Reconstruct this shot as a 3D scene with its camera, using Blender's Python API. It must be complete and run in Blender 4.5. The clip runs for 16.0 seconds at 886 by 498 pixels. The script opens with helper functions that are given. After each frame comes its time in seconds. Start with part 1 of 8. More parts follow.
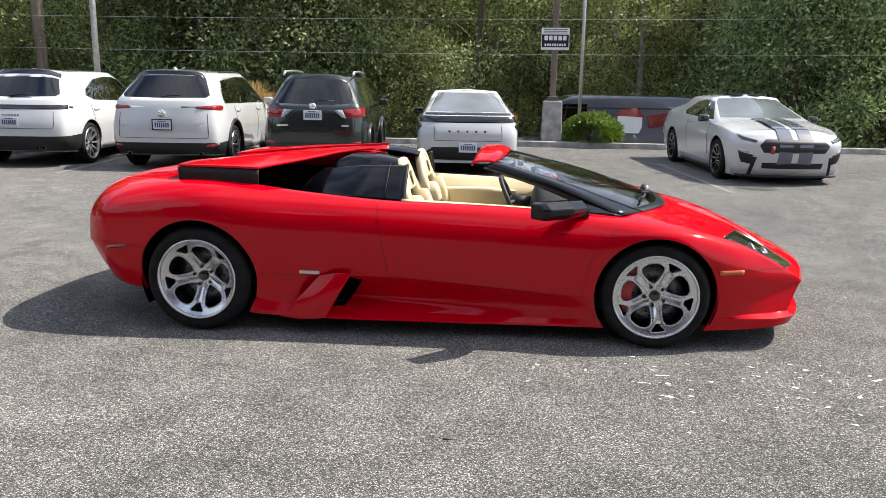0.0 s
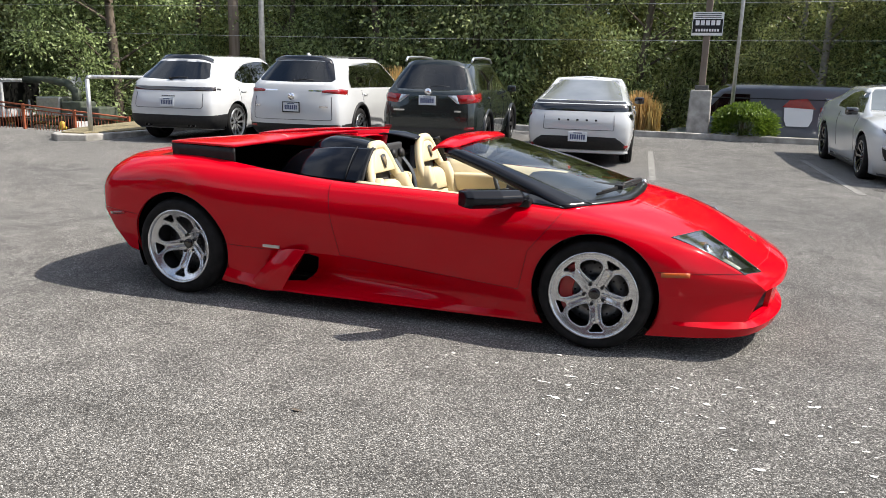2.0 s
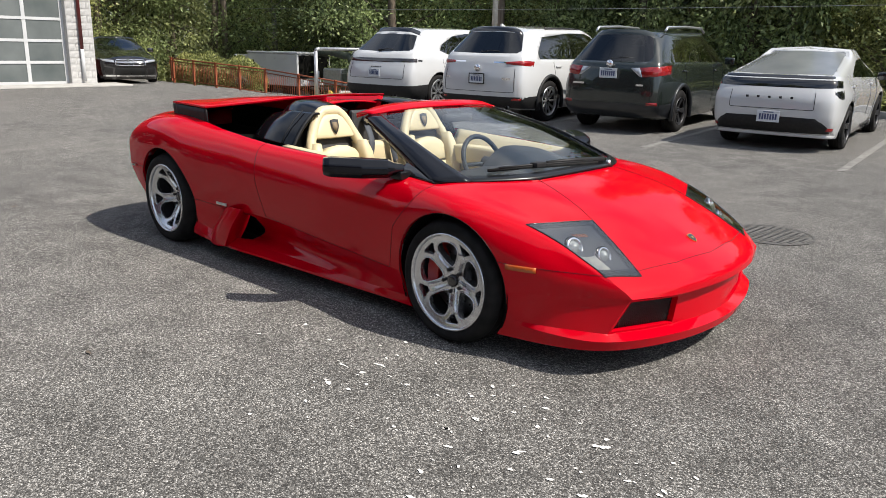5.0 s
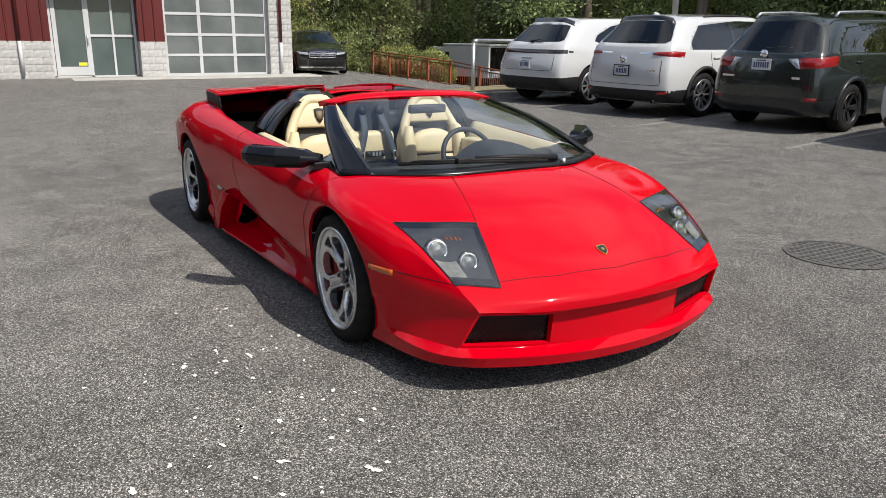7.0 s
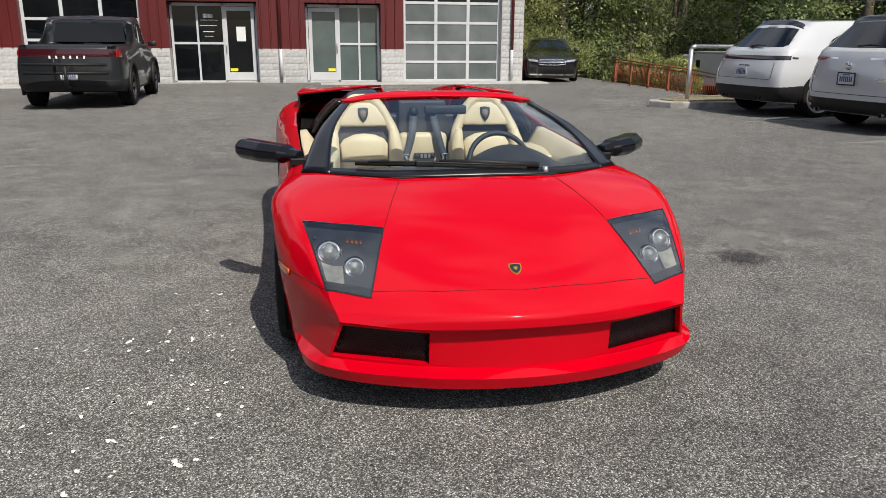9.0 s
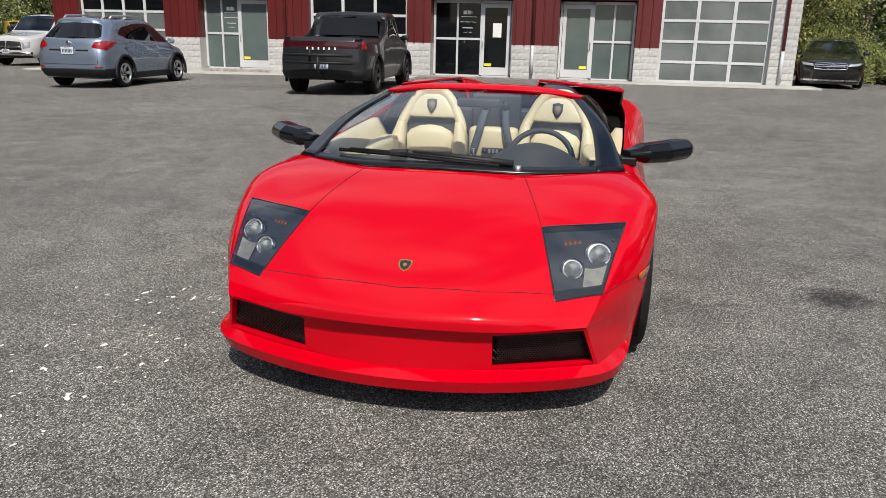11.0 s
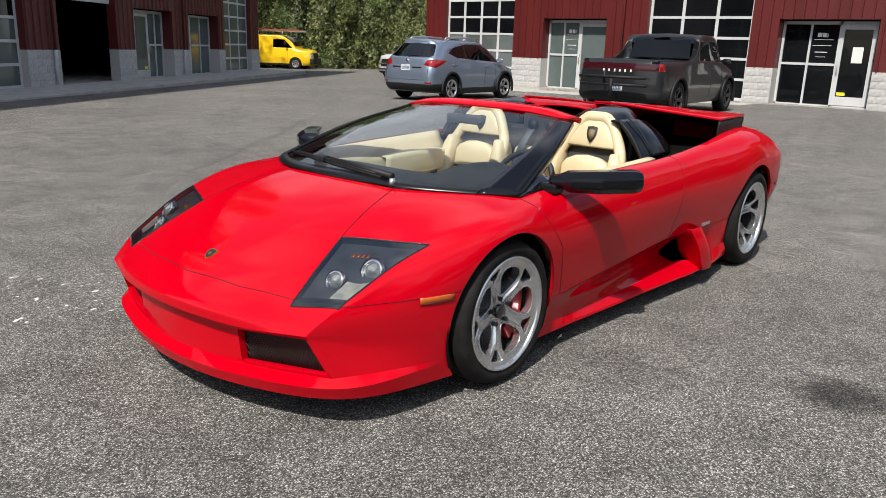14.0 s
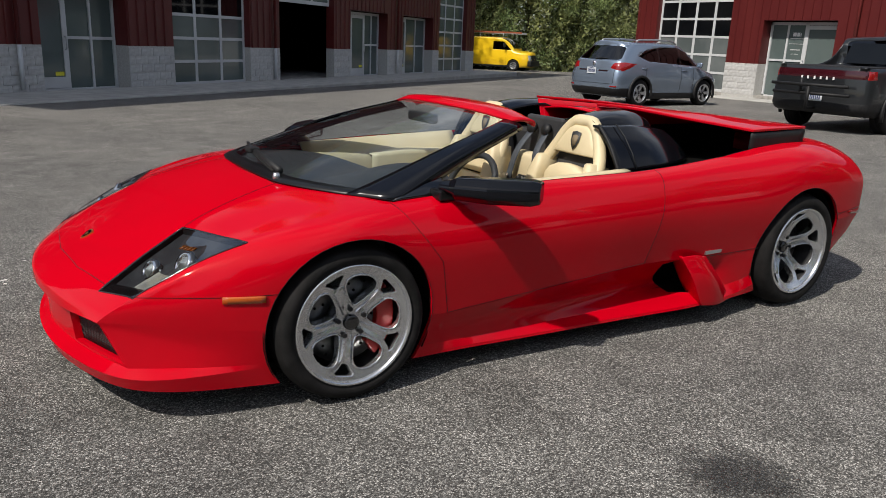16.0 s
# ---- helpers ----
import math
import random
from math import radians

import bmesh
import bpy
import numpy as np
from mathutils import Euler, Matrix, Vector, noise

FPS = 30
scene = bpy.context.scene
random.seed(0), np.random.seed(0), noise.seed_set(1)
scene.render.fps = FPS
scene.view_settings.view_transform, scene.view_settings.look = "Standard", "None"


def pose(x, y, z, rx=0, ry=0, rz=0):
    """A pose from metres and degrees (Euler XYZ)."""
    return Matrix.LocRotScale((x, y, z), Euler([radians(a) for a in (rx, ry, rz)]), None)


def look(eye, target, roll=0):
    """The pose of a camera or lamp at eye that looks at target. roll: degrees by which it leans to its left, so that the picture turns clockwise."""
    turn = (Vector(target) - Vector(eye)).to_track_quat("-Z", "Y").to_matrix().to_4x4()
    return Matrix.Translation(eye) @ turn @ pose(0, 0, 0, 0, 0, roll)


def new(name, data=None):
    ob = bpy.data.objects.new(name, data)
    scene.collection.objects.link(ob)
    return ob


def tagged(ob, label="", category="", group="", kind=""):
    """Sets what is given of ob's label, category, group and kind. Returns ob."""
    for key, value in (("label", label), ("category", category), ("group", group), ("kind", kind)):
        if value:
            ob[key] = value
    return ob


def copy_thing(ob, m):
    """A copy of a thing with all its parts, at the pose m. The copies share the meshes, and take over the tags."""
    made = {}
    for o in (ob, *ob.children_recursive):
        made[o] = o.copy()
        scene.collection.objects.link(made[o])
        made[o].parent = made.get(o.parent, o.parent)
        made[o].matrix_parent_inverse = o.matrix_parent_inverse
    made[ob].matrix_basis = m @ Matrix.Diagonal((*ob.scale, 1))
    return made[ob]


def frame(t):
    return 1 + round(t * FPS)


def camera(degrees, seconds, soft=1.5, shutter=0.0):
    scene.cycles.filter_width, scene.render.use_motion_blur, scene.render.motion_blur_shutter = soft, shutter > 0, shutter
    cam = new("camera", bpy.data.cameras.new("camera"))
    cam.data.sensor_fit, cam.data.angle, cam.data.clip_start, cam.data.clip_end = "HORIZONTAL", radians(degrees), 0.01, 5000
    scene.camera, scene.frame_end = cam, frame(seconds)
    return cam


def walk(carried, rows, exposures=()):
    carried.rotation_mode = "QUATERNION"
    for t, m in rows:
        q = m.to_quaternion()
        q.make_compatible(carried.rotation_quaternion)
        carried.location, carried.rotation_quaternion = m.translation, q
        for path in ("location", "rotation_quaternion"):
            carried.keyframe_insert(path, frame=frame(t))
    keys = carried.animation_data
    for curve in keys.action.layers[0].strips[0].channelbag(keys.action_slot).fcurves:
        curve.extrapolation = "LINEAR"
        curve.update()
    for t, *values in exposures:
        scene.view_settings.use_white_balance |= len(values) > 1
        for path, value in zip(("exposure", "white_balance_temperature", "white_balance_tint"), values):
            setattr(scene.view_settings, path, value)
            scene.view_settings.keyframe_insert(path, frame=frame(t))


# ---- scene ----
cam = camera(61.0, 16.0, soft=0.75)
PATH = [
    (0, (0.591, -5.105, 1.41), (0.374, -3.158, 1.007), 0.9),
    (0.5, (0.931, -5.054, 1.41), (0.594, -3.127, 0.995), 1.3),
    (1, (1.27, -5.024, 1.417), (0.812, -3.124, 0.992), 1.5),
    (1.5, (1.604, -4.941, 1.417), (1.031, -3.076, 0.981), 1.5),
    (2, (1.941, -4.809, 1.426), (1.254, -2.984, 0.981), 1.5),
    (2.5, (2.285, -4.653, 1.429), (1.489, -2.876, 0.972), 1.3),
    (3, (2.59, -4.436, 1.434), (1.686, -2.715, 0.963), 1.2),
    (3.5, (2.886, -4.197, 1.417), (1.874, -2.542, 0.93), 1.2),
    (4, (3.152, -3.937, 1.406), (2.034, -2.358, 0.902), 1.3),
    (4.2, (3.265, -3.84, 1.405), (2.104, -2.293, 0.898), 1.4),
    (6.5, (4.283, -2.489, 1.414), (2.697, -1.402, 0.862), 0.7),
    (7, (4.444, -2.138, 1.406), (2.782, -1.172, 0.854), 0.8),
    (7.5, (4.554, -1.779, 1.393), (2.821, -0.947, 0.843), 0.8),
    (8, (4.634, -1.434, 1.378), (2.834, -0.754, 0.832), 0.7),
    (8.5, (4.712, -1.09, 1.366), (2.856, -0.579, 0.825), 0.5),
    (9, (4.74, -0.744, 1.359), (2.843, -0.406, 0.822), 0.4),
    (9.2, (4.751, -0.606, 1.357), (2.844, -0.339, 0.816), 0.5),
    (11.5, (4.563, 0.988, 1.335), (2.718, 0.445, 0.784), 1.4),
    (12, (4.448, 1.328, 1.336), (2.659, 0.625, 0.783), 1.5),
    (12.5, (4.297, 1.645, 1.336), (2.573, 0.794, 0.787), 1.5),
    (13, (4.157, 1.977, 1.353), (2.505, 0.989, 0.809), 1.7),
    (13.5, (3.962, 2.278, 1.356), (2.39, 1.162, 0.822), 1.8),
    (14, (3.732, 2.545, 1.351), (2.249, 1.309, 0.831), 1.9),
    (14.5, (3.49, 2.813, 1.356), (2.102, 1.467, 0.842), 2.1),
    (15, (3.197, 3.012, 1.353), (1.918, 1.562, 0.841), 2.1),
    (15.5, (2.869, 3.184, 1.352), (1.704, 1.644, 0.833), 2.1),
    (16, (2.499, 3.297, 1.354), (1.456, 1.676, 0.82), 2.5),
]
walk(cam, [(t, look(eye, target, roll)) for t, eye, target, roll in PATH],
     exposures=[(0, 1.09), (3.5, .80), (7, .36), (9, .24), (12.5, .26), (14, .38), (15, .42), (15.5, .38), (16, .06)])

# ---- daylight ----
SUN_FROM = Vector((0.61, 0.20, 0.79)).normalized()
world = bpy.data.worlds.new("sky")
scene.world = world
world.use_nodes = True
wn = world.node_tree.nodes
sky = wn.new("ShaderNodeTexSky")
sky.sky_type = 'NISHITA'
sky.sun_disc = False
sky.sun_elevation = math.asin(SUN_FROM.z)
sky.sun_rotation = math.atan2(SUN_FROM.x, SUN_FROM.y)
sky.air_density, sky.dust_density = 1.0, 1.5
# scattered fair-weather cloud over the blue
coord = wn.new("ShaderNodeTexCoord")
cl_map = wn.new("ShaderNodeMapping")
cl_map.inputs["Scale"].default_value = (1.6, 1.6, 4.0)
cl = wn.new("ShaderNodeTexNoise")
cl.inputs["Scale"].default_value, cl.inputs["Detail"].default_value = 1.5, 6.0
cl_ramp = wn.new("ShaderNodeValToRGB")
cl_ramp.color_ramp.elements[0].position, cl_ramp.color_ramp.elements[1].position = 0.42, 0.74
cl_mix = wn.new("ShaderNodeMixRGB")
cl_mix.inputs["Color2"].default_value = (7.0, 7.3, 7.9, 1)
wl = world.node_tree.links
wl.new(coord.outputs["Generated"], cl_map.inputs["Vector"])
wl.new(cl_map.outputs["Vector"], cl.inputs["Vector"])
wl.new(cl.outputs["Fac"], cl_ramp.inputs["Fac"])
wl.new(cl_ramp.outputs["Color"], cl_mix.inputs["Fac"])
wl.new(sky.outputs["Color"], cl_mix.inputs["Color1"])
wl.new(cl_mix.outputs["Color"], wn["Background"].inputs["Color"])
wn["Background"].inputs["Strength"].default_value = 0.10

sun = new("sun", bpy.data.lights.new("sun", 'SUN'))
sun.data.energy, sun.data.angle, sun.data.color = 4.1, radians(0.53), (1.0, 0.94, 0.85)
sun.matrix_world = look(SUN_FROM * 60, (0, 0, 0))

# ---- materials ----
def material(name, color, rough=0.5, metal=0.0, color2=None, scale=6.0, detail=4.0, bump=0.0, bump_scale=60.0, coat=0.0,
             spread=(0.35, 0.65), island=0.0, rand=0.0, spec=0.5, rough2=None, stretch=(1, 1, 1), haze=0.022):
    """A Principled material: two base colours mixed by noise, fine relief, an optional clear coat, and a spread of tone from piece to piece."""
    m = bpy.data.materials.new(name)
    m.use_nodes = True
    n, l = m.node_tree.nodes, m.node_tree.links
    b = n["Principled BSDF"]
    b.inputs["Base Color"].default_value = (*color, 1)
    b.inputs["Roughness"].default_value, b.inputs["Metallic"].default_value = rough, metal
    b.inputs["Coat Weight"].default_value, b.inputs["Coat Roughness"].default_value = coat, haze
    b.inputs["Specular IOR Level"].default_value = spec
    co = n.new("ShaderNodeTexCoord")
    mp = n.new("ShaderNodeMapping")
    mp.inputs["Scale"].default_value = stretch
    l.new(co.outputs["Object"], mp.inputs["Vector"])
    out = None
    if color2:
        t = n.new("ShaderNodeTexNoise")
        t.inputs["Scale"].default_value, t.inputs["Detail"].default_value = scale, detail
        l.new(mp.outputs["Vector"], t.inputs["Vector"])
        r = n.new("ShaderNodeValToRGB")
        r.color_ramp.elements[0].position, r.color_ramp.elements[1].position = spread
        r.color_ramp.elements[0].color, r.color_ramp.elements[1].color = (*color, 1), (*color2, 1)
        l.new(t.outputs["Fac"], r.inputs["Fac"])
        out = r.outputs["Color"]
        if rough2 is not None:
            q = n.new("ShaderNodeMapRange")
            q.inputs["To Min"].default_value, q.inputs["To Max"].default_value = rough, rough2
            l.new(t.outputs["Fac"], q.inputs["Value"])
            l.new(q.outputs["Result"], b.inputs["Roughness"])
    if island or rand:
        src = n.new("ShaderNodeNewGeometry").outputs["Random Per Island"] if island else n.new("ShaderNodeObjectInfo").outputs["Random"]
        h = n.new("ShaderNodeHueSaturation")
        k = n.new("ShaderNodeMapRange")
        a = island or rand
        k.inputs["To Min"].default_value, k.inputs["To Max"].default_value = 1 - a, 1 + a
        l.new(src, k.inputs["Value"])
        l.new(k.outputs["Result"], h.inputs["Value"])
        if out:
            l.new(out, h.inputs["Color"])
        else:
            h.inputs["Color"].default_value = (*color, 1)
        out = h.outputs["Color"]
    if out:
        l.new(out, b.inputs["Base Color"])
    if bump:
        t2 = n.new("ShaderNodeTexNoise")
        t2.inputs["Scale"].default_value, t2.inputs["Detail"].default_value = bump_scale, 3.0
        l.new(mp.outputs["Vector"], t2.inputs["Vector"])
        u = n.new("ShaderNodeBump")
        u.inputs["Strength"].default_value, u.inputs["Distance"].default_value = bump, 0.01
        l.new(t2.outputs["Fac"], u.inputs["Height"])
        l.new(u.outputs["Normal"], b.inputs["Normal"])
    return m


def thin_glass(name, tint, gloss=1.0, ior=1.52, faces=1.5):
    """A pane: tinted clear with a Fresnel sheen."""
    m = bpy.data.materials.new(name)
    m.use_nodes = True
    n, l = m.node_tree.nodes, m.node_tree.links
    n.remove(n["Principled BSDF"])
    f = n.new("ShaderNodeFresnel")
    f.inputs["IOR"].default_value = ior
    a, g, x = n.new("ShaderNodeBsdfTransparent"), n.new("ShaderNodeBsdfGlossy"), n.new("ShaderNodeMixShader")
    a.inputs["Color"].default_value = (*tint, 1)
    g.inputs["Roughness"].default_value = 0.01
    g.inputs["Color"].default_value = (gloss, gloss, gloss, 1)
    k = n.new("ShaderNodeMath")
    k.operation, k.use_clamp = 'MULTIPLY', True
    k.inputs[1].default_value = faces  # both faces of the pane
    l.new(f.outputs["Fac"], k.inputs[0])
    l.new(k.outputs["Value"], x.inputs["Fac"])
    l.new(a.outputs["BSDF"], x.inputs[1])
    l.new(g.outputs["BSDF"], x.inputs[2])
    l.new(x.outputs["Shader"], n["Material Output"].inputs["Surface"])
    return m


def asphalt_material():
    """Worn asphalt: pale and dark aggregate in a grey binder, broad patches, hairline cracks and dark seams."""
    m = bpy.data.materials.new("asphalt")
    m.use_nodes = True
    n, l = m.node_tree.nodes, m.node_tree.links
    b = n["Principled BSDF"]
    co = n.new("ShaderNodeTexCoord")

    def noise(scale, detail=4.0, rough=0.55):
        t = n.new("ShaderNodeTexNoise")
        t.inputs["Scale"].default_value, t.inputs["Detail"].default_value, t.inputs["Roughness"].default_value = scale, detail, rough
        l.new(co.outputs["Object"], t.inputs["Vector"])
        return t.outputs["Fac"]

    def ramp(src, p0, p1, c0, c1):
        r = n.new("ShaderNodeValToRGB")
        r.color_ramp.elements[0].position, r.color_ramp.elements[1].position = p0, p1
        r.color_ramp.elements[0].color, r.color_ramp.elements[1].color = (*c0, 1), (*c1, 1)
        l.new(src, r.inputs["Fac"])
        return r.outputs["Color"]

    def mix(kind, fac, c1, c2):
        x = n.new("ShaderNodeMixRGB")
        x.blend_type = kind
        for key, v in (("Fac", fac), ("Color1", c1), ("Color2", c2)):
            if isinstance(v, (int, float)):
                x.inputs[key].default_value = v
            elif isinstance(v, tuple):
                x.inputs[key].default_value = (*v, 1)
            else:
                l.new(v, x.inputs[key])
        return x.outputs["Color"]

    v = n.new("ShaderNodeTexVoronoi")
    v.inputs["Scale"].default_value = 190.0
    l.new(co.outputs["Object"], v.inputs["Vector"])
    stone = n.new("ShaderNodeSeparateColor")
    l.new(v.outputs["Color"], stone.inputs["Color"])
    chips = n.new("ShaderNodeValToRGB")
    e = chips.color_ramp.elements
    e[0].position, e[0].color = 0.0, (0.062, 0.0595, 0.057, 1)
    e[1].position, e[1].color = 1.0, (0.60, 0.58, 0.55, 1)
    for p, c in ((0.42, 0.130), (0.68, 0.230), (0.86, 0.365)):
        k = e.new(p)
        k.color = (c, c * 0.97, c * 0.91, 1)
    l.new(stone.outputs["Red"], chips.inputs["Fac"])
    binder = ramp(v.outputs["Distance"], 0.25, 0.75, (1, 1, 1), (0.42, 0.42, 0.42))
    col = mix('MULTIPLY', 1.0, chips.outputs["Color"], binder)
    v2 = n.new("ShaderNodeTexVoronoi")
    v2.inputs["Scale"].default_value = 82.0
    l.new(co.outputs["Object"], v2.inputs["Vector"])
    big = n.new("ShaderNodeSeparateColor")
    l.new(v2.outputs["Color"], big.inputs["Color"])
    sparse = ramp(big.outputs["Green"], 0.80, 0.93, (1, 1, 1), (1.45, 1.44, 1.40))
    core = ramp(v2.outputs["Distance"], 0.28, 0.45, (1, 1, 1), (0, 0, 0))
    col = mix('MIX', core, col, mix('MULTIPLY', 1.0, col, sparse))
    dull = ramp(big.outputs["Blue"], 0.72, 0.9, (1, 1, 1), (0.82, 0.82, 0.82))
    col = mix('MULTIPLY', 1.0, col, dull)
    col = mix('MULTIPLY', 1.0, col, ramp(noise(0.35, 5), 0.3, 0.7, (0.90, 0.90, 0.905), (1.28, 1.27, 1.25)))
    col = mix('MULTIPLY', 0.85, col, ramp(noise(3.0, 6), 0.3, 0.68, (0.68, 0.68, 0.68), (1.12, 1.12, 1.12)))
    w = n.new("ShaderNodeTexVoronoi")
    w.feature = 'DISTANCE_TO_EDGE'
    w.inputs["Scale"].default_value = 0.33
    wob = n.new("ShaderNodeMixRGB")
    wob.blend_type = 'LINEAR_LIGHT'
    wob.inputs["Fac"].default_value = 0.22
    l.new(co.outputs["Object"], wob.inputs["Color1"])
    tn = n.new("ShaderNodeTexNoise")
    tn.inputs["Scale"].default_value, tn.inputs["Detail"].default_value = 1.3, 5
    l.new(co.outputs["Object"], tn.inputs["Vector"])
    l.new(tn.outputs["Color"], wob.inputs["Color2"])
    l.new(wob.outputs["Color"], w.inputs["Vector"])
    col = mix('MULTIPLY', 0.22, col, ramp(w.outputs["Distance"], 0.0, 0.012, (0.45, 0.45, 0.45), (1, 1, 1)))
    l.new(col, b.inputs["Base Color"])
    b.inputs["Roughness"].default_value = 0.9
    b.inputs["Diffuse Roughness"].default_value = 0.35
    b.inputs["Specular IOR Level"].default_value = 0.25
    bp = n.new("ShaderNodeBump")
    bp.inputs["Strength"].default_value, bp.inputs["Distance"].default_value = 0.55, 0.006
    l.new(v.outputs["Distance"], bp.inputs["Height"])
    bp.invert = True
    l.new(bp.outputs["Normal"], b.inputs["Normal"])
    return m


def leaf_material(name, dark, light):
    """Leaves: each its own green, some light through them."""
    m = bpy.data.materials.new(name)
    m.use_nodes = True
    n, l = m.node_tree.nodes, m.node_tree.links
    b = n["Principled BSDF"]
    g = n.new("ShaderNodeNewGeometry")
    r = n.new("ShaderNodeValToRGB")
    r.color_ramp.elements[0].color, r.color_ramp.elements[1].color = (*dark, 1), (*light, 1)
    l.new(g.outputs["Random Per Island"], r.inputs["Fac"])
    o = n.new("ShaderNodeObjectInfo")
    k = n.new("ShaderNodeMapRange")
    k.inputs["To Min"].default_value, k.inputs["To Max"].default_value = 0.475, 0.515
    l.new(o.outputs["Random"], k.inputs["Value"])
    h = n.new("ShaderNodeHueSaturation")
    l.new(k.outputs["Result"], h.inputs["Hue"])
    l.new(r.outputs["Color"], h.inputs["Color"])
    l.new(h.outputs["Color"], b.inputs["Base Color"])
    b.inputs["Roughness"].default_value = 0.5
    t, x = n.new("ShaderNodeBsdfTranslucent"), n.new("ShaderNodeMixShader")
    l.new(h.outputs["Color"], t.inputs["Color"])
    x.inputs["Fac"].default_value = 0.42
    l.new(b.outputs["BSDF"], x.inputs[1])
    l.new(t.outputs["BSDF"], x.inputs[2])
    l.new(x.outputs["Shader"], n["Material Output"].inputs["Surface"])
    return m


def stain_material():
    """A soaked-in oil stain with a ragged, fading edge."""
    m = bpy.data.materials.new("soaked_oil_stain")
    m.use_nodes = True
    n, l = m.node_tree.nodes, m.node_tree.links
    b = n["Principled BSDF"]
    b.inputs["Base Color"].default_value = (0.022, 0.021, 0.021, 1)
    b.inputs["Roughness"].default_value = 0.7
    co = n.new("ShaderNodeTexCoord")
    ln = n.new("ShaderNodeVectorMath")
    ln.operation = 'LENGTH'
    l.new(co.outputs["Object"], ln.inputs[0])
    t = n.new("ShaderNodeTexNoise")
    t.inputs["Scale"].default_value, t.inputs["Detail"].default_value, t.inputs["Roughness"].default_value = 14.0, 8.0, 0.72
    l.new(co.outputs["Object"], t.inputs["Vector"])
    a = n.new("ShaderNodeMath")
    a.operation = 'MULTIPLY_ADD'
    l.new(t.outputs["Fac"], a.inputs[0])
    a.inputs[1].default_value = 0.46
    l.new(ln.outputs["Value"], a.inputs[2])
    r = n.new("ShaderNodeMapRange")
    r.inputs["From Min"].default_value, r.inputs["From Max"].default_value = 0.31, 0.45
    r.inputs["To Min"].default_value, r.inputs["To Max"].default_value = 0.52, 0.0
    l.new(a.outputs["Value"], r.inputs["Value"])
    l.new(r.outputs["Result"], b.inputs["Alpha"])
    return m


M = {}
M["soaked"] = stain_material()
M["asphalt"] = asphalt_material()
M["concrete"] = material("concrete", (0.36, 0.35, 0.33), 0.85, 0, (0.46, 0.45, 0.42), 3, bump=0.3, bump_scale=90)
M["litter"] = material("dry_litter", (0.10, 0.085, 0.05), 0.95, 0, (0.30, 0.25, 0.14), 18, 8, bump=0.8, bump_scale=40)
M["old_concrete"] = material("old_concrete", (0.22, 0.21, 0.19), 0.9, 0, (0.42, 0.40, 0.37), 4, 8, bump=0.5, bump_scale=50)
M["block"] = material("split_face_block", (0.41, 0.405, 0.395), 0.9, 0, (0.51, 0.505, 0.495), 9, 6, bump=0.25, bump_scale=28, rand=0.06)
M["mortar"] = material("mortar", (0.42, 0.41, 0.39), 0.95, 0, (0.5, 0.49, 0.47), 20)
M["red_metal"] = material("red_painted_steel", (0.088, 0.010, 0.010), 0.42, 0, (0.108, 0.014, 0.013), 1.5, stretch=(1, 1, 0.2))
M["red_trim"] = material("red_trim", (0.11, 0.013, 0.012), 0.45, 0, (0.13, 0.016, 0.014), 3)
M["white_frame"] = material("white_aluminium", (0.56, 0.57, 0.58), 0.4, 0, (0.50, 0.51, 0.52), 2)
M["frost"] = material("frosted_panel", (0.085, 0.10, 0.10), 0.2, 0, (0.155, 0.17, 0.17), 0.8, spec=0.6)
M["dark_pane"] = material("dark_glass", (0.003, 0.004, 0.005), 0.04, 0, (0.008, 0.009, 0.010), 0.7, spec=0.35)
# greenish door film; on the south row the colour also carries mirrored sky
M["green_pane"] = material("film_glass", (0.075, 0.10, 0.097), 0.08, 0, (0.11, 0.138, 0.134), 0.7, spec=0.6)
# near-black put in for shade inside openings and beneath, besides real black linings
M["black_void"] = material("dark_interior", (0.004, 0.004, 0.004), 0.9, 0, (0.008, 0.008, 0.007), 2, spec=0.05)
M["yellow_sticker"] = material("yellow_sticker", (0.75, 0.68, 0.04), 0.5)
M["paper"] = material("paper", (0.78, 0.78, 0.75), 0.7, 0, (0.7, 0.7, 0.68), 30)
M["letter_white"] = material("white_lettering", (0.75, 0.75, 0.75), 0.5)
M["galv"] = material("galvanised_steel", (0.42, 0.43, 0.44), 0.45, 0.8, (0.55, 0.56, 0.57), 12, bump=0.05)
M["wood_pole"] = material("weathered_pole", (0.14, 0.11, 0.085), 0.9, 0, (0.26, 0.21, 0.17), 5, 8, bump=0.6, bump_scale=30, stretch=(1, 1, 0.08))
M["rust_rail"] = material("orange_painted_rail", (0.33, 0.085, 0.03), 0.6, 0, (0.24, 0.07, 0.035), 8)
M["cable"] = material("cable", (0.03, 0.03, 0.03), 0.6)
M["bark"] = material("bark", (0.06, 0.045, 0.032), 0.95, 0, (0.15, 0.12, 0.09), 4, 8, bump=0.9, bump_scale=20, stretch=(1, 1, 0.25))
M["pale_bark"] = material("pale_bark", (0.22, 0.2, 0.17), 0.9, 0, (0.36, 0.33, 0.29), 5, 8, bump=0.5, bump_scale=20)
# wide spreads put shaded depth and sunlit leaves into the greens
M["leaf_a"] = leaf_material("broad_leaf", (0.028, 0.048, 0.014), (0.42, 0.53, 0.22))
M["leaf_b"] = leaf_material("cedar_frond", (0.028, 0.046, 0.016), (0.41, 0.49, 0.20))
M["leaf_c"] = leaf_material("alder_leaf", (0.05, 0.07, 0.020), (0.50, 0.55, 0.20))
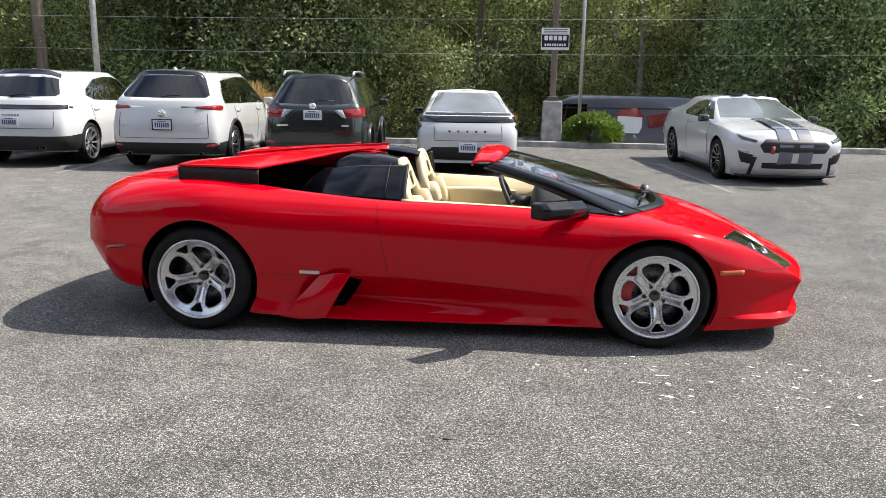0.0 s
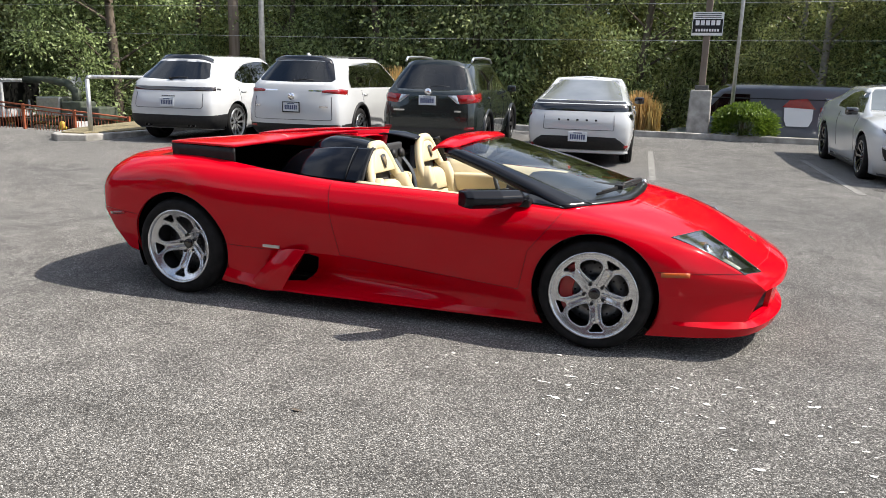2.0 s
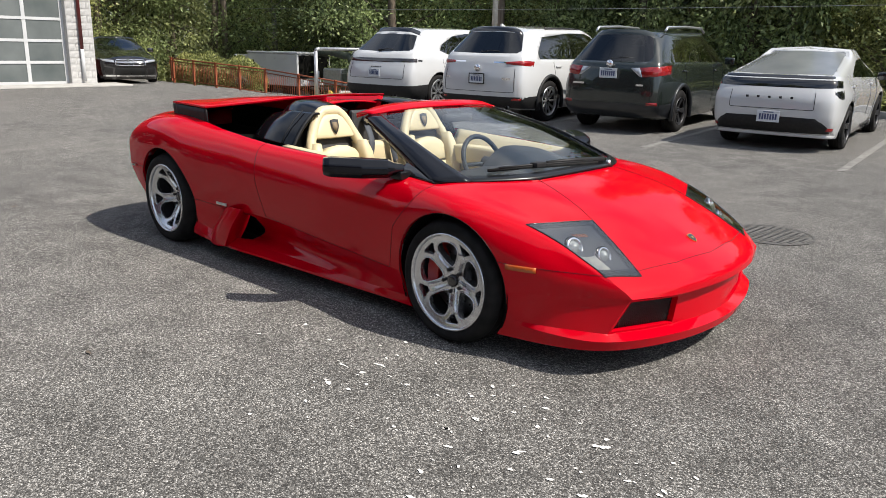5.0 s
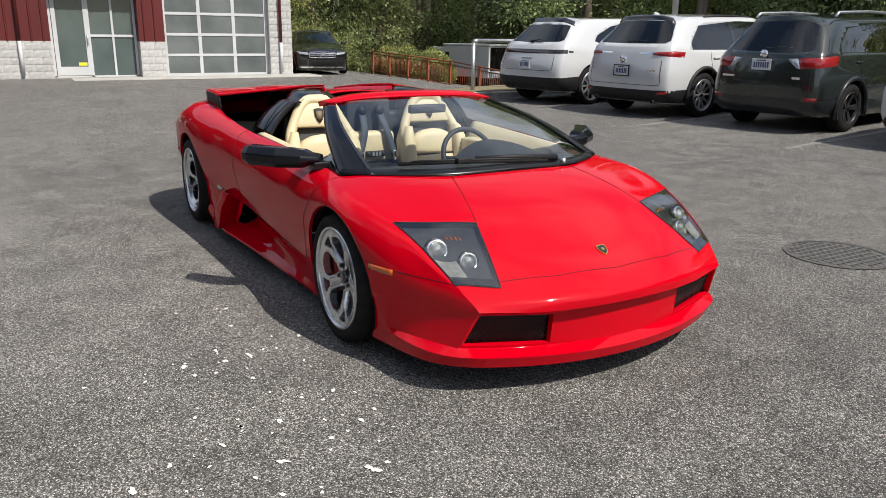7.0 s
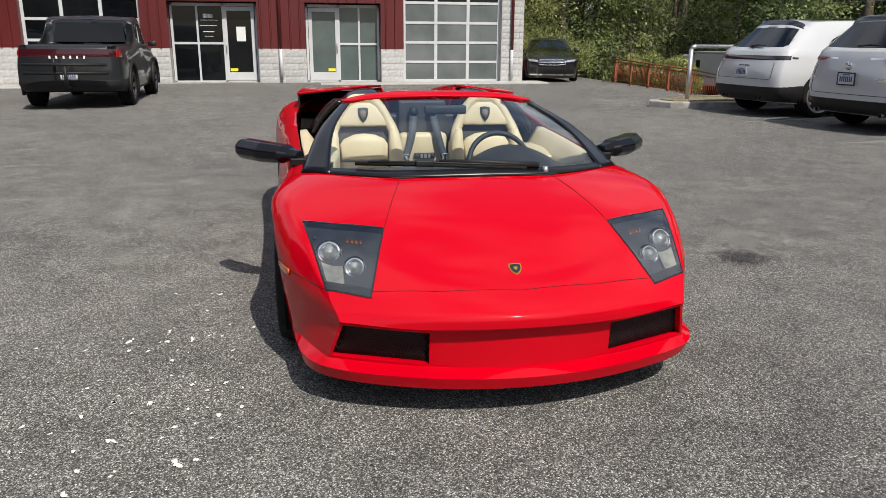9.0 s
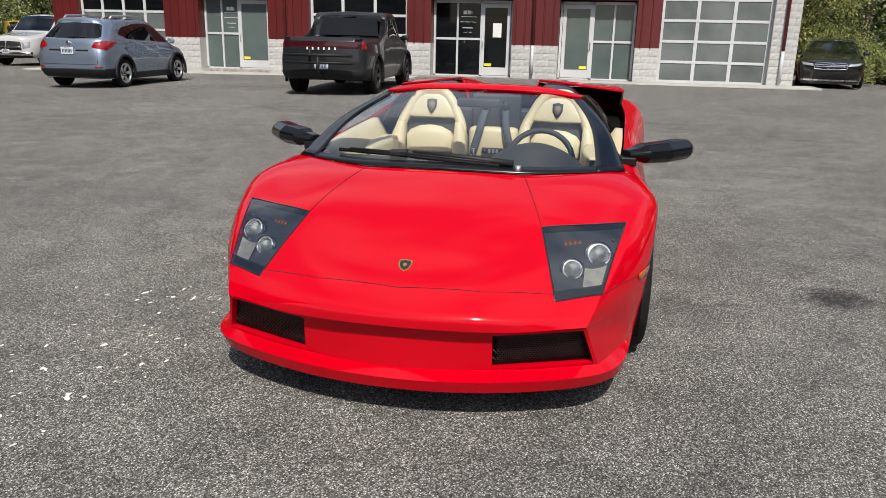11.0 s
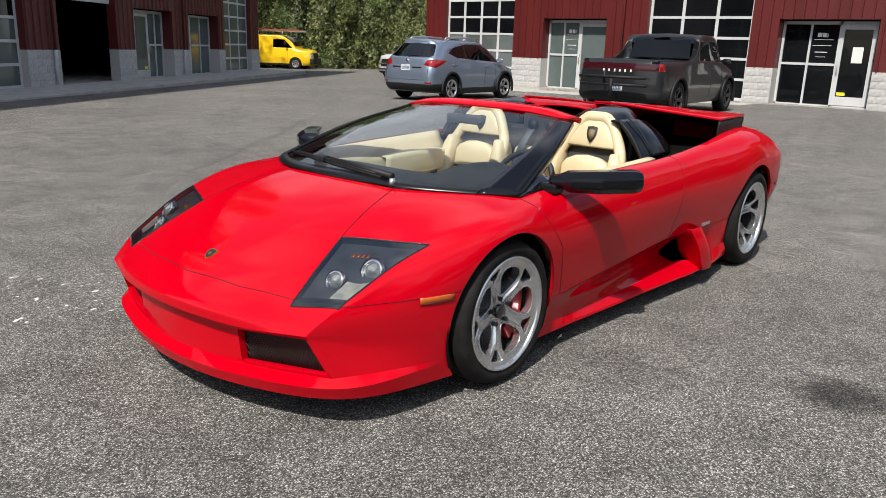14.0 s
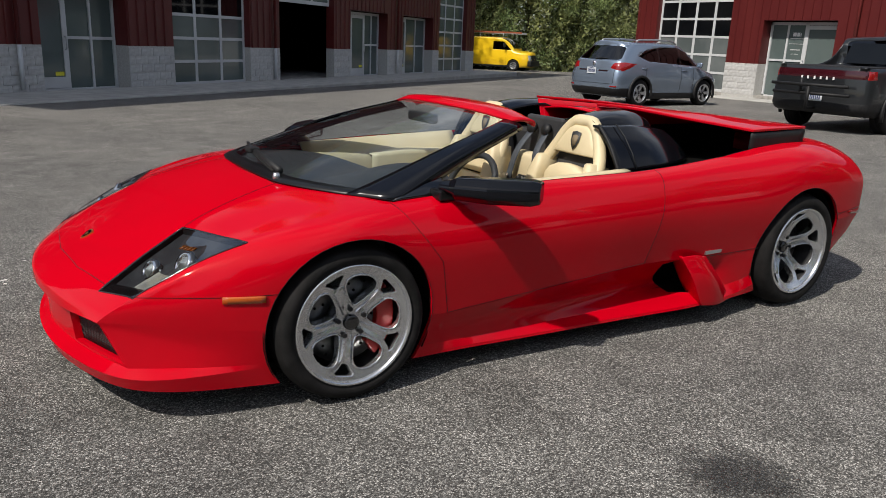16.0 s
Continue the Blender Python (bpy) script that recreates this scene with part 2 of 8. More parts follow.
M["hedge_leaf"] = leaf_material("hedge_leaf", (0.045, 0.10, 0.010), (0.15, 0.26, 0.03))
M["dry_grass"] = leaf_material("dry_grass", (0.38, 0.22, 0.07), (0.62, 0.42, 0.17))
M["soil"] = material("woodland_soil", (0.03, 0.028, 0.018), 1.0, 0, (0.075, 0.075, 0.035), 2, 8, bump=0.8, bump_scale=12)
M["line_paint"] = material("worn_line_paint", (0.145, 0.142, 0.132), 0.85, 0, (0.235, 0.23, 0.212), 14, 8, spread=(0.42, 0.62))
M["white_splash"] = material("white_paint_drips", (0.68, 0.66, 0.62), 0.8)
M["stain"] = material("oil_stain", (0.035, 0.034, 0.033), 0.75, 0, (0.075, 0.073, 0.07), 60, spread=(0.4, 0.6))
M["crack"] = material("cracked_asphalt", (0.075, 0.07, 0.065), 0.95, 0, (0.12, 0.115, 0.11), 12)
M["iron"] = material("cast_iron", (0.07, 0.067, 0.063), 0.75, 0.1, (0.12, 0.115, 0.108), 30, bump=0.4)
# vehicles
M["white_paint"] = material("white_car_paint", (0.53, 0.54, 0.55), 0.25, 0, (0.50, 0.51, 0.52), 1.2, coat=1.0)
M["green_black_paint"] = material("dark_green_car_paint", (0.014, 0.019, 0.017), 0.25, 0.2, (0.018, 0.024, 0.021), 1.2, coat=1.0)
M["grey_paint"] = material("slate_grey_car_paint", (0.018, 0.0195, 0.022), 0.3, 0.25, (0.023, 0.025, 0.028), 1.2, coat=0.6, spec=0.3)
M["silver_blue_paint"] = material("silver_blue_car_paint", (0.22, 0.28, 0.37), 0.26, 0.6, (0.25, 0.31, 0.40), 1.2, coat=1.0)
M["black_paint"] = material("black_car_paint", (0.008, 0.008, 0.009), 0.2, 0, (0.011, 0.011, 0.012), 1.2, coat=1.0)
M["yellow_paint"] = material("yellow_van_paint", (0.90, 0.58, 0.012), 0.3, 0, (0.86, 0.54, 0.012), 1.2, coat=0.8)
M["hydrant"] = material("weathered_yellow_paint", (0.42, 0.29, 0.03), 0.5, 0, (0.34, 0.23, 0.03), 8)
M["navy_paint"] = material("slate_blue_van_paint", (0.075, 0.085, 0.105), 0.35, 0.2, (0.09, 0.10, 0.12), 1.2, coat=0.8)
M["trim_black"] = material("black_plastic", (0.011, 0.011, 0.012), 0.55, 0, (0.018, 0.018, 0.019), 25, bump=0.05, spec=0.3)
M["mesh_black"] = material("black_grille_mesh", (0.006, 0.006, 0.006), 0.5, 0, (0.016, 0.016, 0.016), 160)
M["gloss_black"] = material("gloss_black", (0.006, 0.006, 0.007), 0.12, 0, (0.008, 0.008, 0.009), 2, coat=1.0)
M["rubber"] = material("tyre_rubber", (0.008, 0.008, 0.008), 0.8, 0, (0.016, 0.015, 0.015), 18, bump=0.1, spec=0.2)
M["alloy"] = material("silver_alloy", (0.62, 0.63, 0.65), 0.28, 0.85, (0.54, 0.55, 0.57), 8)
M["dark_alloy"] = material("dark_alloy", (0.05, 0.05, 0.053), 0.35, 0.7, (0.07, 0.07, 0.073), 8)
M["steel"] = material("brake_steel", (0.14, 0.14, 0.14), 0.4, 0.9, (0.2, 0.2, 0.2), 40)
M["chrome"] = material("chrome", (0.80, 0.80, 0.82), 0.08, 1.0)
M["red_lens"] = material("red_lens", (0.30, 0.008, 0.009), 0.1, 0, (0.20, 0.006, 0.007), 30, coat=1.0)
M["clear_lens"] = material("clear_lens", (0.55, 0.57, 0.6), 0.08, 0.5, (0.4, 0.42, 0.45), 40, coat=1.0)
M["amber_lens"] = material("amber_lens", (0.62, 0.15, 0.008), 0.15, 0, (0.45, 0.10, 0.008), 60, coat=1.0)
M["marker_lens"] = material("deep_amber_lens", (0.50, 0.10, 0.008), 0.12, 0, (0.42, 0.07, 0.006), 40, coat=1.0)
M["turn_lens"] = material("dim_amber_lens", (0.30, 0.085, 0.010), 0.2, 0, (0.20, 0.06, 0.01), 60, coat=0.5)
M["pale_reflector"] = material("ivory_reflector", (0.62, 0.60, 0.48), 0.28, 0.45, (0.30, 0.31, 0.30), 14, coat=0.4)
M["smoke_lens"] = material("smoked_lens", (0.022, 0.020, 0.021), 0.08, 0, (0.035, 0.028, 0.028), 30, coat=1.0)
M["strip_red"] = material("dark_red_strip", (0.05, 0.006, 0.010), 0.15, 0, (0.035, 0.005, 0.008), 30, coat=0.6)
M["plate"] = material("licence_plate", (0.62, 0.65, 0.68), 0.4, 0, (0.55, 0.58, 0.62), 30)
M["plate_ink"] = material("plate_ink", (0.05, 0.07, 0.16), 0.5)
M["tint"] = thin_glass("tinted_car_glass", (0.10, 0.11, 0.11))
# pale tone painted for the sky mirrored in the coupe's windscreen
M["sky_pale_glass"] = material("hazy_windscreen_glass", (0.09, 0.105, 0.11), 0.10, 0, (0.15, 0.17, 0.175), 1.1, spec=0.8)
# grey painted for the sky mirrored in the hatchback's rear glass
M["sky_grey_glass"] = material("dusty_grey_glass", (0.13, 0.14, 0.148), 0.16, 0, (0.18, 0.19, 0.198), 1.4, spec=0.6)
M["stripe_grey"] = material("blue_grey_stripe", (0.09, 0.10, 0.14), 0.25, 0, (0.11, 0.12, 0.16), 2, coat=1.0)

# ---- building tools ----
def finish(ob, bm, mat, smooth=True):
    me = bpy.data.meshes.new(ob if isinstance(ob, str) else ob.name)
    bm.to_mesh(me)
    bm.free()
    me.materials.append(mat)
    if smooth:
        for p in me.polygons:
            p.use_smooth = True
    return me


def thing(name, label, category, m=None, group="", kind="", data=None):
    """A top-level thing: an Empty (or a mesh) at the pose m."""
    ob = new(name, data)
    if m is not None:
        ob.matrix_basis = m
    return tagged(ob, label, category, group, kind)


def part(name, bm, mat, parent, label="", smooth=True, bevel=0.0, solid=0.0, angle=35):
    """Links a bmesh as one mesh object under a thing or a part."""
    ob = new(name, finish(name, bm, mat, smooth))
    if parent:
        ob.parent = parent
    if solid:
        s = ob.modifiers.new("thickness", 'SOLIDIFY')
        s.thickness, s.offset = solid, -1
    if bevel:
        b = ob.modifiers.new("edges", 'BEVEL')
        b.width, b.segments, b.limit_method, b.angle_limit = bevel, 2, 'ANGLE', radians(angle)
    if label:
        tagged(ob, label)
    return ob


def pieces(name, bm, mat, parent, label="", **kw):
    """One part for each loose piece of a bmesh."""
    bm.verts.ensure_lookup_table()
    left, out = set(bm.verts), []
    while left:
        todo, island = [next(iter(left))], set()
        while todo:
            v = todo.pop()
            if v not in island:
                island.add(v)
                todo += [e.other_vert(v) for e in v.link_edges]
        left -= island
        out.append((sorted(island, key=lambda v: v.index)))
    out.sort(key=lambda vs: vs[0].index)
    made = []
    for vs in out:
        one, m = bmesh.new(), {}
        for v in vs:
            m[v] = one.verts.new(v.co)
        for f in {f for v in vs for f in v.link_faces}:
            one.faces.new([m[v] for v in f.verts])
        made.append(part(name, one, mat, parent, label, **kw))
    bm.free()
    return made


def solo(name, bm, mat, label, category, m=None, smooth=False, bevel=0.0, group="", kind=""):
    """A thing that is one mesh."""
    ob = thing(name, label, category, m, group, kind, finish(name, bm, mat, smooth))
    if bevel:
        b = ob.modifiers.new("edges", 'BEVEL')
        b.width, b.segments, b.limit_method, b.angle_limit = bevel, 2, 'ANGLE', radians(35)
    return ob


def box(x0, x1, y0, y1, z0, z1, bm=None):
    bm = bm or bmesh.new()
    v = [bm.verts.new((x, y, z)) for x in (x0, x1) for y in (y0, y1) for z in (z0, z1)]
    for f in ((0, 1, 3, 2), (4, 6, 7, 5), (0, 4, 5, 1), (2, 3, 7, 6), (0, 2, 6, 4), (1, 5, 7, 3)):
        bm.faces.new([v[i] for i in f])
    return bm


def tube(points, radius, sides=8, bm=None, taper=None):
    """A round bar along points; radius may be one number or one per point."""
    bm = bm or bmesh.new()
    P = [Vector(p) for p in points]
    R = radius if isinstance(radius, (list, tuple)) else [radius] * len(P)
    rings = []
    for i, p in enumerate(P):
        d = (P[min(i + 1, len(P) - 1)] - P[max(i - 1, 0)]).normalized()
        a = d.orthogonal().normalized() if not rings else (last - d * last.dot(d)).normalized()
        last = a
        b = d.cross(a)
        rings.append([bm.verts.new(p + (a * math.cos(2 * math.pi * k / sides) + b * math.sin(2 * math.pi * k / sides)) * R[i]) for k in range(sides)])
    for r0, r1 in zip(rings, rings[1:]):
        for k in range(sides):
            bm.faces.new((r0[k], r0[(k + 1) % sides], r1[(k + 1) % sides], r1[k]))
    for r, flip in ((rings[0], True), (rings[-1], False)):
        bm.faces.new(r[::-1] if flip else r)
    return bm


def revolve(profile, n=48, bm=None, closed=False):
    """A shape turned about the y axis: profile of (radius, y)."""
    bm = bm or bmesh.new()
    rings = [[bm.verts.new((r * math.cos(2 * math.pi * k / n), y, r * math.sin(2 * math.pi * k / n))) for k in range(n)] for r, y in profile]
    pairs = list(zip(rings, rings[1:])) + ([(rings[-1], rings[0])] if closed else [])
    for a, b in pairs:
        for k in range(n):
            bm.faces.new((a[k], b[k], b[(k + 1) % n], a[(k + 1) % n]))
    return bm


def glide(P, k, sharp=(), flat=(False, False)):
    """A smooth, never overshooting curve through the rows of P (n, m, 3), with k steps between rows. sharp: rows where it may kink;
    flat: whether it starts or ends square to the middle plane (only y changes)."""
    P = np.asarray(P, float)
    n = len(P)
    ks = [k] * (n - 1) if isinstance(k, int) else list(k)
    d = np.diff(P, axis=0)
    h = np.maximum(np.linalg.norm(d, axis=2).mean(1), 1e-6)
    s = d / h[:, None, None]
    inn, out = np.zeros_like(P), np.zeros_like(P)
    for i in range(n):
        if i == 0 or i == n - 1:
            t = s[0] if i == 0 else s[-1]
            t = t.copy()
            if flat[0 if i == 0 else 1]:
                t[..., 0], t[..., 2] = 0, 0
            inn[i] = out[i] = t
        elif i in sharp:
            inn[i], out[i] = s[i - 1], s[i]
        else:
            a, b = s[i - 1], s[i]
            t = (a * h[i] + b * h[i - 1]) / (h[i] + h[i - 1])
            lim = 2.6 * np.minimum(abs(a), abs(b))
            t = np.where(a * b > 0, np.clip(t, -lim, lim), 0)
            inn[i] = out[i] = t
    rows = []
    for i in range(n - 1):
        for j in range(ks[i] + (i == n - 2)):
            u = j / ks[i]
            u2, u3 = u * u, u * u * u
            rows.append((2 * u3 - 3 * u2 + 1) * P[i] + (u3 - 2 * u2 + u) * h[i] * out[i] + (3 * u2 - 2 * u3) * P[i + 1] + (u3 - u2) * h[i] * inn[i + 1])
    return np.array(rows)


def grid_mesh(G, keep=None, bm=None):
    """A quad mesh over the points G (rows, columns, 3); keep(i, j) says which cells stay."""
    bm = bm or bmesh.new()
    V = [[bm.verts.new(p) for p in row] for row in G]
    for i in range(len(G) - 1):
        for j in range(len(G[0]) - 1):
            if keep is None or keep(i, j):
                q = [V[i][j], V[i][j + 1], V[i + 1][j + 1], V[i + 1][j]]
                bm.faces.new(q)
    bmesh.ops.remove_doubles(bm, verts=bm.verts[:], dist=1e-5)
    loose = [v for v in bm.verts if not v.link_faces]
    bmesh.ops.delete(bm, geom=loose, context='VERTS')
    return bm


def mirrored(bm, weld=True):
    """Adds the other half across y = 0."""
    got = bmesh.ops.duplicate(bm, geom=bm.verts[:] + bm.edges[:] + bm.faces[:])["geom"]
    for v in got:
        if isinstance(v, bmesh.types.BMVert):
            v.co.y = -v.co.y
    bmesh.ops.reverse_faces(bm, faces=[f for f in got if isinstance(f, bmesh.types.BMFace)])
    if weld:
        bmesh.ops.remove_doubles(bm, verts=[v for v in bm.verts if abs(v.co.y) < 2e-3], dist=3e-3)
    return bm


def flipped(bm):
    """The same shape on the other side of y = 0."""
    for v in bm.verts:
        v.co.y = -v.co.y
    bmesh.ops.reverse_faces(bm, faces=bm.faces[:])
    return bm


def inside(poly, a, b):
    n = len(poly)
    s = 0
    for i in range(n):
        (x0, y0), (x1, y1) = poly[i], poly[(i + 1) % n]
        c = (x1 - x0) * (b - y0) - (y1 - y0) * (a - x0)
        if abs(c) < 1e-9:
            continue
        if s and (c > 0) != (s > 0):
            return False
        s = c
    return True


def carve(bm, poly, axes, test=None, margin=0.02):
    """Cuts the outline of a convex polygon, seen along the third axis, into the faces that test allows; returns the faces inside it."""
    i, j = axes
    third = 3 - i - j
    lo = [min(p[k] for p in poly) - margin for k in (0, 1)]
    hi = [max(p[k] for p in poly) + margin for k in (0, 1)]

    def near(f):
        if test and not test(f):
            return False
        a = [v.co[i] for v in f.verts]
        b = [v.co[j] for v in f.verts]
        return max(a) > lo[0] and min(a) < hi[0] and max(b) > lo[1] and min(b) < hi[1]

    for k in range(len(poly)):
        p, q = poly[k], poly[(k + 1) % len(poly)]
        no = [0.0, 0.0, 0.0]
        no[i], no[j] = q[1] - p[1], p[0] - q[0]
        co = [0.0, 0.0, 0.0]
        co[i], co[j] = p
        faces = [f for f in bm.faces if near(f)]
        geom = list({v for f in faces for v in f.verts} | {e for f in faces for e in f.edges} | set(faces))
        bmesh.ops.bisect_plane(bm, geom=geom, dist=1e-5, plane_co=co, plane_no=no)
    out = []
    for f in bm.faces:
        if near(f):
            c = f.calc_center_median()
            if inside(poly, c[i], c[j]):
                out.append(f)
    return out


def circle(cx, cz, r, n=36, lo=0.0, hi=2 * math.pi):
    return [(cx + r * math.cos(lo + (hi - lo) * k / n), cz + r * math.sin(lo + (hi - lo) * k / n)) for k in range(n)]


def take(bm, faces):
    """Moves the faces out of bm into a bmesh of their own."""
    out = bmesh.new()
    vmap = {}
    for f in faces:
        vs = []
        for v in f.verts:
            if v not in vmap:
                vmap[v] = out.verts.new(v.co)
            vs.append(vmap[v])
        out.faces.new(vs)
    bmesh.ops.delete(bm, geom=faces, context='FACES')
    return out


def lowland(y):
    """The lot falls gently away towards the grey row of workshops."""
    return -0.0105 * max(0.0, -y - 2.0)


def skyward(bm, centre=None):
    """Turns a pane's faces outwards: up, or away from the given centre."""
    bmesh.ops.recalc_face_normals(bm, faces=bm.faces[:])
    c = Vector(centre) if centre else None
    s = sum((f.normal.z if c is None else f.normal.dot(f.calc_center_median() - c)) * f.calc_area() for f in bm.faces)
    if s < 0:
        bmesh.ops.reverse_faces(bm, faces=bm.faces[:])
    return bm

# ---- ground ----
def land(x, y):
    """The lot, and the lower yard behind its kerbs."""
    ramp = lambda v, a, b: max(0.0, min(1.0, (v - a) / (b - a)))
    low = max(1.25 * ramp(y, 15.4, 17.0), ramp(-x, 11.4, 12.6) * (0.5 * ramp(y, 8, 12.9) + 0.75 * ramp(y, 13.3, 14.6)))
    return lowland(max(y, -60)) - low + 0.15 * ramp(y, 5.5, 14.0) * ramp(x, -12.6, -10.4)


def ground_sheet():
    bm = bmesh.new()
    xs = [-900, -300, -120, -60, -40, -32, -24, -19, -14, -12.6, -11.4, -10.4, -8, 0, 8, 16, 24, 32, 40, 60, 120, 300, 900]
    ys = [-900, -300, -120, -60, -45, -35, -30, -25, -20, -15, -10, -6, -4, -3, -2, 0, 5.5, 8, 9.4, 10.8, 12.9, 13.3, 14.0, 14.6, 15.4, 17.0, 30, 60, 120, 300, 900]
    V = [[bm.verts.new((x, y, land(x, y))) for x in xs] for y in ys]
    for a, b in zip(V, V[1:]):
        for k in range(len(xs) - 1):
            bm.faces.new((a[k], a[k + 1], b[k + 1], b[k]))
    return bm


solo("ground", ground_sheet(), M["asphalt"], "worn grey asphalt car park with pale aggregate", "ground", kind="structure")


def slab(outline, z0, z1, bm=None, base=0.0):
    bm = bm or bmesh.new()
    lo = [bm.verts.new((x, y, z0 + base + lowland(y))) for x, y in outline]
    hi = [bm.verts.new((x, y, z1 + base + lowland(y))) for x, y in outline]
    n = len(outline)
    bm.faces.new(hi)
    bm.faces.new(lo[::-1])
    for i in range(n):
        bm.faces.new((lo[i], lo[(i + 1) % n], hi[(i + 1) % n], hi[i]))
    bmesh.ops.recalc_face_normals(bm, faces=bm.faces[:])
    return bm


LEAN_X = -0.113  # the parking row runs a little askew
KERB_Y = 14.05


def row_x(x, y):
    """x of a stall's line at depth y, from its x at y = 7."""
    return x + LEAN_X * (y - 7)


solo("planting_strip", slab([(-10.2, KERB_Y + 0.16), (60, KERB_Y + 0.16), (60, KERB_Y + 1.1), (-10.2, KERB_Y + 1.1)], -0.1, 0.10, base=0.14), M["soil"],
     "strip of dark soil and litter behind the kerb", "ground", kind="structure")
solo("woodland_ground", slab([(-90, 23.0), (90, 21.0), (90, 95), (-90, 95)], -1.4, -1.2), M["soil"], "dark woodland soil under the trees", "ground", kind="structure")
solo("kerb", slab([(-12.0, KERB_Y), (60, KERB_Y), (60, KERB_Y + 0.16), (-12.0, KERB_Y + 0.16)], -0.1, 0.15, base=0.14), M["old_concrete"],
     "long weathered concrete kerb along the parking row", "kerb", bevel=0.02, kind="structure")
island = [(-10.4, 6.35), (-9.9, 6.6), (-9.8, 7.6), (-10.2, 14.0), (-13.2, 14.0), (-11.4, 7.7), (-10.7, 6.5)]
solo("kerb", slab(island, 0.0, 0.15), M["old_concrete"], "raised concrete kerb island at the end of the parking row", "kerb", bevel=0.02, kind="structure")
bed = [(-10.45, 6.62), (-10.1, 6.75), (-9.98, 7.6), (-10.36, 13.9), (-13.0, 13.9), (-11.3, 7.8), (-10.68, 6.72)]
solo("planting_bed", slab(bed, 0.1, 0.17), M["litter"], "bed of dry grass and litter inside the kerb island", "ground", kind="structure")
for x in (-7.27, -4.55, -1.83, 0.87, 3.62, 8.9):
    y1 = 10.7
    bm = bmesh.new()
    q = [(row_x(x, 6.6) - 0.05, 6.6), (row_x(x, 6.6) + 0.05, 6.6), (row_x(x, y1) + 0.05, y1), (row_x(x, y1) - 0.05, y1)]
    lo, hi = ([bm.verts.new((x_, y_, land(x_, y_) + dz)) for x_, y_ in q] for dz in (-.02, .004))
    bm.faces.new(hi)
    for i in range(4):
        bm.faces.new((lo[i], lo[(i + 1) % 4], hi[(i + 1) % 4], hi[i]))
    bmesh.ops.recalc_face_normals(bm, faces=bm.faces[:])
    solo("parking_line", bm, M["line_paint"], "faded white painted parking line on the asphalt", "road marking", kind="structure", group="parking lines")


def blot(rx, ry, seed, n=28, rough=0.3, z=0.004):
    r = random.Random(seed)
    ph = [r.uniform(0, 6.28) for _ in range(5)]
    bm = bmesh.new()
    vs = []
    for k in range(n):
        a = 2 * math.pi * k / n
        f = 1 + rough * sum(math.sin((j + 2) * a + ph[j]) / (j + 1.5) for j in range(5))
        vs.append(bm.verts.new((rx * f * math.cos(a), ry * f * math.sin(a), z)))
    bm.faces.new(vs)
    return bm


# paint drips: loose drops strewn from the right front corner outwards
def drips():
    r = random.Random(11)
    bm = bmesh.new()
    for k in range(230):
        u = r.random()
        cx, cy = 0.9 + 2.2 * u + r.gauss(0, 0.28), -1.35 - 0.16 * u + r.gauss(0, 0.30)
        if -1.0 < cy and cx < 2.35:
            continue
        size = 0.002 + 0.006 * r.random() ** 3 + (0.005 if r.random() < 0.07 else 0)
        b = blot(size * r.uniform(1.0, 2.2), size, 100 + k, 9, 0.35, 0.0035)
        rot = Matrix.Translation((cx, cy, 0)) @ Matrix.Rotation(r.uniform(-0.6, 0.6), 4, 'Z')
        for f in b.faces:
            bm.faces.new([bm.verts.new(rot @ v.co) for v in f.verts])
        b.free()
    return bm


solo("paint_drips", drips(), M["white_splash"], "scattered white paint drips dried on the asphalt", "stain", kind="stuff")
for x, y, rx, ry, turn, seed in ((2.42, -1.22, 0.026, 0.013, 20, 1), (2.23, -1.47, 0.020, 0.011, 40, 2), (1.32, -1.32, 0.022, 0.010, 10, 3), (1.2, -1.44, 0.015, 0.009, 0, 4)):
    solo("paint_splash", blot(rx, ry, seed, 24, 0.6), M["white_splash"], "dried splash of white paint on the asphalt", "stain", pose(x, y, 0, 0, 0, turn), group="paint splashes")
for x, y, rx, ry, turn, seed in ((0.44, 1.99, 0.30, 0.30, 70, 7),):
    solo("oil_stain", blot(rx, ry, seed, 40, 0.0), M["soaked"], "dark damp oil stain on the asphalt", "stain", pose(x, y, 0, 0, 0, turn), group="oil stains")


def manhole(x, y, r):
    root = thing("manhole_cover", "round cast iron manhole cover set in the asphalt", "manhole cover", pose(x, y, land(x, y)))
    ring = bmesh.new()
    for k in range(40):
        a0, a1 = 2 * math.pi * k / 40, 2 * math.pi * (k + 1) / 40
        ring.faces.new([ring.verts.new((rr * math.cos(a), rr * math.sin(a), 0.006)) for rr, a in ((r * 0.93, a0), (r, a0), (r, a1), (r * 0.93, a1))])
    part("rim", ring, M["iron"], root)
    disc = blot(r * 0.91, r * 0.91, 1, 40, 0.0, 0.004)
    part("lid", disc, M["iron"], root)
    bars = bmesh.new()
    for i in range(-5, 6):
        for j in range(-5, 6):
            if i * i + j * j < 27:
                box(i * r * 0.16 - 0.02, i * r * 0.16 + 0.02, j * r * 0.16 - 0.02, j * r * 0.16 + 0.02, 0.003, 0.0065, bars)
    part("tread", bars, M["iron"], root)


manhole(1.56, 2.63, 0.345)
manhole(4.2, 7.3, 0.33)
tagged(solo("leaf_litter", blot(0.02, 0.012, 4, 8, 0.5, 0.006), M["bark"], "single dead leaf lying on the asphalt", "leaf", pose(0.3, -2.2, 0)), group="dead leaves")
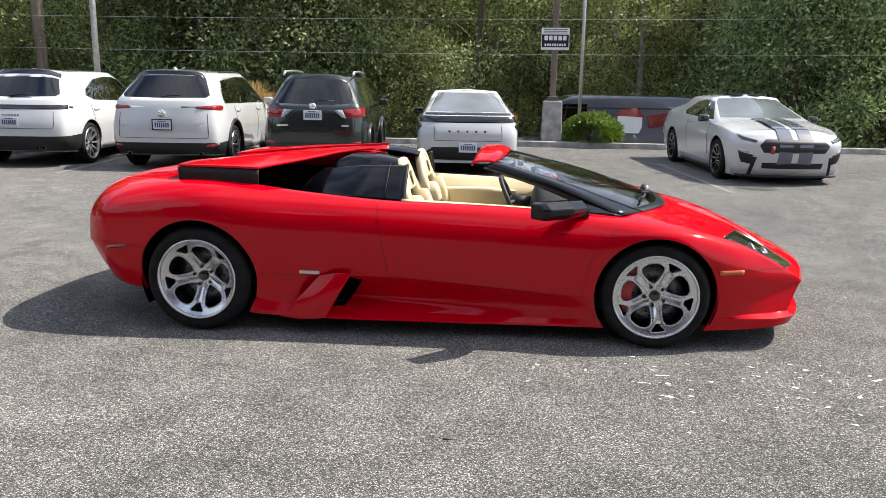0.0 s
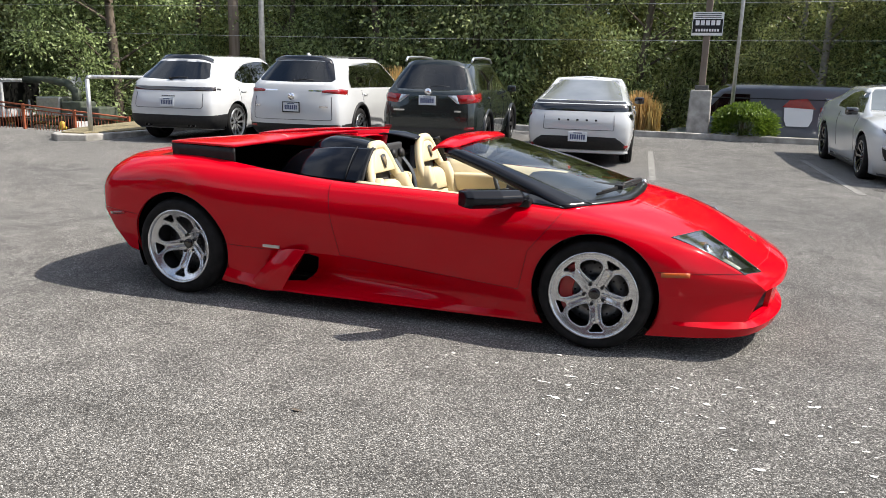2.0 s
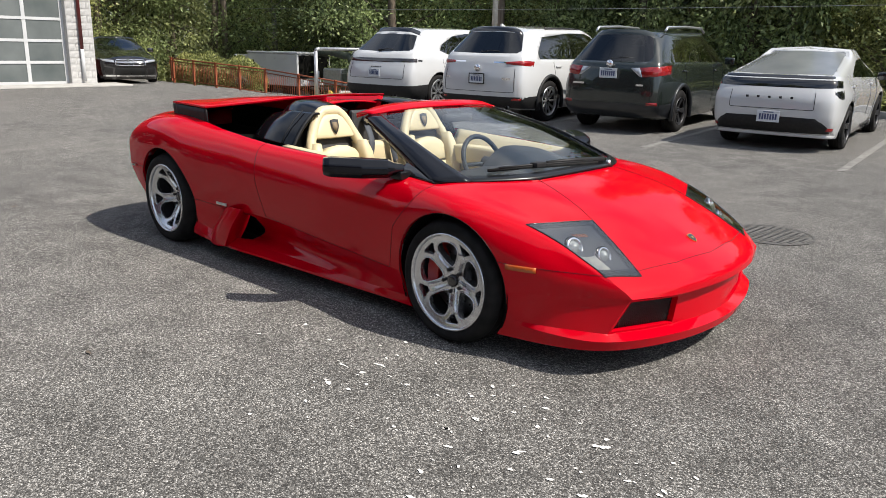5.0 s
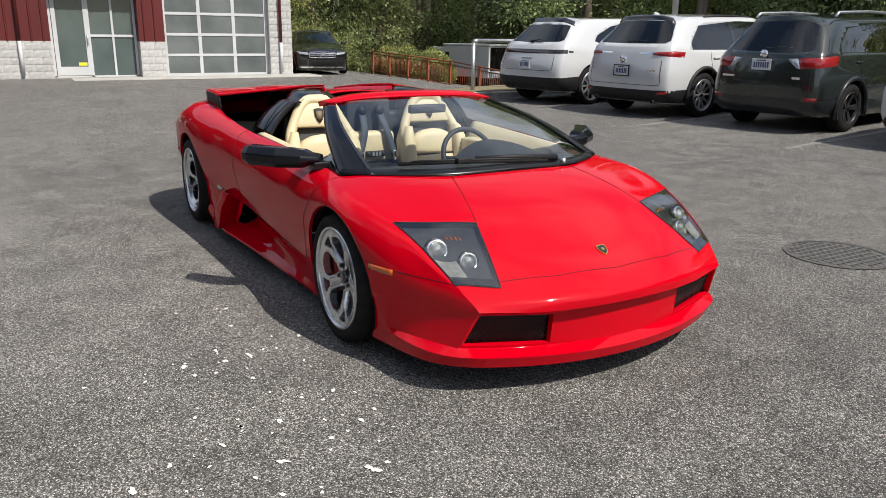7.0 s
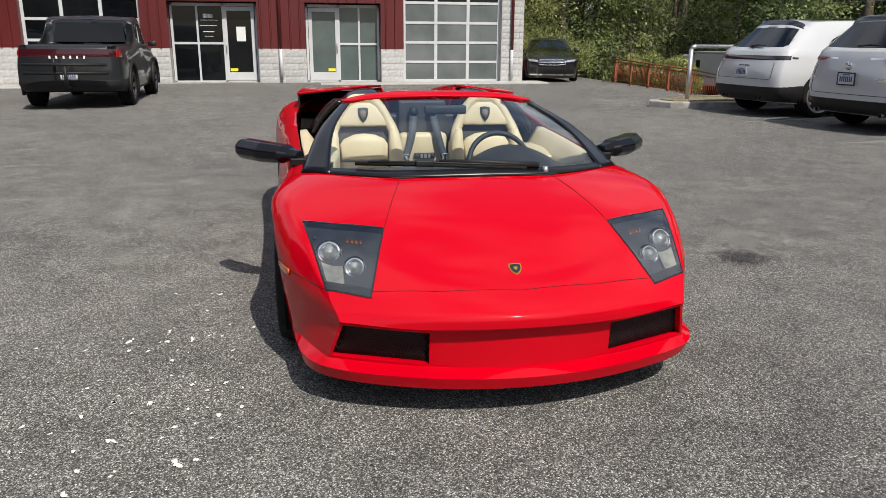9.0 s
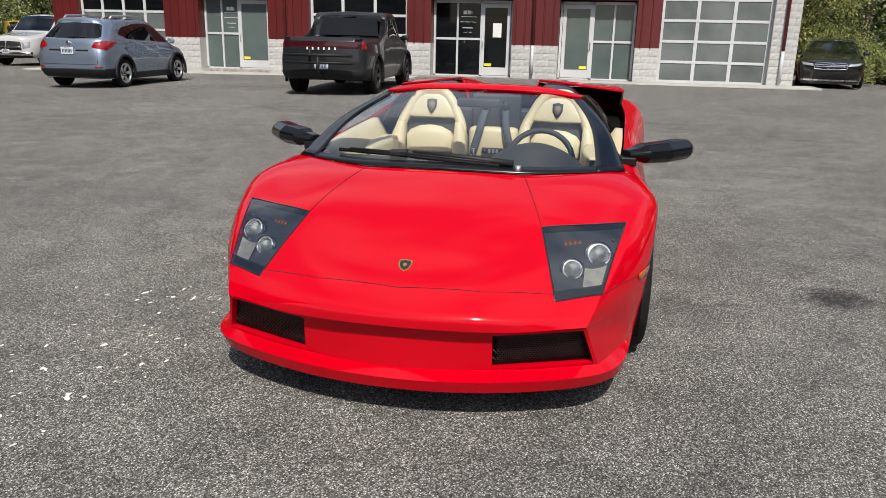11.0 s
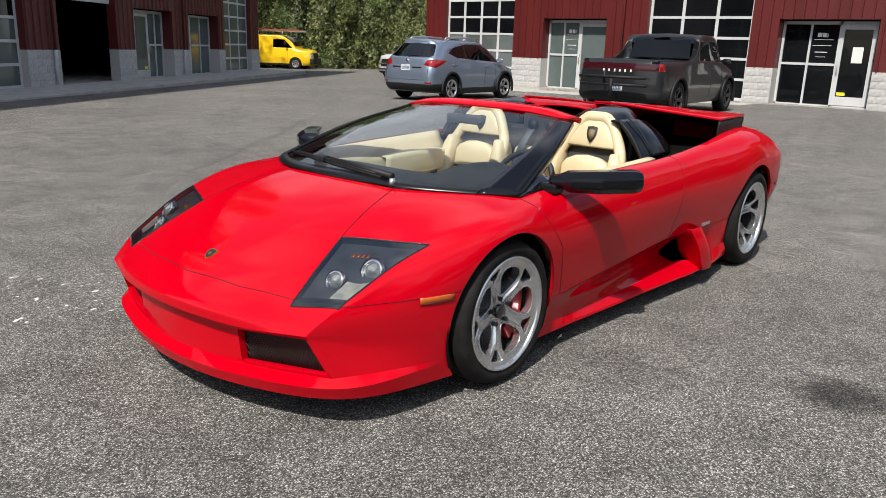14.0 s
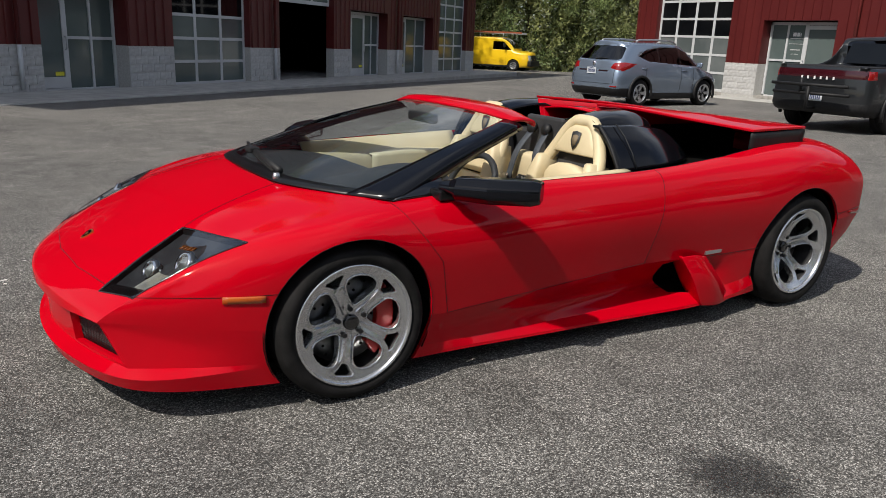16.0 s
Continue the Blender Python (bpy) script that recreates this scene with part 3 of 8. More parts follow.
tagged(solo("leaf_litter", blot(0.035, 0.022, 5, 8, 0.5, 0.012), M["bark"], "single dead leaf lying on the asphalt", "leaf", pose(-3.2, -1.4, 0)), group="dead leaves")


def crack():
    """A long open seam running away over the lot, uneven in width."""
    r = random.Random(31)
    bm = bmesh.new()
    a, b = Vector((-.6, -4.65)), Vector((-7.6, -10.25))
    side = Vector((b.y - a.y, a.x - b.x)).normalized()
    left, right, drift = [], [], 0.0
    for k in range(91):
        drift = .9 * drift + r.gauss(0, .022)
        c = a.lerp(b, k / 90) + side * drift
        w = .014 + .045 * r.random() ** 2
        for row, sg in ((left, 1), (right, -1)):
            q = c + side * sg * w
            row.append(bm.verts.new((q.x, q.y, land(q.x, q.y) + .003)))
    for k in range(90):
        bm.faces.new((left[k], left[k + 1], right[k + 1], right[k]))
    bmesh.ops.recalc_face_normals(bm, faces=bm.faces[:])
    return bm


solo("asphalt_crack", crack(), M["crack"], "long dark uneven crack running over the asphalt", "crack", kind="structure")


# ---- workshops ----
BLOCK_MESH = {}


def block_mesh(w):
    """A split-face masonry block with a rough front."""
    key = round(w, 3)
    if key not in BLOCK_MESH:
        r = random.Random(int(key * 1000))
        bm = bmesh.new()
        nx, nz, h = 4, 3, 0.19
        F = [[bm.verts.new((w * i / nx, (0.007 if i in (0, nx) or j in (0, nz) else -r.uniform(0.0, 0.007)), h * j / nz)) for i in range(nx + 1)] for j in range(nz + 1)]
        for j in range(nz):
            for i in range(nx):
                bm.faces.new((F[j][i], F[j][i + 1], F[j + 1][i + 1], F[j + 1][i]))
        rim = [F[0][i] for i in range(nx + 1)] + [F[j][nx] for j in range(1, nz + 1)] + [F[nz][i] for i in range(nx - 1, -1, -1)] + [F[j][0] for j in range(nz - 1, 0, -1)]
        back = [bm.verts.new((v.co.x, 0.05, v.co.z)) for v in rim]
        for k in range(len(rim)):
            bm.faces.new((rim[k], back[k], back[(k + 1) % len(rim)], rim[(k + 1) % len(rim)]))
        bmesh.ops.recalc_face_normals(bm, faces=bm.faces[:])
        BLOCK_MESH[key] = finish("block", bm, M["block"], False)
    return BLOCK_MESH[key]


BLOCKS = []  # (building, s0, s1, courses): laid last


def metal_wall(bm, s0, s1, z0, z1, y=0.0):
    """Ribbed steel cladding, with standing ribs every 0.3 m."""
    box(s0, s1, y + 0.02, y + 0.30, z0, z1, bm)
    k = math.ceil(s0 / 0.3)
    while k * 0.3 < s1 - 0.02:
        if k * 0.3 > s0 + 0.03:
            c = k * 0.3
            v = [bm.verts.new(p) for z in (z0, z1) for p in ((c - 0.028, y + 0.0195, z), (c - 0.014, y - 0.018, z), (c + 0.014, y - 0.018, z), (c + 0.028, y + 0.0195, z))]
            for a in (0, 1, 2):
                bm.faces.new((v[a], v[a + 1], v[a + 5], v[a + 4]))
        k += 1


def pane_at(parent, mat, s0, s1, z0, z1, y):
    return part("pane", box(s0, s1, y, y + 0.012, z0, z1), mat, parent, smooth=False)


def overhead_door(b, s0, s1, lift, cols, mats, top=3.75, y=0.22):
    """A sectional door of glazed rows in white frames; lift: how far it is raised."""
    gd = part("garage_door", box(s0 - 0.07, s1 + 0.07, y + 0.052, y + 0.09, top + 0.02, top + 0.14), M["white_frame"], b, "glazed sectional overhead door in white frames", smooth=False)
    bm = bmesh.new()
    rows = 6
    h = (top - 0.06) / rows
    w = (s1 - s0) / cols
    for r in range(rows + 1):
        z = 0.06 + r * h + lift
        t = 0.09 if r == 0 else 0.05
        if z - t < top + 1.2:
            box(s0, s1, y, y + 0.05, z - (0.06 if r == 0 else t), z + t * 0.6, bm)
    for c in range(cols + 1):
        x = s0 + c * w
        box(x - (0.05 if 0 < c < cols else 0.07), x + (0.05 if 0 < c < cols else 0.07), y + 0.004, y + 0.046, lift + 0.06, min(top + lift, top + 1.2), bm)
    pieces("door_rail", bm, M["white_frame"], gd, smooth=False)
    for r in range(rows):
        for c in range(cols):
            z0 = 0.06 + r * h + lift
            if z0 < top:
                pane_at(gd, mats[min(r, len(mats) - 1)], s0 + c * w + 0.04, s0 + (c + 1) * w - 0.04, z0 + 0.03, z0 + h - 0.04, y + 0.02)
    return gd


def shopfront(b, s0, s1, leaf, mat, sticker=True, y=0.42, top=2.42, paper=False, logo=False):
    """A recessed entrance: a glazed leaf and fixed lights in white frames. leaf: the leaf's span along the wall."""
    fr = part("entrance", box(s0, s1, y, y + 0.09, top - 0.09, top), M["white_frame"], b, "recessed aluminium shopfront entrance with a glazed door", smooth=False)
    bm = bmesh.new()
    box(s0, s1, y, y + 0.09, 0.0, 0.07, bm)
    edges = [s0, s1 - 0.06]
    a, c = leaf
    fixed = (s0, a) if a - s0 > s1 - c else (c, s1)
    mid = (fixed[0] + fixed[1]) / 2
    for x in (s0 + 0.03, s1 - 0.03, fixed[1] if fixed[0] == s0 else fixed[0]):
        box(x - 0.035, x + 0.035, y, y + 0.09, 0, top, bm)
    box(mid - 0.03, mid + 0.03, y + 0.01, y + 0.08, 0, top, bm)
    box(fixed[0], fixed[1], y + 0.012, y + 0.078, 1.18, 1.25, bm)
    pieces("mullion", bm, M["white_frame"], fr, smooth=False)
    for x0, x1 in ((fixed[0], mid), (mid, fixed[1])):
        for z0, z1 in ((0.07, 1.18), (1.25, top - 0.09)):
            pane_at(fr, mat, x0 + 0.03, x1 - 0.03, z0, z1, y + 0.045)
    lf = bmesh.new()
    for x0, x1, z0, z1 in ((a, c, 0.08, 0.33), (a, c, top - 0.22, top - 0.1), (a, a + 0.11, 0.33, top - 0.22), (c - 0.11, c, 0.33, top - 0.22)):
        box(x0, x1, y - 0.012, y + 0.04, z0, z1, lf)
    part("door_leaf", lf, M["white_frame"], fr, smooth=False)
    pane_at(fr, mat, a + 0.1, c - 0.1, 0.3, top - 0.2, y + 0.014)
    hinge = c if fixed[0] == s0 else a
    hx = a + 0.06 if hinge == c else c - 0.06
    part("handle", tube([(hx, y - 0.02, 0.95), (hx, y - 0.07, 0.97), (hx, y - 0.07, 1.22), (hx, y - 0.02, 1.24)], 0.014), M["galv"], fr)
    if sticker:
        sx = (a + 0.13) if hinge == c else (c - 0.36)
        part("sticker", box(sx, sx + 0.23, y + 0.008, y + 0.0125, 0.36, 0.45), M["yellow_sticker"], fr, "yellow warning sticker", smooth=False)
    if paper:
        part("notice", box(a + 0.38, a + 0.66, y + 0.008, y + 0.0125, 1.28, 1.72), M["paper"], fr, "white paper notice", smooth=False)
    if logo:
        marks = bmesh.new()
        for x0, x1, z0, z1 in ((mid + 0.18, mid + 0.30, 1.98, 2.10), (mid + 0.32, mid + 0.42, 1.98, 2.10), (mid + 0.44, mid + 0.47, 1.98, 2.08), (mid + 0.1, mid + 0.62, 1.9, 1.92),
                               (mid + 0.08, mid + 0.6, 1.74, 1.75), (mid + 0.16, mid + 0.5, 1.55, 1.57), (mid + 0.2, mid + 0.46, 1.42, 1.43)):
            box(x0, x1, y + 0.036, y + 0.0415, z0, z1, marks)
        pieces("window_lettering", marks, M["letter_white"], fr, "faint white lettering bars on the glass", smooth=False)
    return fr


WAIN, WALL_TOP = 1.06, 5.4


def workshop(label, m, span, bays, pillar=False):
    """A row of workshop bays: block plinth, ribbed red cladding, overhead doors and recessed entrances."""
    b = thing("workshop_building", label, "building", m)
    clad, plinth = bmesh.new(), bmesh.new()
    cuts = sorted((bay[1], bay[2], bay[0]) for bay in bays)
    s = span[0]
    for s0, s1, kind in cuts + [(span[1], span[1], "end")]:
        if s0 > s:
            stone = pillar and kind == "end"
            if not stone:
                metal_wall(clad, s, s0, WAIN, WALL_TOP)
            box(s, s0, 0.016, 0.30, -0.3, WALL_TOP - .01 if stone else WAIN, plinth)
            BLOCKS.append((b, s, s0, 26 if stone else 5))
        top = {"garage": 3.8, "door": 2.46, "end": WALL_TOP}[kind]
        if top < WALL_TOP:
            metal_wall(clad, s0, s1, top, WALL_TOP)
            d = 0.34 if kind == "garage" else 0.55
            for x, w in ((s0, -0.02), (s1, 0.02)):
                box(min(x, x + w), max(x, x + w), 0.301, d, WAIN, top, clad)
                box(min(x, x + w) - 0.001, max(x, x + w) + 0.001, 0.301, d, -0.3, WAIN, plinth)
            box(s0, s1, 0.301, d, top, top + 0.05, clad)
        s = s1
    part("cladding", clad, M["red_metal"], b, "dark red ribbed steel cladding", smooth=False)
    pieces("plinth", plinth, M["mortar"], b, "grey block plinth", smooth=False)
    part("coping", box(span[0] - 0.1, span[1] + 0.1, -0.1, 0.4, WALL_TOP, WALL_TOP + 0.2), M["red_trim"], b, smooth=False)
    shell = bmesh.new()
    box(span[0], span[0] + 0.25, 0.31, 14, -0.3, WALL_TOP, shell)
    box(span[1] - 0.25, span[1], 0.31, 14, -0.3, WALL_TOP, shell)
    box(span[0] + 0.26, span[1] - 0.26, 13.7, 14, -0.3, WALL_TOP, shell)
    part("side_wall", shell, M["red_trim"], b, smooth=False)
    part("roof", box(span[0], span[1], 0.05, 14, WALL_TOP + 0.005, WALL_TOP + 0.1), M["galv"], b, smooth=False)
    part("floor", box(span[0] + 0.26, span[1] - 0.26, 0.02, 13.6, -0.28, 0.03), M["old_concrete"], b, smooth=False)
    # black sheet painted as the unlit depth behind doors and open bay
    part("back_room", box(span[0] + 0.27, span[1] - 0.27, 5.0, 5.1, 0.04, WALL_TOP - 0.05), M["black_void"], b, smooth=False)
    for bay in bays:
        if bay[0] == "garage":
            overhead_door(b, bay[1] + 0.02, bay[2] - 0.02, *bay[3:])
        else:
            shopfront(b, bay[1] + 0.02, bay[2] - 0.02, *bay[3:])
    return b


def downpipe(b, s):
    part("downpipe", tube([(s, -0.07, 0.12), (s, -0.07, WAIN)], 0.05, 10), M["white_frame"], b)
    part("downpipe", tube([(s, -0.07, WAIN), (s, -0.07, WALL_TOP - 0.1)], 0.05, 10), M["red_trim"], b)


west = workshop("row of red steel-clad workshops over pale block with white doors", pose(-20.2, 0, -0.02, 0, 0, 90), (-18.7, 6.35), [
    ("garage", -17.7, -14.35, 0.0, 4, [M["frost"], M["frost"], M["frost"], M["dark_pane"]]),
    ("door", -13.05, -10.5, (-11.75, -10.6), M["green_pane"], True, 0.42, 2.42, False, True),
    ("garage", -9.03, -5.65, 0.0, 3, [M["dark_pane"]]),
    ("door", -4.85, -2.2, (-3.25, -2.3), M["dark_pane"], True, 0.42, 2.42, True, True),
    ("door", -0.73, 1.64, (-0.63, 0.32), M["green_pane"]),
    ("garage", 2.37, 5.6, 0.0, 3, [M["frost"], M["frost"], M["frost"], M["frost"], M["dark_pane"]]),
], pillar=True)
downpipe(west, -1.52)
downpipe(west, 5.95)
downpipe(west, -9.85)
solo("pavement", slab([(-20.2, -19.2), (-20.2, 6.9), (-19.0, 6.9), (-19.0, -19.2)], -0.3, 0.05), M["concrete"], "narrow pale concrete pavement along the workshops", "pavement", bevel=0.02, kind="structure")

# upper wall is out of view, raised to lengthen the shadow in front
WALL_TOP = 9.8
BO, BT = (-2.44, -17.94), 214.0
south = workshop("shaded row of dark red workshops over grey block, one open", pose(BO[0], BO[1], -0.16, 0, 0, BT), (-14.0, 21.5), [
    ("garage", -13.0, -9.7, 0.0, 3, [M["green_pane"], M["green_pane"], M["dark_pane"]]),
    ("garage", -8.9, -5.6, 0.0, 3, [M["green_pane"], M["green_pane"], M["dark_pane"]]),
    ("door", -4.0, -1.55, (-3.95, -3.0), M["green_pane"]),
    ("garage", 0.0, 3.2, 0.0, 3, [M["green_pane"], M["green_pane"], M["green_pane"], M["dark_pane"]]),
    ("garage", 4.7, 7.95, 2.5, 3, [M["green_pane"]]),
    ("door", 9.1, 12.0, (9.75, 10.8), M["green_pane"]),
    ("door", 13.4, 16.4, (13.5, 14.4), M["green_pane"]),
    ("garage", 17.1, 20.4, 0.0, 3, [M["green_pane"]]),
])
# overhang added out of view to throw the shade past the pavement
part("eave", box(-14.1, 21.6, -1.25, -.101, WALL_TOP - .02, WALL_TOP + .18), M["red_trim"], south, smooth=False)
downpipe(south, 4.35)
downpipe(south, 12.75)
downpipe(south, -4.6)
pw = bmesh.new()
box(-14.0, 22.5, -2.1, 0.0, -0.3, 0.07, pw)
ob = solo("pavement", pw, M["concrete"], "concrete pavement in the shade before the grey workshops", "pavement", pose(BO[0], BO[1], -0.16, 0, 0, BT), bevel=0.02, kind="structure")

# ---- woods ----
def leaves(bm_points, size, seed, droop=0.0):
    """Small pointed leaves strewn at the points, each turned its own way: vertices and faces for from_pydata."""
    r = np.random.default_rng(seed)
    P = np.asarray(bm_points)
    n = len(P)
    a = r.normal(size=(n, 3))
    a[:, 2] -= droop
    a /= np.linalg.norm(a, axis=1)[:, None]
    b = np.cross(a, r.normal(size=(n, 3)))
    b /= np.linalg.norm(b, axis=1)[:, None]
    s = size * r.uniform(0.55, 1.45, n)[:, None]
    q = np.stack([P - a * s * 0.7 - b * s * 0.55, P - a * s * 0.7 + b * s * 0.55, P + a * s], 1).reshape(-1, 3)
    return q, np.arange(3 * n).reshape(-1, 3)


def leaf_mesh(name, pts, size, seed, mat, droop=0.0):
    v, f = leaves(pts, size, seed, droop)
    me = bpy.data.meshes.new(name)
    me.from_pydata(v.tolist(), [], f.tolist())
    me.materials.append(mat)
    return me


def tree(label, seed, height, spread, low, count, leaf, mat, bark, cedar=False, clumps=70):
    """A tree: tapered leaning trunk with limbs, and a ragged crown of leafy clumps."""
    r = random.Random(seed)
    rn = np.random.default_rng(seed)
    root = thing("tree", label, "tree", pose(0, -500, 0))
    lean = (r.uniform(-0.06, 0.06), r.uniform(-0.06, 0.06))
    pts = [(lean[0] * z + 0.1 * math.sin(z * 0.7 + seed), lean[1] * z, z) for z in np.linspace(0, height * 0.9, 10)]
    bm = tube(pts, [0.02 + 0.16 * (1 - i / 9.5) for i in range(10)], 8)
    centres = []
    for k in range(clumps):
        z = low + (height - low) * (k + r.random()) / clumps
        t = (z - low) / (height - low)
        w = spread * ((1 - t) ** 0.7 if cedar else math.sin(math.pi * min(0.97, 0.22 + 0.75 * t)) ** 0.7)
        a = r.uniform(0, 6.283)
        d = w * math.sqrt(r.uniform(0.15, 1.0))
        centres.append((lean[0] * z + d * math.cos(a), lean[1] * z + d * math.sin(a), z - (0.35 * d if cedar else 0)))
        if k % 3 == 0:
            zb = max(0.3, z - 0.5 * d)
            tube([(lean[0] * zb, lean[1] * zb, zb), (0.5 * d * math.cos(a), 0.5 * d * math.sin(a), (z + zb) / 2 + 0.1), centres[-1]], [0.05, 0.03, 0.012], 5, bm)
    part("trunk", bm, bark, root)
    per = count // clumps
    P = []
    for c in centres:
        s = np.array([0.62, 0.62, 0.42]) * r.uniform(0.6, 1.35) * spread / 2.2
        p = rn.normal(size=(per, 3)) * s * 0.62
        if cedar:
            p[:, 2] -= 0.35 * np.hypot(p[:, 0], p[:, 1])
        P.append(p + c)
    crown = new("crown", leaf_mesh("crown", np.concatenate(P), leaf, seed, mat, 0.9 if cedar else 0.0))
    crown.parent = root
    return root


KINDS = [
    tree("tall leafy maple with a dense green crown", 1, 11.0, 2.5, 0.4, 30000, 0.060, M["leaf_a"], M["bark"]),
    tree("western cedar with drooping dark fronds", 2, 13.0, 2.6, 0.5, 30000, 0.078, M["leaf_b"], M["bark"], True, 90),
    tree("young alder with light green leaves and a pale trunk", 3, 9.5, 2.2, 0.3, 30000, 0.056, M["leaf_c"], M["pale_bark"]),
    tree("low tangled shrub of mixed green leaves", 4, 4.2, 2.2, 0.1, 24000, 0.050, M["leaf_c"], M["bark"], False, 50),
    tree("dense dark green laurel thicket", 5, 5.0, 2.0, 0.1, 24000, 0.056, M["leaf_a"], M["bark"], False, 50),
]


def plant(kind, x, y, turn, s, z=0.0):
    return copy_thing(KINDS[kind], pose(x, y, z, 0, 0, turn) @ Matrix.Diagonal((s, s, s, 1)))


def woods():
    r = random.Random(5)
    spots = []
    for row, (y, step) in enumerate(((27.5, 2.8), (32.0, 2.9))):
        x = -52 + row * 1.1
        while x < 40:
            near = -5.5 if x > 7 else (-3.0 if x > 1.5 else 0)
            spots.append((x + r.uniform(-0.7, 0.7), y + near + r.uniform(-0.9, 0.9), row))
            x += step
    # behind the sedan and the far end of the lot
    for x, y in ((-33, 9), (-34.5, 12.5), (-34.5, 18.5), (-29, 25), (-32, 24), (-35, 10), (-36, 14), (-35, 8), (-37, 11), (-34, 22), (-38, 6), (-34, 16), (-40, 9), (-23.5, 21.5)):
        spots.append((x, y, 1))
    for k, (x, y) in enumerate(((-28.5, -42), (-31.5, -40), (-34.5, -38), (-37.5, -35), (-40, -31), (-25, -44), (-30, -44), (-34, -42), (-38, -39), (-42, -34), (-22, -46), (-43, -28), (-45, -23))):
        spots.append((x, y, 2))
    for i, (x, y, row) in enumerate(spots):
        if row == 0:
            kind = r.choice((3, 4, 0, 2, 4, 3)) if not (-16 < x < -6) else 1
        else:
            kind = r.choice((0, 1, 2, 0, 2)) if row == 1 else r.choice((0, 1, 0))
        plant(kind, x, y, r.uniform(0, 360), r.uniform(1.0, 1.4), -0.02 + land(x, y))


woods()
# tall conifers behind the grey workshops, seen mirrored in the bonnet
for x, y, t, k in ((-4, -35, 10, 1.9), (-9, -37.5, 80, 2.1), (1.5, -37, 200, 1.8), (-15, -40, 150, 2.0)):
    plant(1, x, y, t, k, land(x, y))


def thicket(x0, y0, x1, y1, height, seed):
    """The far wood behind the nearer trees: a lumpy wall of leaves."""
    g = np.random.default_rng(seed)
    n = int(math.hypot(x1 - x0, y1 - y0) * height * 130)
    u, v = g.random(n), g.random(n)
    top = height * (0.8 + 0.12 * np.sin(u * 37 + seed) + 0.08 * np.sin(u * 91))
    nx, ny = -(y1 - y0), x1 - x0
    k = math.hypot(nx, ny)
    d = 0.8 * np.sin(u * 120 + 3 * v) * np.cos(v * 9 + u * 50) + g.normal(0, 0.35, n)
    P = np.stack([x0 + (x1 - x0) * u + nx / k * d, y0 + (y1 - y0) * u + ny / k * d, -1.4 + top * v], 1)
    return P


far_wood = np.concatenate([thicket(-70, 40.5, 55, 36, 14, 1), thicket(-70, 43.5, 55, 39, 15.5, 4), thicket(-44, 4, -46, 42, 12, 2), thicket(-50, -23, -20, -49, 12, 3)])
thing("far_wood", "dense far wood of mixed green leaves", "trees", pose(0, 0, 0), "", "stuff", leaf_mesh("far_wood", far_wood, 0.16, 77, M["leaf_b"]))
for k in KINDS:
    for o in list(k.children_recursive) + [k]:
        bpy.data.objects.remove(o)

# ---- wheels ----
def spoked_face(R, n, style, rnd=0.0):
    """The flat face of a rim, filled between its outline and its openings, then dished: centre at the origin, facing -y."""
    bm = bmesh.new()

    def loop(pts):
        vs = [bm.verts.new((x, 0, z)) for x, z in pts]
        for i in range(len(vs)):
            bm.edges.new((vs[i], vs[(i + 1) % len(vs)]))

    loop([(R * math.cos(a), R * math.sin(a)) for a in (2 * math.pi * k / 80 for k in range(80))])
    loop([(R * 0.09 * math.cos(a), R * 0.09 * math.sin(a)) for a in (2 * math.pi * k / 20 for k in range(20))])
    for k in range(n):
        mid = 2 * math.pi * (k + 0.5) / n + rnd
        half = math.pi / n
        if style == "five":  # broad rounded openings and a small window in each spoke's end
            prof = ((0.30, 0.13), (0.35, 0.36), (0.43, 0.53), (0.53, 0.62), (0.63, 0.665), (0.71, 0.66), (0.79, 0.57), (0.845, 0.38), (0.865, 0.13))
            win = ((0.715, 0.10), (0.80, 0.20), (0.885, 0.31), (0.91, 0.25), (0.91, -0.25), (0.885, -0.31), (0.80, -0.20), (0.715, -0.10))
            sp = mid + half
            loop([(R * r * math.cos(sp + t * half), R * r * math.sin(sp + t * half)) for r, t in win])
        else:
            t0 = 0.62 if style == "thin" else 0.52
            prof = ((0.26, 0.12), (0.34, t0 * 0.7), (0.5, t0), (0.7, t0 + 0.1), (0.84, t0 + 0.12), (0.9, t0))
        pts = [(r, t) for r, t in prof] + [(r, -t) for r, t in prof[::-1]]
        loop([(R * r * math.cos(mid + t * half), R * r * math.sin(mid + t * half)) for r, t in pts])
    bmesh.ops.triangle_fill(bm, use_beauty=True, use_dissolve=False, edges=bm.edges[:])
    bmesh.ops.recalc_face_normals(bm, faces=bm.faces[:])
    if sum(f.normal.y for f in bm.faces) > 0:
        bmesh.ops.reverse_faces(bm, faces=bm.faces[:])
    for v in bm.verts:
        r = math.hypot(v.co.x, v.co.z) / R
        v.co.y = -0.012 + 0.034 * max(0.0, 1 - abs(r - 0.3) / 0.7) ** 1.0 if r > 0.28 else 0.02
    return bm


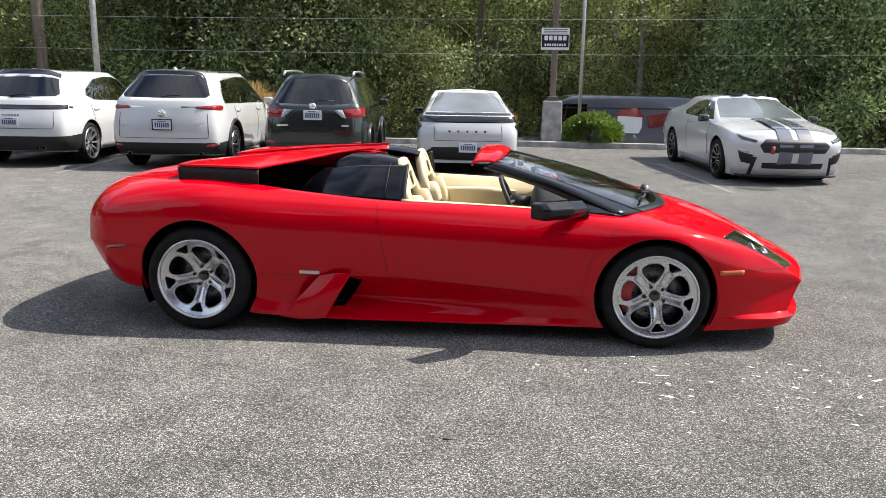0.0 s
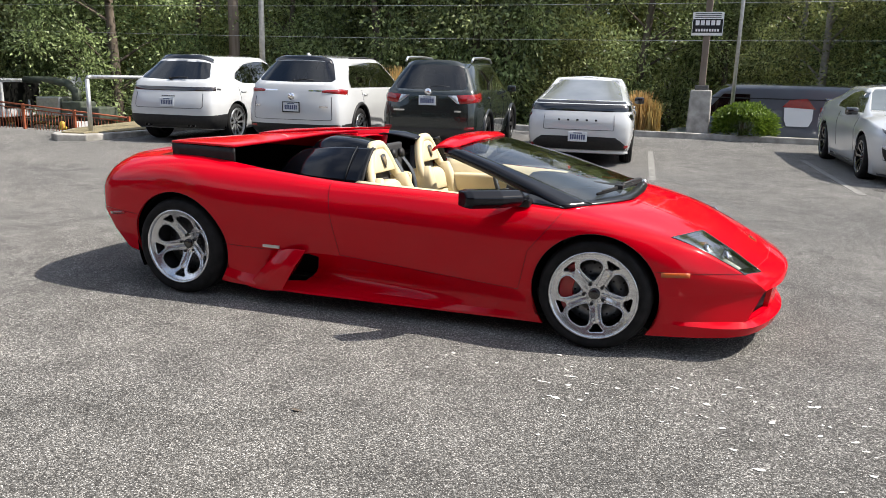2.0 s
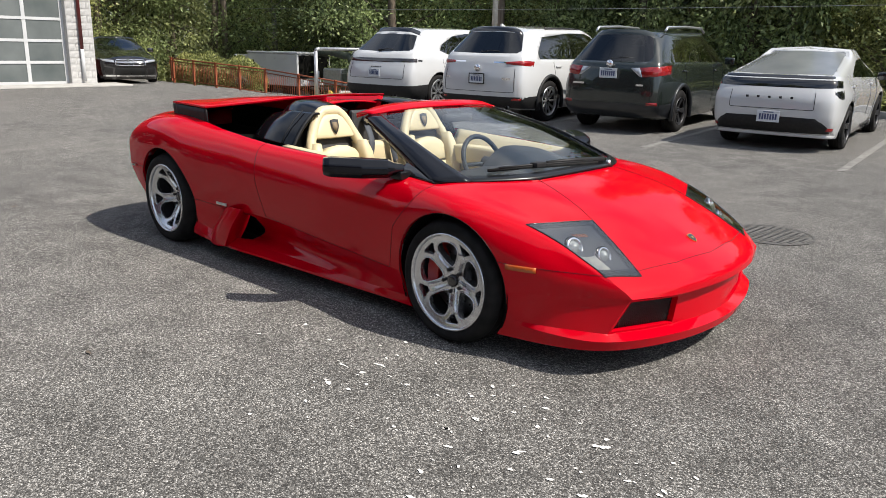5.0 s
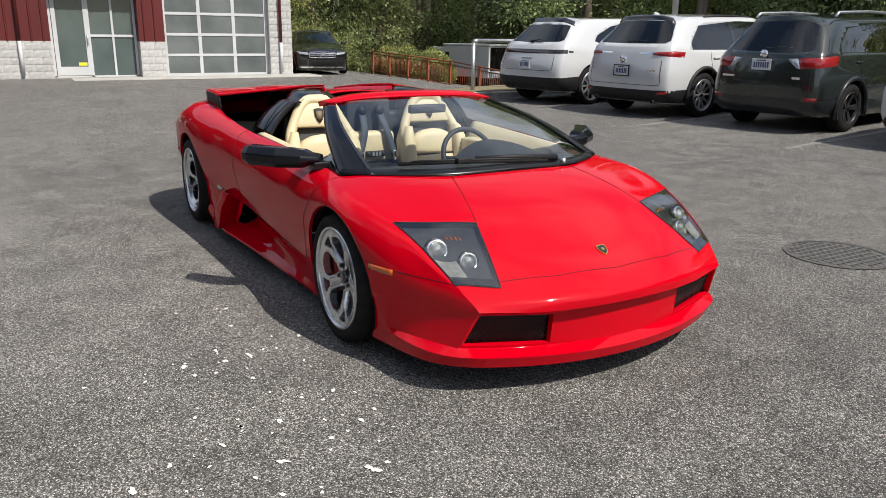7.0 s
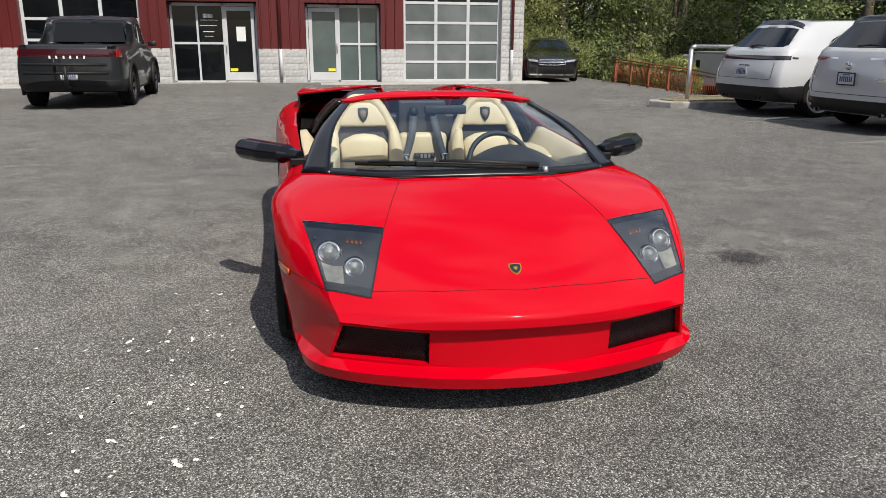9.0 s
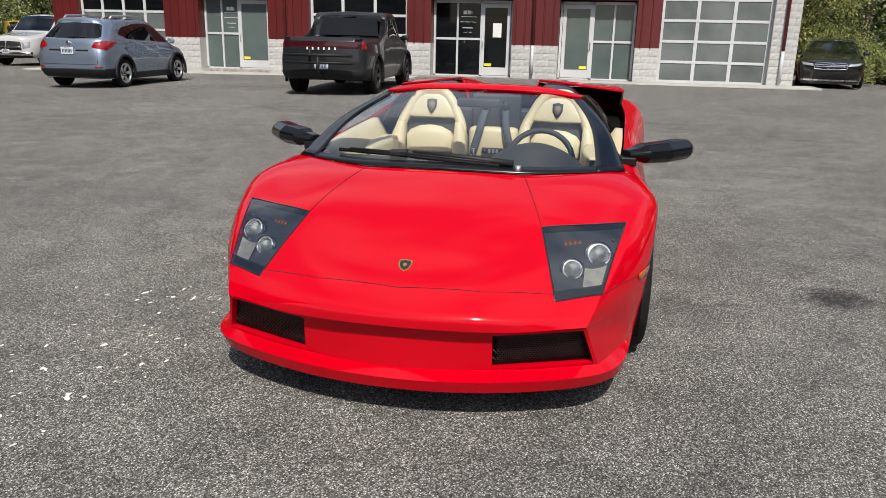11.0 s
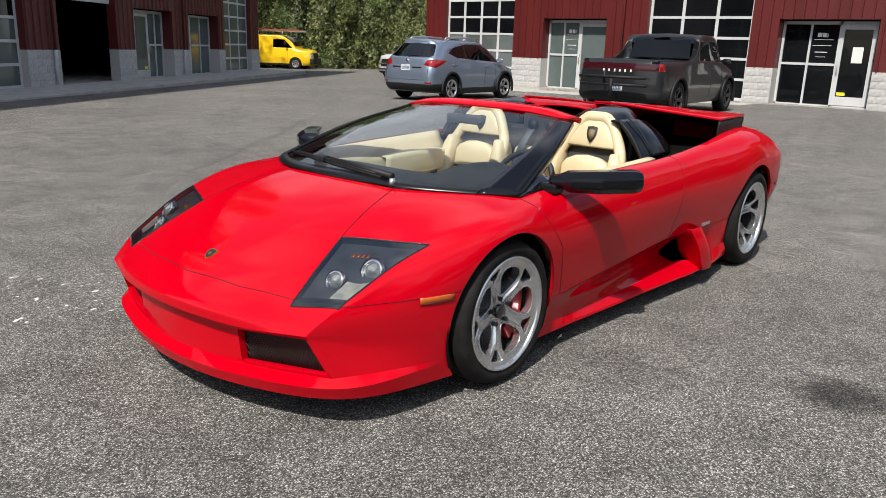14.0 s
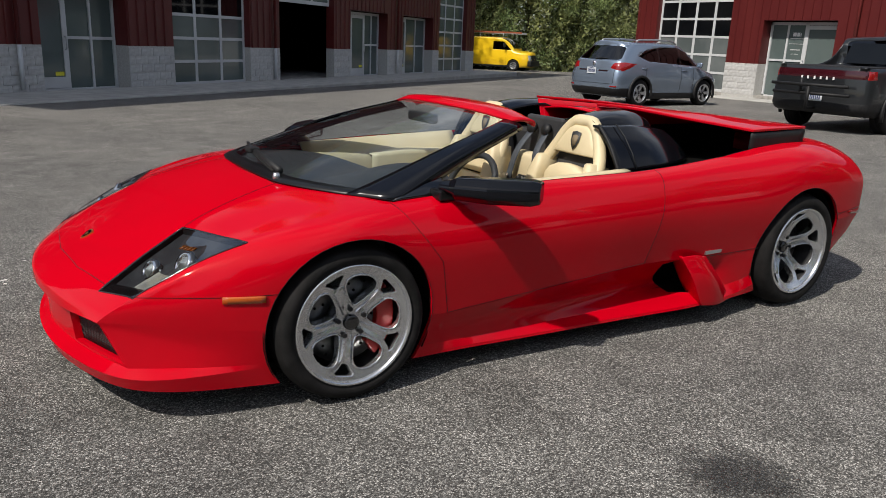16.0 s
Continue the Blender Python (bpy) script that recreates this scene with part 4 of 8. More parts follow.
def wheel(parent, m, radius, width, rim, style="ten", n=10, face=None, caliper=None, disc=True, dish=0.0, name="wheel"):
    """A wheel with its outer side facing -y: tyre, barrel, spoked face, hub cap, nuts, disc and caliper."""
    w = part(name, bmesh.new(), M["rubber"], parent)
    w.matrix_basis = m
    hw = width / 2
    a = rim
    prof = [(a, -hw + 0.012), (a + 0.012, -hw + 0.002), (a + 0.4 * (radius - a), -hw - 0.006), (a + 0.75 * (radius - a), -hw + 0.004), (radius - 0.012, -hw + 0.022), (radius - 0.002, -hw + 0.05)]
    for g in (-0.5, 0.0, 0.5):
        y = g * hw * 0.9
        prof += [(radius, y - 0.012), (radius - 0.008, y - 0.008), (radius - 0.008, y + 0.008), (radius, y + 0.012)]
    prof += [(radius - 0.002, hw - 0.05), (radius - 0.012, hw - 0.022), (a + 0.4 * (radius - a), hw + 0.004), (a, hw - 0.01)]
    w.data = finish(name, revolve(prof, 56), M["rubber"])
    fm = face or M["alloy"]
    part("rim", revolve([(a + 0.006, -hw + 0.008), (a + 0.004, -hw - 0.002), (a - 0.004, -hw - 0.002), (a - 0.009, -hw + 0.012), (a - 0.014, -hw + 0.04)], 56), fm, w)
    part("barrel", revolve([(a - 0.016, -hw + 0.04), (a - 0.03, hw * 0.2), (a - 0.03, hw), (a + 0.004, hw)], 48), M["trim_black"], w)
    f = spoked_face(a - 0.008, n, style)
    for v in f.verts:
        r = math.hypot(v.co.x, v.co.z) / a
        v.co.y += -hw + 0.022 + dish * (1 - r * r)
    part("spokes", f, fm, w, smooth=False, solid=0.046 if style == "five" else 0.028, bevel=0.004)
    y0 = -hw + 0.03 + dish
    if style == "five":
        R = a - 0.008

        def face_y(r):
            q = r / R
            return -hw + 0.022 + dish * (1 - (r / a) ** 2) + (-0.012 + 0.034 * max(0.0, 1 - abs(q - 0.3) / 0.7) if q > 0.28 else 0.02)
        for k in range(n):
            t = 2 * math.pi * k / n
            d, e = Vector((math.cos(t), 0, math.sin(t))), Vector((-math.sin(t), 0, math.cos(t)))
            rows = []
            for q, wd, lift in ((.17, .020, .004), (.30, .021, .010), (.45, .023, .012), (.56, .026, .011), (.655, .031, .007), (.70, .033, .001)):
                c = d * (q * R) + Vector((0, face_y(q * R), 0))
                rows.append([c + e * wd + Vector((0, .004, 0)), c + e * wd * .62 - Vector((0, lift, 0)), c - Vector((0, lift * .55, 0)), c - e * wd * .62 - Vector((0, lift, 0)), c - e * wd + Vector((0, .004, 0))])
            part("spoke_rib", grid_mesh(np.array(rows)), fm, w, smooth=False)
            mid = t + math.pi / n
            prof = ((0.30, 0.13), (0.35, 0.36), (0.43, 0.53), (0.53, 0.62), (0.63, 0.665), (0.71, 0.66), (0.79, 0.57), (0.845, 0.38), (0.865, 0.13))
            ring = [(q, u) for q, u in prof] + [(q, -u) for q, u in prof[::-1]]
            lip = [Vector((R * q * math.cos(mid + u * math.pi / n), face_y(R * q) - .001, R * q * math.sin(mid + u * math.pi / n))) for q, u in ring]
            part("opening_lip", tube(lip + lip[:1], .0042, 5), fm, w)
    hub = part("hub_cap", revolve([(0.001, y0 - 0.006), (0.024, y0 - 0.006), (0.03, y0 - 0.002), (0.032, y0 + 0.02)], 20), M["gloss_black"], w)
    for k in range(5):
        t = 2 * math.pi * (k + 0.5) / 5 + 0.31
        c = (0.056 * math.cos(t), 0.056 * math.sin(t))
        part("wheel_nut", tube([(c[0], y0 + 0.03, c[1]), (c[0], y0 - 0.004, c[1])], 0.010, 6), M["trim_black"], w, smooth=False)
    if disc:
        part("brake_disc", revolve([(0.07, -0.02), (a * 0.76, -0.02), (a * 0.76, 0.012), (0.07, 0.012)], 40, closed=True), M["steel"], w)
        # added near-black disc painted as the shade behind the spokes
        part("drum_back", revolve([(0.001, 0.06), (a - 0.03, 0.06)], 32), M["black_void"], w)
        if style == "five":
            part("disc_bell", revolve([(0.001, -0.045), (0.075, -0.045), (0.085, -0.02)], 28), M["dark_alloy"], w)
            holes = bmesh.new()
            for k in range(30):
                t, q = 2 * math.pi * k / 30, a * (0.48, 0.58, 0.68)[k % 3]
                tube([(q * math.cos(t), -0.0215, q * math.sin(t)), (q * math.cos(t), -0.019, q * math.sin(t))], 0.006, 8, holes)
            tagged(part("drilled_holes", holes, M["black_void"], w, smooth=False), kind="stuff")
    if caliper:
        t0, colour = caliper
        bm = bmesh.new()
        ring = []
        for k in range(9):
            t = t0 - 0.80 + 1.60 * k / 8
            ring.append([bm.verts.new((r * math.cos(t), y, r * math.sin(t))) for r, y in ((a * 0.52, -0.05), (a * 0.84, -0.05), (a * 0.87, -0.025), (a * 0.87, 0.03), (a * 0.52, 0.03))])
        for p, q in zip(ring, ring[1:]):
            for k in range(5):
                bm.faces.new((p[k], p[(k + 1) % 5], q[(k + 1) % 5], q[k]))
        bm.faces.new(ring[0][::-1])
        bm.faces.new(ring[-1])
        bmesh.ops.recalc_face_normals(bm, faces=bm.faces[:])
        part("caliper", bm, colour, w, "red brake caliper" if colour is not M["steel"] else "", bevel=0.006, smooth=False)
    return w


def copy_part(w, parent, m):
    """The same wheel again on another hub."""
    made = {}
    for o in (w, *w.children_recursive):
        made[o] = o.copy()
        scene.collection.objects.link(made[o])
        made[o].parent = made.get(o.parent, parent)
    made[w].matrix_basis = m
    return made[w]

# ---- the red roadster: x forward, origin between the axles on the ground ----
M["rosso"] = material("red_car_paint", (0.52, 0.0003, 0.0095), 0.42, 0, (0.49, 0.0003, 0.0085), 0.8, coat=0.62, spec=0.0, haze=0.045)
M["cream"] = material("cream_leather", (0.66, 0.56, 0.36), 0.5, 0, (0.60, 0.50, 0.31), 5, 6, bump=0.12, bump_scale=220)
M["seam"] = material("dark_stitching", (0.20, 0.15, 0.09), 0.8)
M["dash"] = material("dark_grey_leather", (0.028, 0.028, 0.03), 0.6, 0, (0.04, 0.04, 0.042), 8, bump=0.1, bump_scale=250)
M["windscreen"] = thin_glass("windscreen_glass", (0.85, 0.93, 0.97), faces=0.95)
M["webbing"] = material("grey_belt_webbing", (0.045, 0.053, 0.066), 0.7, 0, (0.06, 0.07, 0.085), 60, bump=0.1)
M["lamp_glass"] = thin_glass("headlight_cover", (0.86, 0.88, 0.90), ior=1.8)
M["mesh"] = material("black_wire_mesh", (0.012, 0.012, 0.012), 0.45, 0.3, (0.02, 0.02, 0.02), 40)
M["gold"] = material("gold_badge", (0.65, 0.42, 0.10), 0.3, 0.9)
M["red_caliper"] = material("red_caliper", (0.45, 0.006, 0.006), 0.35, 0, (0.38, 0.005, 0.005), 20, coat=0.6)
M["hero_alloy"] = material("bright_alloy", (0.70, 0.71, 0.73), 0.24, 0.88, (0.62, 0.63, 0.65), 6)
M["lamp_grey"] = material("lamp_housing_grey", (0.05, 0.054, 0.062), 0.3, 0.4, (0.085, 0.09, 0.10), 12)
M["projector"] = material("projector_glass", (0.50, 0.53, 0.50), 0.06, 0.55, (0.22, 0.24, 0.24), 24, coat=1.0)
M["fairing_black"] = material("polished_black", (0.004, 0.0045, 0.0065), 0.13, 0, (0.006, 0.0065, 0.009), 3, spec=0.32)
M["satin_black"] = material("satin_black", (0.006, 0.006, 0.007), 0.28, 0, (0.009, 0.009, 0.010), 4, spec=0.35)

hero = thing("sports_car", "red two-seat roadster with its roof off, cream seats, silver wheels", "car", pose(0, 0, 0))
WB = 1.3325
SILL = [(-2.11, 0, .27), (-2.10, .45, .27), (-1.97, .76, .26), (-1.78, .89, .24), (-1.33, .93, .20), (-.95, .940, .112), (-.72, .960, .112), (-.47, .955, .108), (-.3, .935, .104), (.4, .888, .100), (.95, .862, .102), (1.33, .87, .11), (1.68, .84, .113), (2.098, .722, .136), (2.250, .385, .130), (2.300, 0, .127)]
SKIRT = [(-2.19, 0, .38), (-2.17, .46, .38), (-2.03, .79, .38), (-1.86, .92, .36), (-1.33, .955, .33), (-.95, .942, .142), (-.72, .958, .126), (-.47, .952, .122), (-.3, .932, .117), (.4, .886, .113), (.95, .862, .116), (1.33, .885, .2), (1.69, .850, .185), (2.120, .732, .186), (2.268, .388, .178), (2.318, 0, .174)]
CREASE = [(-2.25, 0, .50), (-2.22, .48, .50), (-2.07, .82, .50), (-1.89, .95, .48), (-1.33, .985, .45), (-.95, .945, .37), (-.72, .928, .364), (-.47, .912, .356), (-.3, .90, .36), (.4, .895, .325), (.95, .89, .29), (1.33, .91, .32), (1.72, .865, .34), (2.19, .662, .380), (2.283, .36, .367), (2.328, 0, .372)]
FLANK = [(-2.23, 0, .66), (-2.20, .48, .66), (-2.05, .83, .66), (-1.88, .955, .66), (-1.33, .995, .66), (-.95, .985, .62), (-.72, .968, .612), (-.47, .953, .605), (-.3, .945, .60), (.4, .925, .58), (.95, .92, .56), (1.33, .93, .60), (1.74, .868, .48), (2.168, .671, .400), (2.282, .36, .397), (2.328, 0, .402)]
SHOULDER = [(-2.15, 0, .79), (-2.12, .46, .79), (-1.98, .79, .78), (-1.81, .90, .79), (-1.33, .955, .815), (-.95, .94, .785), (-.72, .925, .77), (-.47, .913, .757), (-.3, .905, .745), (.4, .88, .725), (.95, .865, .71), (1.33, .885, .70), (1.70, .815, .63), (2.082, .699, .466), (2.24, .35, .443), (2.285, 0, .443)]
BELT = [(-2.06, 0, .85), (-2.03, .42, .85), (-1.90, .69, .85), (-1.76, .78, .86), (-1.33, .855, .88), (-.9, .85, .85), (-.72, .85, .833), (-.47, .85, .81), (-.3, .85, .795), (.4, .825, .775), (.95, .79, .752), (1.3, .745, .738), (1.72, .665, .65), (2.03, .56, .525), (2.16, .3, .498), (2.19, 0, .492)]
DECK = [(-2.02, 0, .865), (-1.98, .30, .865), (-1.87, .48, .875), (-1.70, .55, .89), (-1.33, .58, .90), (-.9, .6, .88), (-.72, .606, .862), (-.47, .615, .836), (-.3, .62, .82), (.4, .62, .80), (1.08, .6, .775), (1.42, .42, .757), (1.76, .40, .676), (2.02, .32, .562), (2.12, .18, .52), (2.145, 0, .511)]
SPINE = [(-2.0, 0, .868), (-1.95, 0, .875), (-1.85, 0, .885), (-1.67, 0, .90), (-1.33, 0, .915), (-.9, 0, .92), (-.72, 0, .905), (-.47, 0, .878), (-.3, 0, .86), (.4, 0, .85), (1.15, 0, .80), (1.46, 0, .765), (1.76, 0, .688), (1.99, 0, .593), (2.09, 0, .542), (2.115, 0, .528)]


def between(k):
    """A line of the skin a share k of the way from the skirt up to the crease."""
    return [tuple(np.array(a) * (1 - k) + np.array(b) * k) for a, b in zip(SKIRT, CREASE)]


# the top of the sill and of the front lip, and the hollow above it
SHELF, HOLLOW = between(.12), between(.55)
SHELF[5:11] = [(-.95, .928, .20), (-.72, .915, .17), (-.47, .865, .142), (-.3, .860, .140), (.4, .848, .140), (.95, .860, .150)]
SHELF[13:] = [(2.110, .709, .214), (2.222, .364, .202), (2.282, 0, .203)]
HOLLOW[5:11] = [(-.95, .936, .28), (-.72, .900, .25), (-.47, .745, .20), (-.3, .765, .205), (.4, .828, .205), (.95, .868, .21)]
HOLLOW[13:] = [(2.180, .664, .370), (2.245, .36, .352), (2.284, 0, .358)]
HK, VK = 9, (3, 3, 5, 4, 5, 5, 6, 6, 6)
LINES = np.transpose(np.array([SILL, SKIRT, SHELF, HOLLOW, CREASE, FLANK, SHOULDER, BELT, DECK, SPINE], float), (1, 0, 2))
soft_cols, hard_cols = glide(LINES, HK, flat=(True, True)), glide(LINES, HK, sharp=(13,), flat=(True, True))
# the nose has an edge at each corner, which fades out above and below
edge_at = np.array([0, 0, .8, 1, 1, .9, .5, 0, 0, 0])[None, :, None]
cols = soft_cols * (1 - edge_at) + hard_cols * edge_at
skin = glide(np.transpose(cols, (1, 0, 2)), list(VK), sharp=(1, 2, 4))
skin[-1, :, 1] = 0
half = grid_mesh(skin)
bmesh.ops.recalc_face_normals(half, faces=half.faces[:])
if max(half.faces, key=lambda f: f.calc_center_median().y).normal.y < 0:
    bmesh.ops.reverse_faces(half, faces=half.faces[:])
from mathutils.bvhtree import BVHTree
from mathutils.interpolate import poly_3d_calc
# the unbroken skin, parted along its edges so that shading never runs across one
ROWS = [sum(VK[:k]) for k in range(len(VK) + 1)]
SKIN_BM, verts_of, SKIN_BAND = bmesh.new(), {}, []
for r in range(len(skin) - 1):
    for c in range(len(skin[0]) - 1):
        level = sum(r >= ROWS[k] for k in (1, 2, 4))
        fore = 1 if c >= 13 * HK else 0
        quad = []
        for i, j in ((r, c), (r, c + 1), (r + 1, c + 1), (r + 1, c)):
            key = (i, j, level, fore if ROWS[2] <= i < ROWS[6] else 0)
            if key not in verts_of:
                verts_of[key] = SKIN_BM.verts.new(skin[i][j])
            quad.append(verts_of[key])
        SKIN_BM.faces.new(quad)
        SKIN_BAND.append((level, fore if ROWS[2] <= r < ROWS[6] else 0))
SKIN_BM.normal_update()
if max(SKIN_BM.faces, key=lambda f: f.calc_center_median().y).normal.y < 0:
    bmesh.ops.reverse_faces(SKIN_BM, faces=SKIN_BM.faces[:])
SKIN_BM.normal_update()
SKIN_BM.faces.ensure_lookup_table()
SKIN_BM.verts.index_update()
SKIN_TREE = BVHTree.FromBMesh(SKIN_BM)
BAND_TREE = {}
for band in set(SKIN_BAND):
    ids = [k for k, b in enumerate(SKIN_BAND) if b == band]
    BAND_TREE[band] = (ids, BVHTree.FromPolygons([v.co for v in SKIN_BM.verts], [[v.index for v in SKIN_BM.faces[k].verts] for k in ids]))
up = lambda f: f.normal.z > 0.12 and f.calc_center_median().z > 0.4
flank = lambda f: f.calc_center_median().y > 0.55 and abs(f.normal.x) < 0.93
ahead = lambda f: f.calc_center_median().x > 1.9 and f.normal.x > 0.05
drop = lambda faces: bmesh.ops.delete(half, geom=faces, context='FACES')
# openings
drop(carve(half, [(1.46, -0.02), (1.435, .355), (1.30, .60), (1.15, .775), (.6, .792), (-.30, .825), (-.42, .825), (-.42, -0.02)], (0, 1), up))
drop(carve(half, [(-.41, -0.02), (-.41, .825), (-.95, .83), (-1.02, .81), (-1.50, .775), (-1.56, .70), (-1.56, -0.02)], (0, 1), up))
drop(carve(half, circle(WB, .305, .342, 44), (0, 2), flank))
drop(carve(half, circle(-WB, .315, .358, 44), (0, 2), flank))
LAMP = [(1.70, .785), (1.845, .468), (2.16, .548), (2.078, .705)]
drop(carve(half, LAMP, (0, 1), up))
INTAKE = [(.345, .338), (.652, .364), (.694, .224), (.345, .210)]
drop(carve(half, INTAKE, (1, 2), ahead))
drop(carve(half, [(-.355, .33), (-.41, .348), (-.58, .352), (-.68, .155), (-.475, .155)], (0, 2), flank))
# panels with shut lines
DOOR = ([(-.285, .86), (-.222, .52), (.965, .52), (1.07, .65), (1.14, .745), (1.17, .83)], [(-.222, .52), (-.195, .366), (.915, .29), (.965, .52)])
beside = lambda f: flank(f) and f.calc_center_median().y > 0.7
for _ in range(2):
    for outline in DOOR:
        carve(half, outline, (0, 2), beside)
door_bm = take(half, list({f for outline in DOOR for f in carve(half, outline, (0, 2), beside)}))
bonnet_bm = take(half, carve(half, [(1.47, -0.02), (1.44, .352), (1.845, .466), (2.135, .543), (2.196, .3), (2.222, -0.02)], (0, 1), up))
bump_faces = set(carve(half, [(1.5, .0), (2.07, .0), (2.07, .468), (1.5, .474)], (0, 2), lambda f: f.calc_center_median().x > 1.45))
bump_faces |= set(carve(half, [(2.07, -.3), (2.5, -.3), (2.5, 1.2), (2.07, 1.2)], (0, 2)))
bumper_bm = take(half, [f for f in bump_faces if f.is_valid])
tail_bm = take(half, carve(half, [(-2.5, .0), (-1.55, .0), (-1.62, .50), (-2.5, .56)], (0, 2)))


def skin_normal(p, inner):
    """The unbroken skin's normal at p, on the side of an edge where inner lies."""
    side = Vector((1, -1 if inner.y < 0 else 1, 1))
    band = SKIN_BAND[SKIN_TREE.find_nearest(p.lerp(inner, .4) * side)[2]]
    ids, tree = BAND_TREE[band]
    loc, _, i, _ = tree.find_nearest(p * side)
    f = SKIN_BM.faces[ids[i]]
    w = poly_3d_calc([v.co for v in f.verts], loc)
    n = sum((v.normal * k for v, k in zip(f.verts, w)), Vector())
    if abs(p.y) < 1e-3:
        n.y = 0
    return (n * side).normalized()


def panel(name, bm, both, label="", mat=None):
    """A body panel with turned-in edges and shut lines; both: one piece across the car, else one on each side."""
    if both:
        todo = [mirrored(bm)]
    else:
        todo = [bm.copy(), flipped(bm)]
    for b in todo:
        bmesh.ops.remove_doubles(b, verts=b.verts[:], dist=1e-4)
        b.normal_update()
        flange = set()
        rim = [(e.verts[0].co.copy(), e.verts[1].co.copy(), e.verts[0].normal.copy(), e.verts[1].normal.copy()) for e in b.edges if e.is_boundary]
        seams = bmesh.new()
        for p, q, n, m in rim:
            edge = [b.verts.new(c) for c in (p, q, q - m * .014, p - n * .014)]
            b.faces.new(edge)
            flange.update(edge)
            c = (p + q) / 2
            hidden = c.z < .145 or (c.x > 2.0 and .18 < c.z < .385 and .33 < abs(c.y) < .73)
            if (p - q).length > 1e-4 and not hidden:
                tube((p + n * .0004, q + m * .0004), .0013, 4, seams)
        b.normal_update()
        normals = []
        for f in b.faces:
            mid_f = f.calc_center_median()
            for v in f.verts:
                normals.append(Vector((0, 0, 0)) if v in flange else skin_normal(v.co, mid_f))
        ob = part(name, b, mat or M["rosso"], hero, label)
        ob.data.normals_split_custom_set(normals)
        tagged(part("shut_line", seams, M["trim_black"], ob, smooth=False), kind="stuff")


panel("body", half, True)
panel("door", door_bm, False)
panel("bonnet", bonnet_bm, True)
panel("front_bumper", bumper_bm, True)
panel("rear_bumper", tail_bm, True)


def sided(name, make, mat, label="", parent=None, **kw):
    """The same part on the left and on the right."""
    out = []
    for side in (1, -1):
        bm = make()
        if side < 0:
            flipped(bm)
        out.append(part(name, bm, mat, parent or hero, label, **kw))
    return out


def sheet(lines, k=6, kr=5, sharp=()):
    """A smooth skin through a few lines of points."""
    c = glide(np.transpose(np.array(lines, float), (1, 0, 2)), k)
    return grid_mesh(glide(np.transpose(c, (1, 0, 2)), kr, sharp=sharp))


def prism(poly, y0, y1, bm=None):
    """An upright plate from its outline in x and z."""
    bm = bm or bmesh.new()
    a = [bm.verts.new((x, y0, z)) for x, z in poly]
    b = [bm.verts.new((x, y1, z)) for x, z in poly]
    bm.faces.new(a)
    bm.faces.new(b[::-1])
    for i in range(len(poly)):
        j = (i + 1) % len(poly)
        bm.faces.new((a[i], b[i], b[j], a[j]))
    bmesh.ops.recalc_face_normals(bm, faces=bm.faces[:])
    return bm


# underside, inner wells and linings; their near-black also stands in for the shade there
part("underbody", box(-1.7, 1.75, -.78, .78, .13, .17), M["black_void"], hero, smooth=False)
# added plate: stops sunlight leaking through the intakes onto the ground
bm = bmesh.new()
floor_edge = [(1.62, .84), (1.68, .832), (2.08, .715), (2.235, .382), (2.285, 0), (2.235, -.382), (2.08, -.715), (1.68, -.832), (1.62, -.84)]
for z in (.142, .147):
    bm.faces.new([bm.verts.new((x, y, z)) for x, y in floor_edge])
part("nose_floor", bm, M["black_void"], hero, smooth=False)
# added black block: shuts off the light behind the rear wheels
part("tail_liner", box(-1.82, -1.74, -.80, .80, .26, .55), M["black_void"], hero, smooth=False)
for ax, R, y1 in ((WB, .35, .60), (-WB, .366, .55)):
    def well():
        bm = revolve([(R, .875 if ax > 0 else .935), (R, y1), (.05, y1)], 40)
        for v in bm.verts:
            v.co.x += ax
            v.co.z += .31
        bmesh.ops.delete(bm, geom=[v for v in bm.verts if v.co.z < .12], context='VERTS')
        return bm
    sided("wheel_well", well, M["black_void"])
# front intakes
INTAKE_FRONT = [(SKIN_TREE.ray_cast(Vector((3, y, z)), Vector((-1, 0, 0)))[0].x, y, z) for y, z in INTAKE]
INTAKE_BACK = [(x - .028, y * .985 + .004, z * .98 + .005) for x, y, z in INTAKE_FRONT]
def intake_box():
    bm = bmesh.new()
    a = [bm.verts.new(p) for p in INTAKE_BACK]
    b = [bm.verts.new((x - .14, y, z)) for x, y, z in INTAKE_BACK]
    bm.faces.new(b)
    for i in range(4):
        bm.faces.new((a[i], a[(i + 1) % 4], b[(i + 1) % 4], b[i]))
    return bm
sided("intake", intake_box, M["black_void"], "black front air intake", smooth=False)
def intake_rim():
    """The red walls that lead from the bumper's face back to the mesh."""
    bm = bmesh.new()
    a = [bm.verts.new(p) for p in INTAKE_FRONT]
    b = [bm.verts.new(p) for p in INTAKE_BACK]
    for i in range(4):
        bm.faces.new((a[i], a[(i + 1) % 4], b[(i + 1) % 4], b[i]))
    return bm
sided("intake_rim", intake_rim, M["rosso"], smooth=False)
def intake_mesh():
    bm = bmesh.new()
    A, B, C, D = (np.array(p) for p in INTAKE_BACK)
    def at(u, v):
        return (1 - v) * ((1 - u) * A + u * B) + v * ((1 - u) * D + u * C)
    n, m = 26, 8
    for i in range(-m, n + m):
        for s in (1, -1):
            pts = []
            for t in (0, .25, .5, .75, 1):
                u = (i + (t if s > 0 else 1 - t) * m) / n
                if 0 <= u <= 1:
                    pts.append(at(u, t))
            if len(pts) > 1:
                tube(pts, .0026, 4, bm)
    return bm
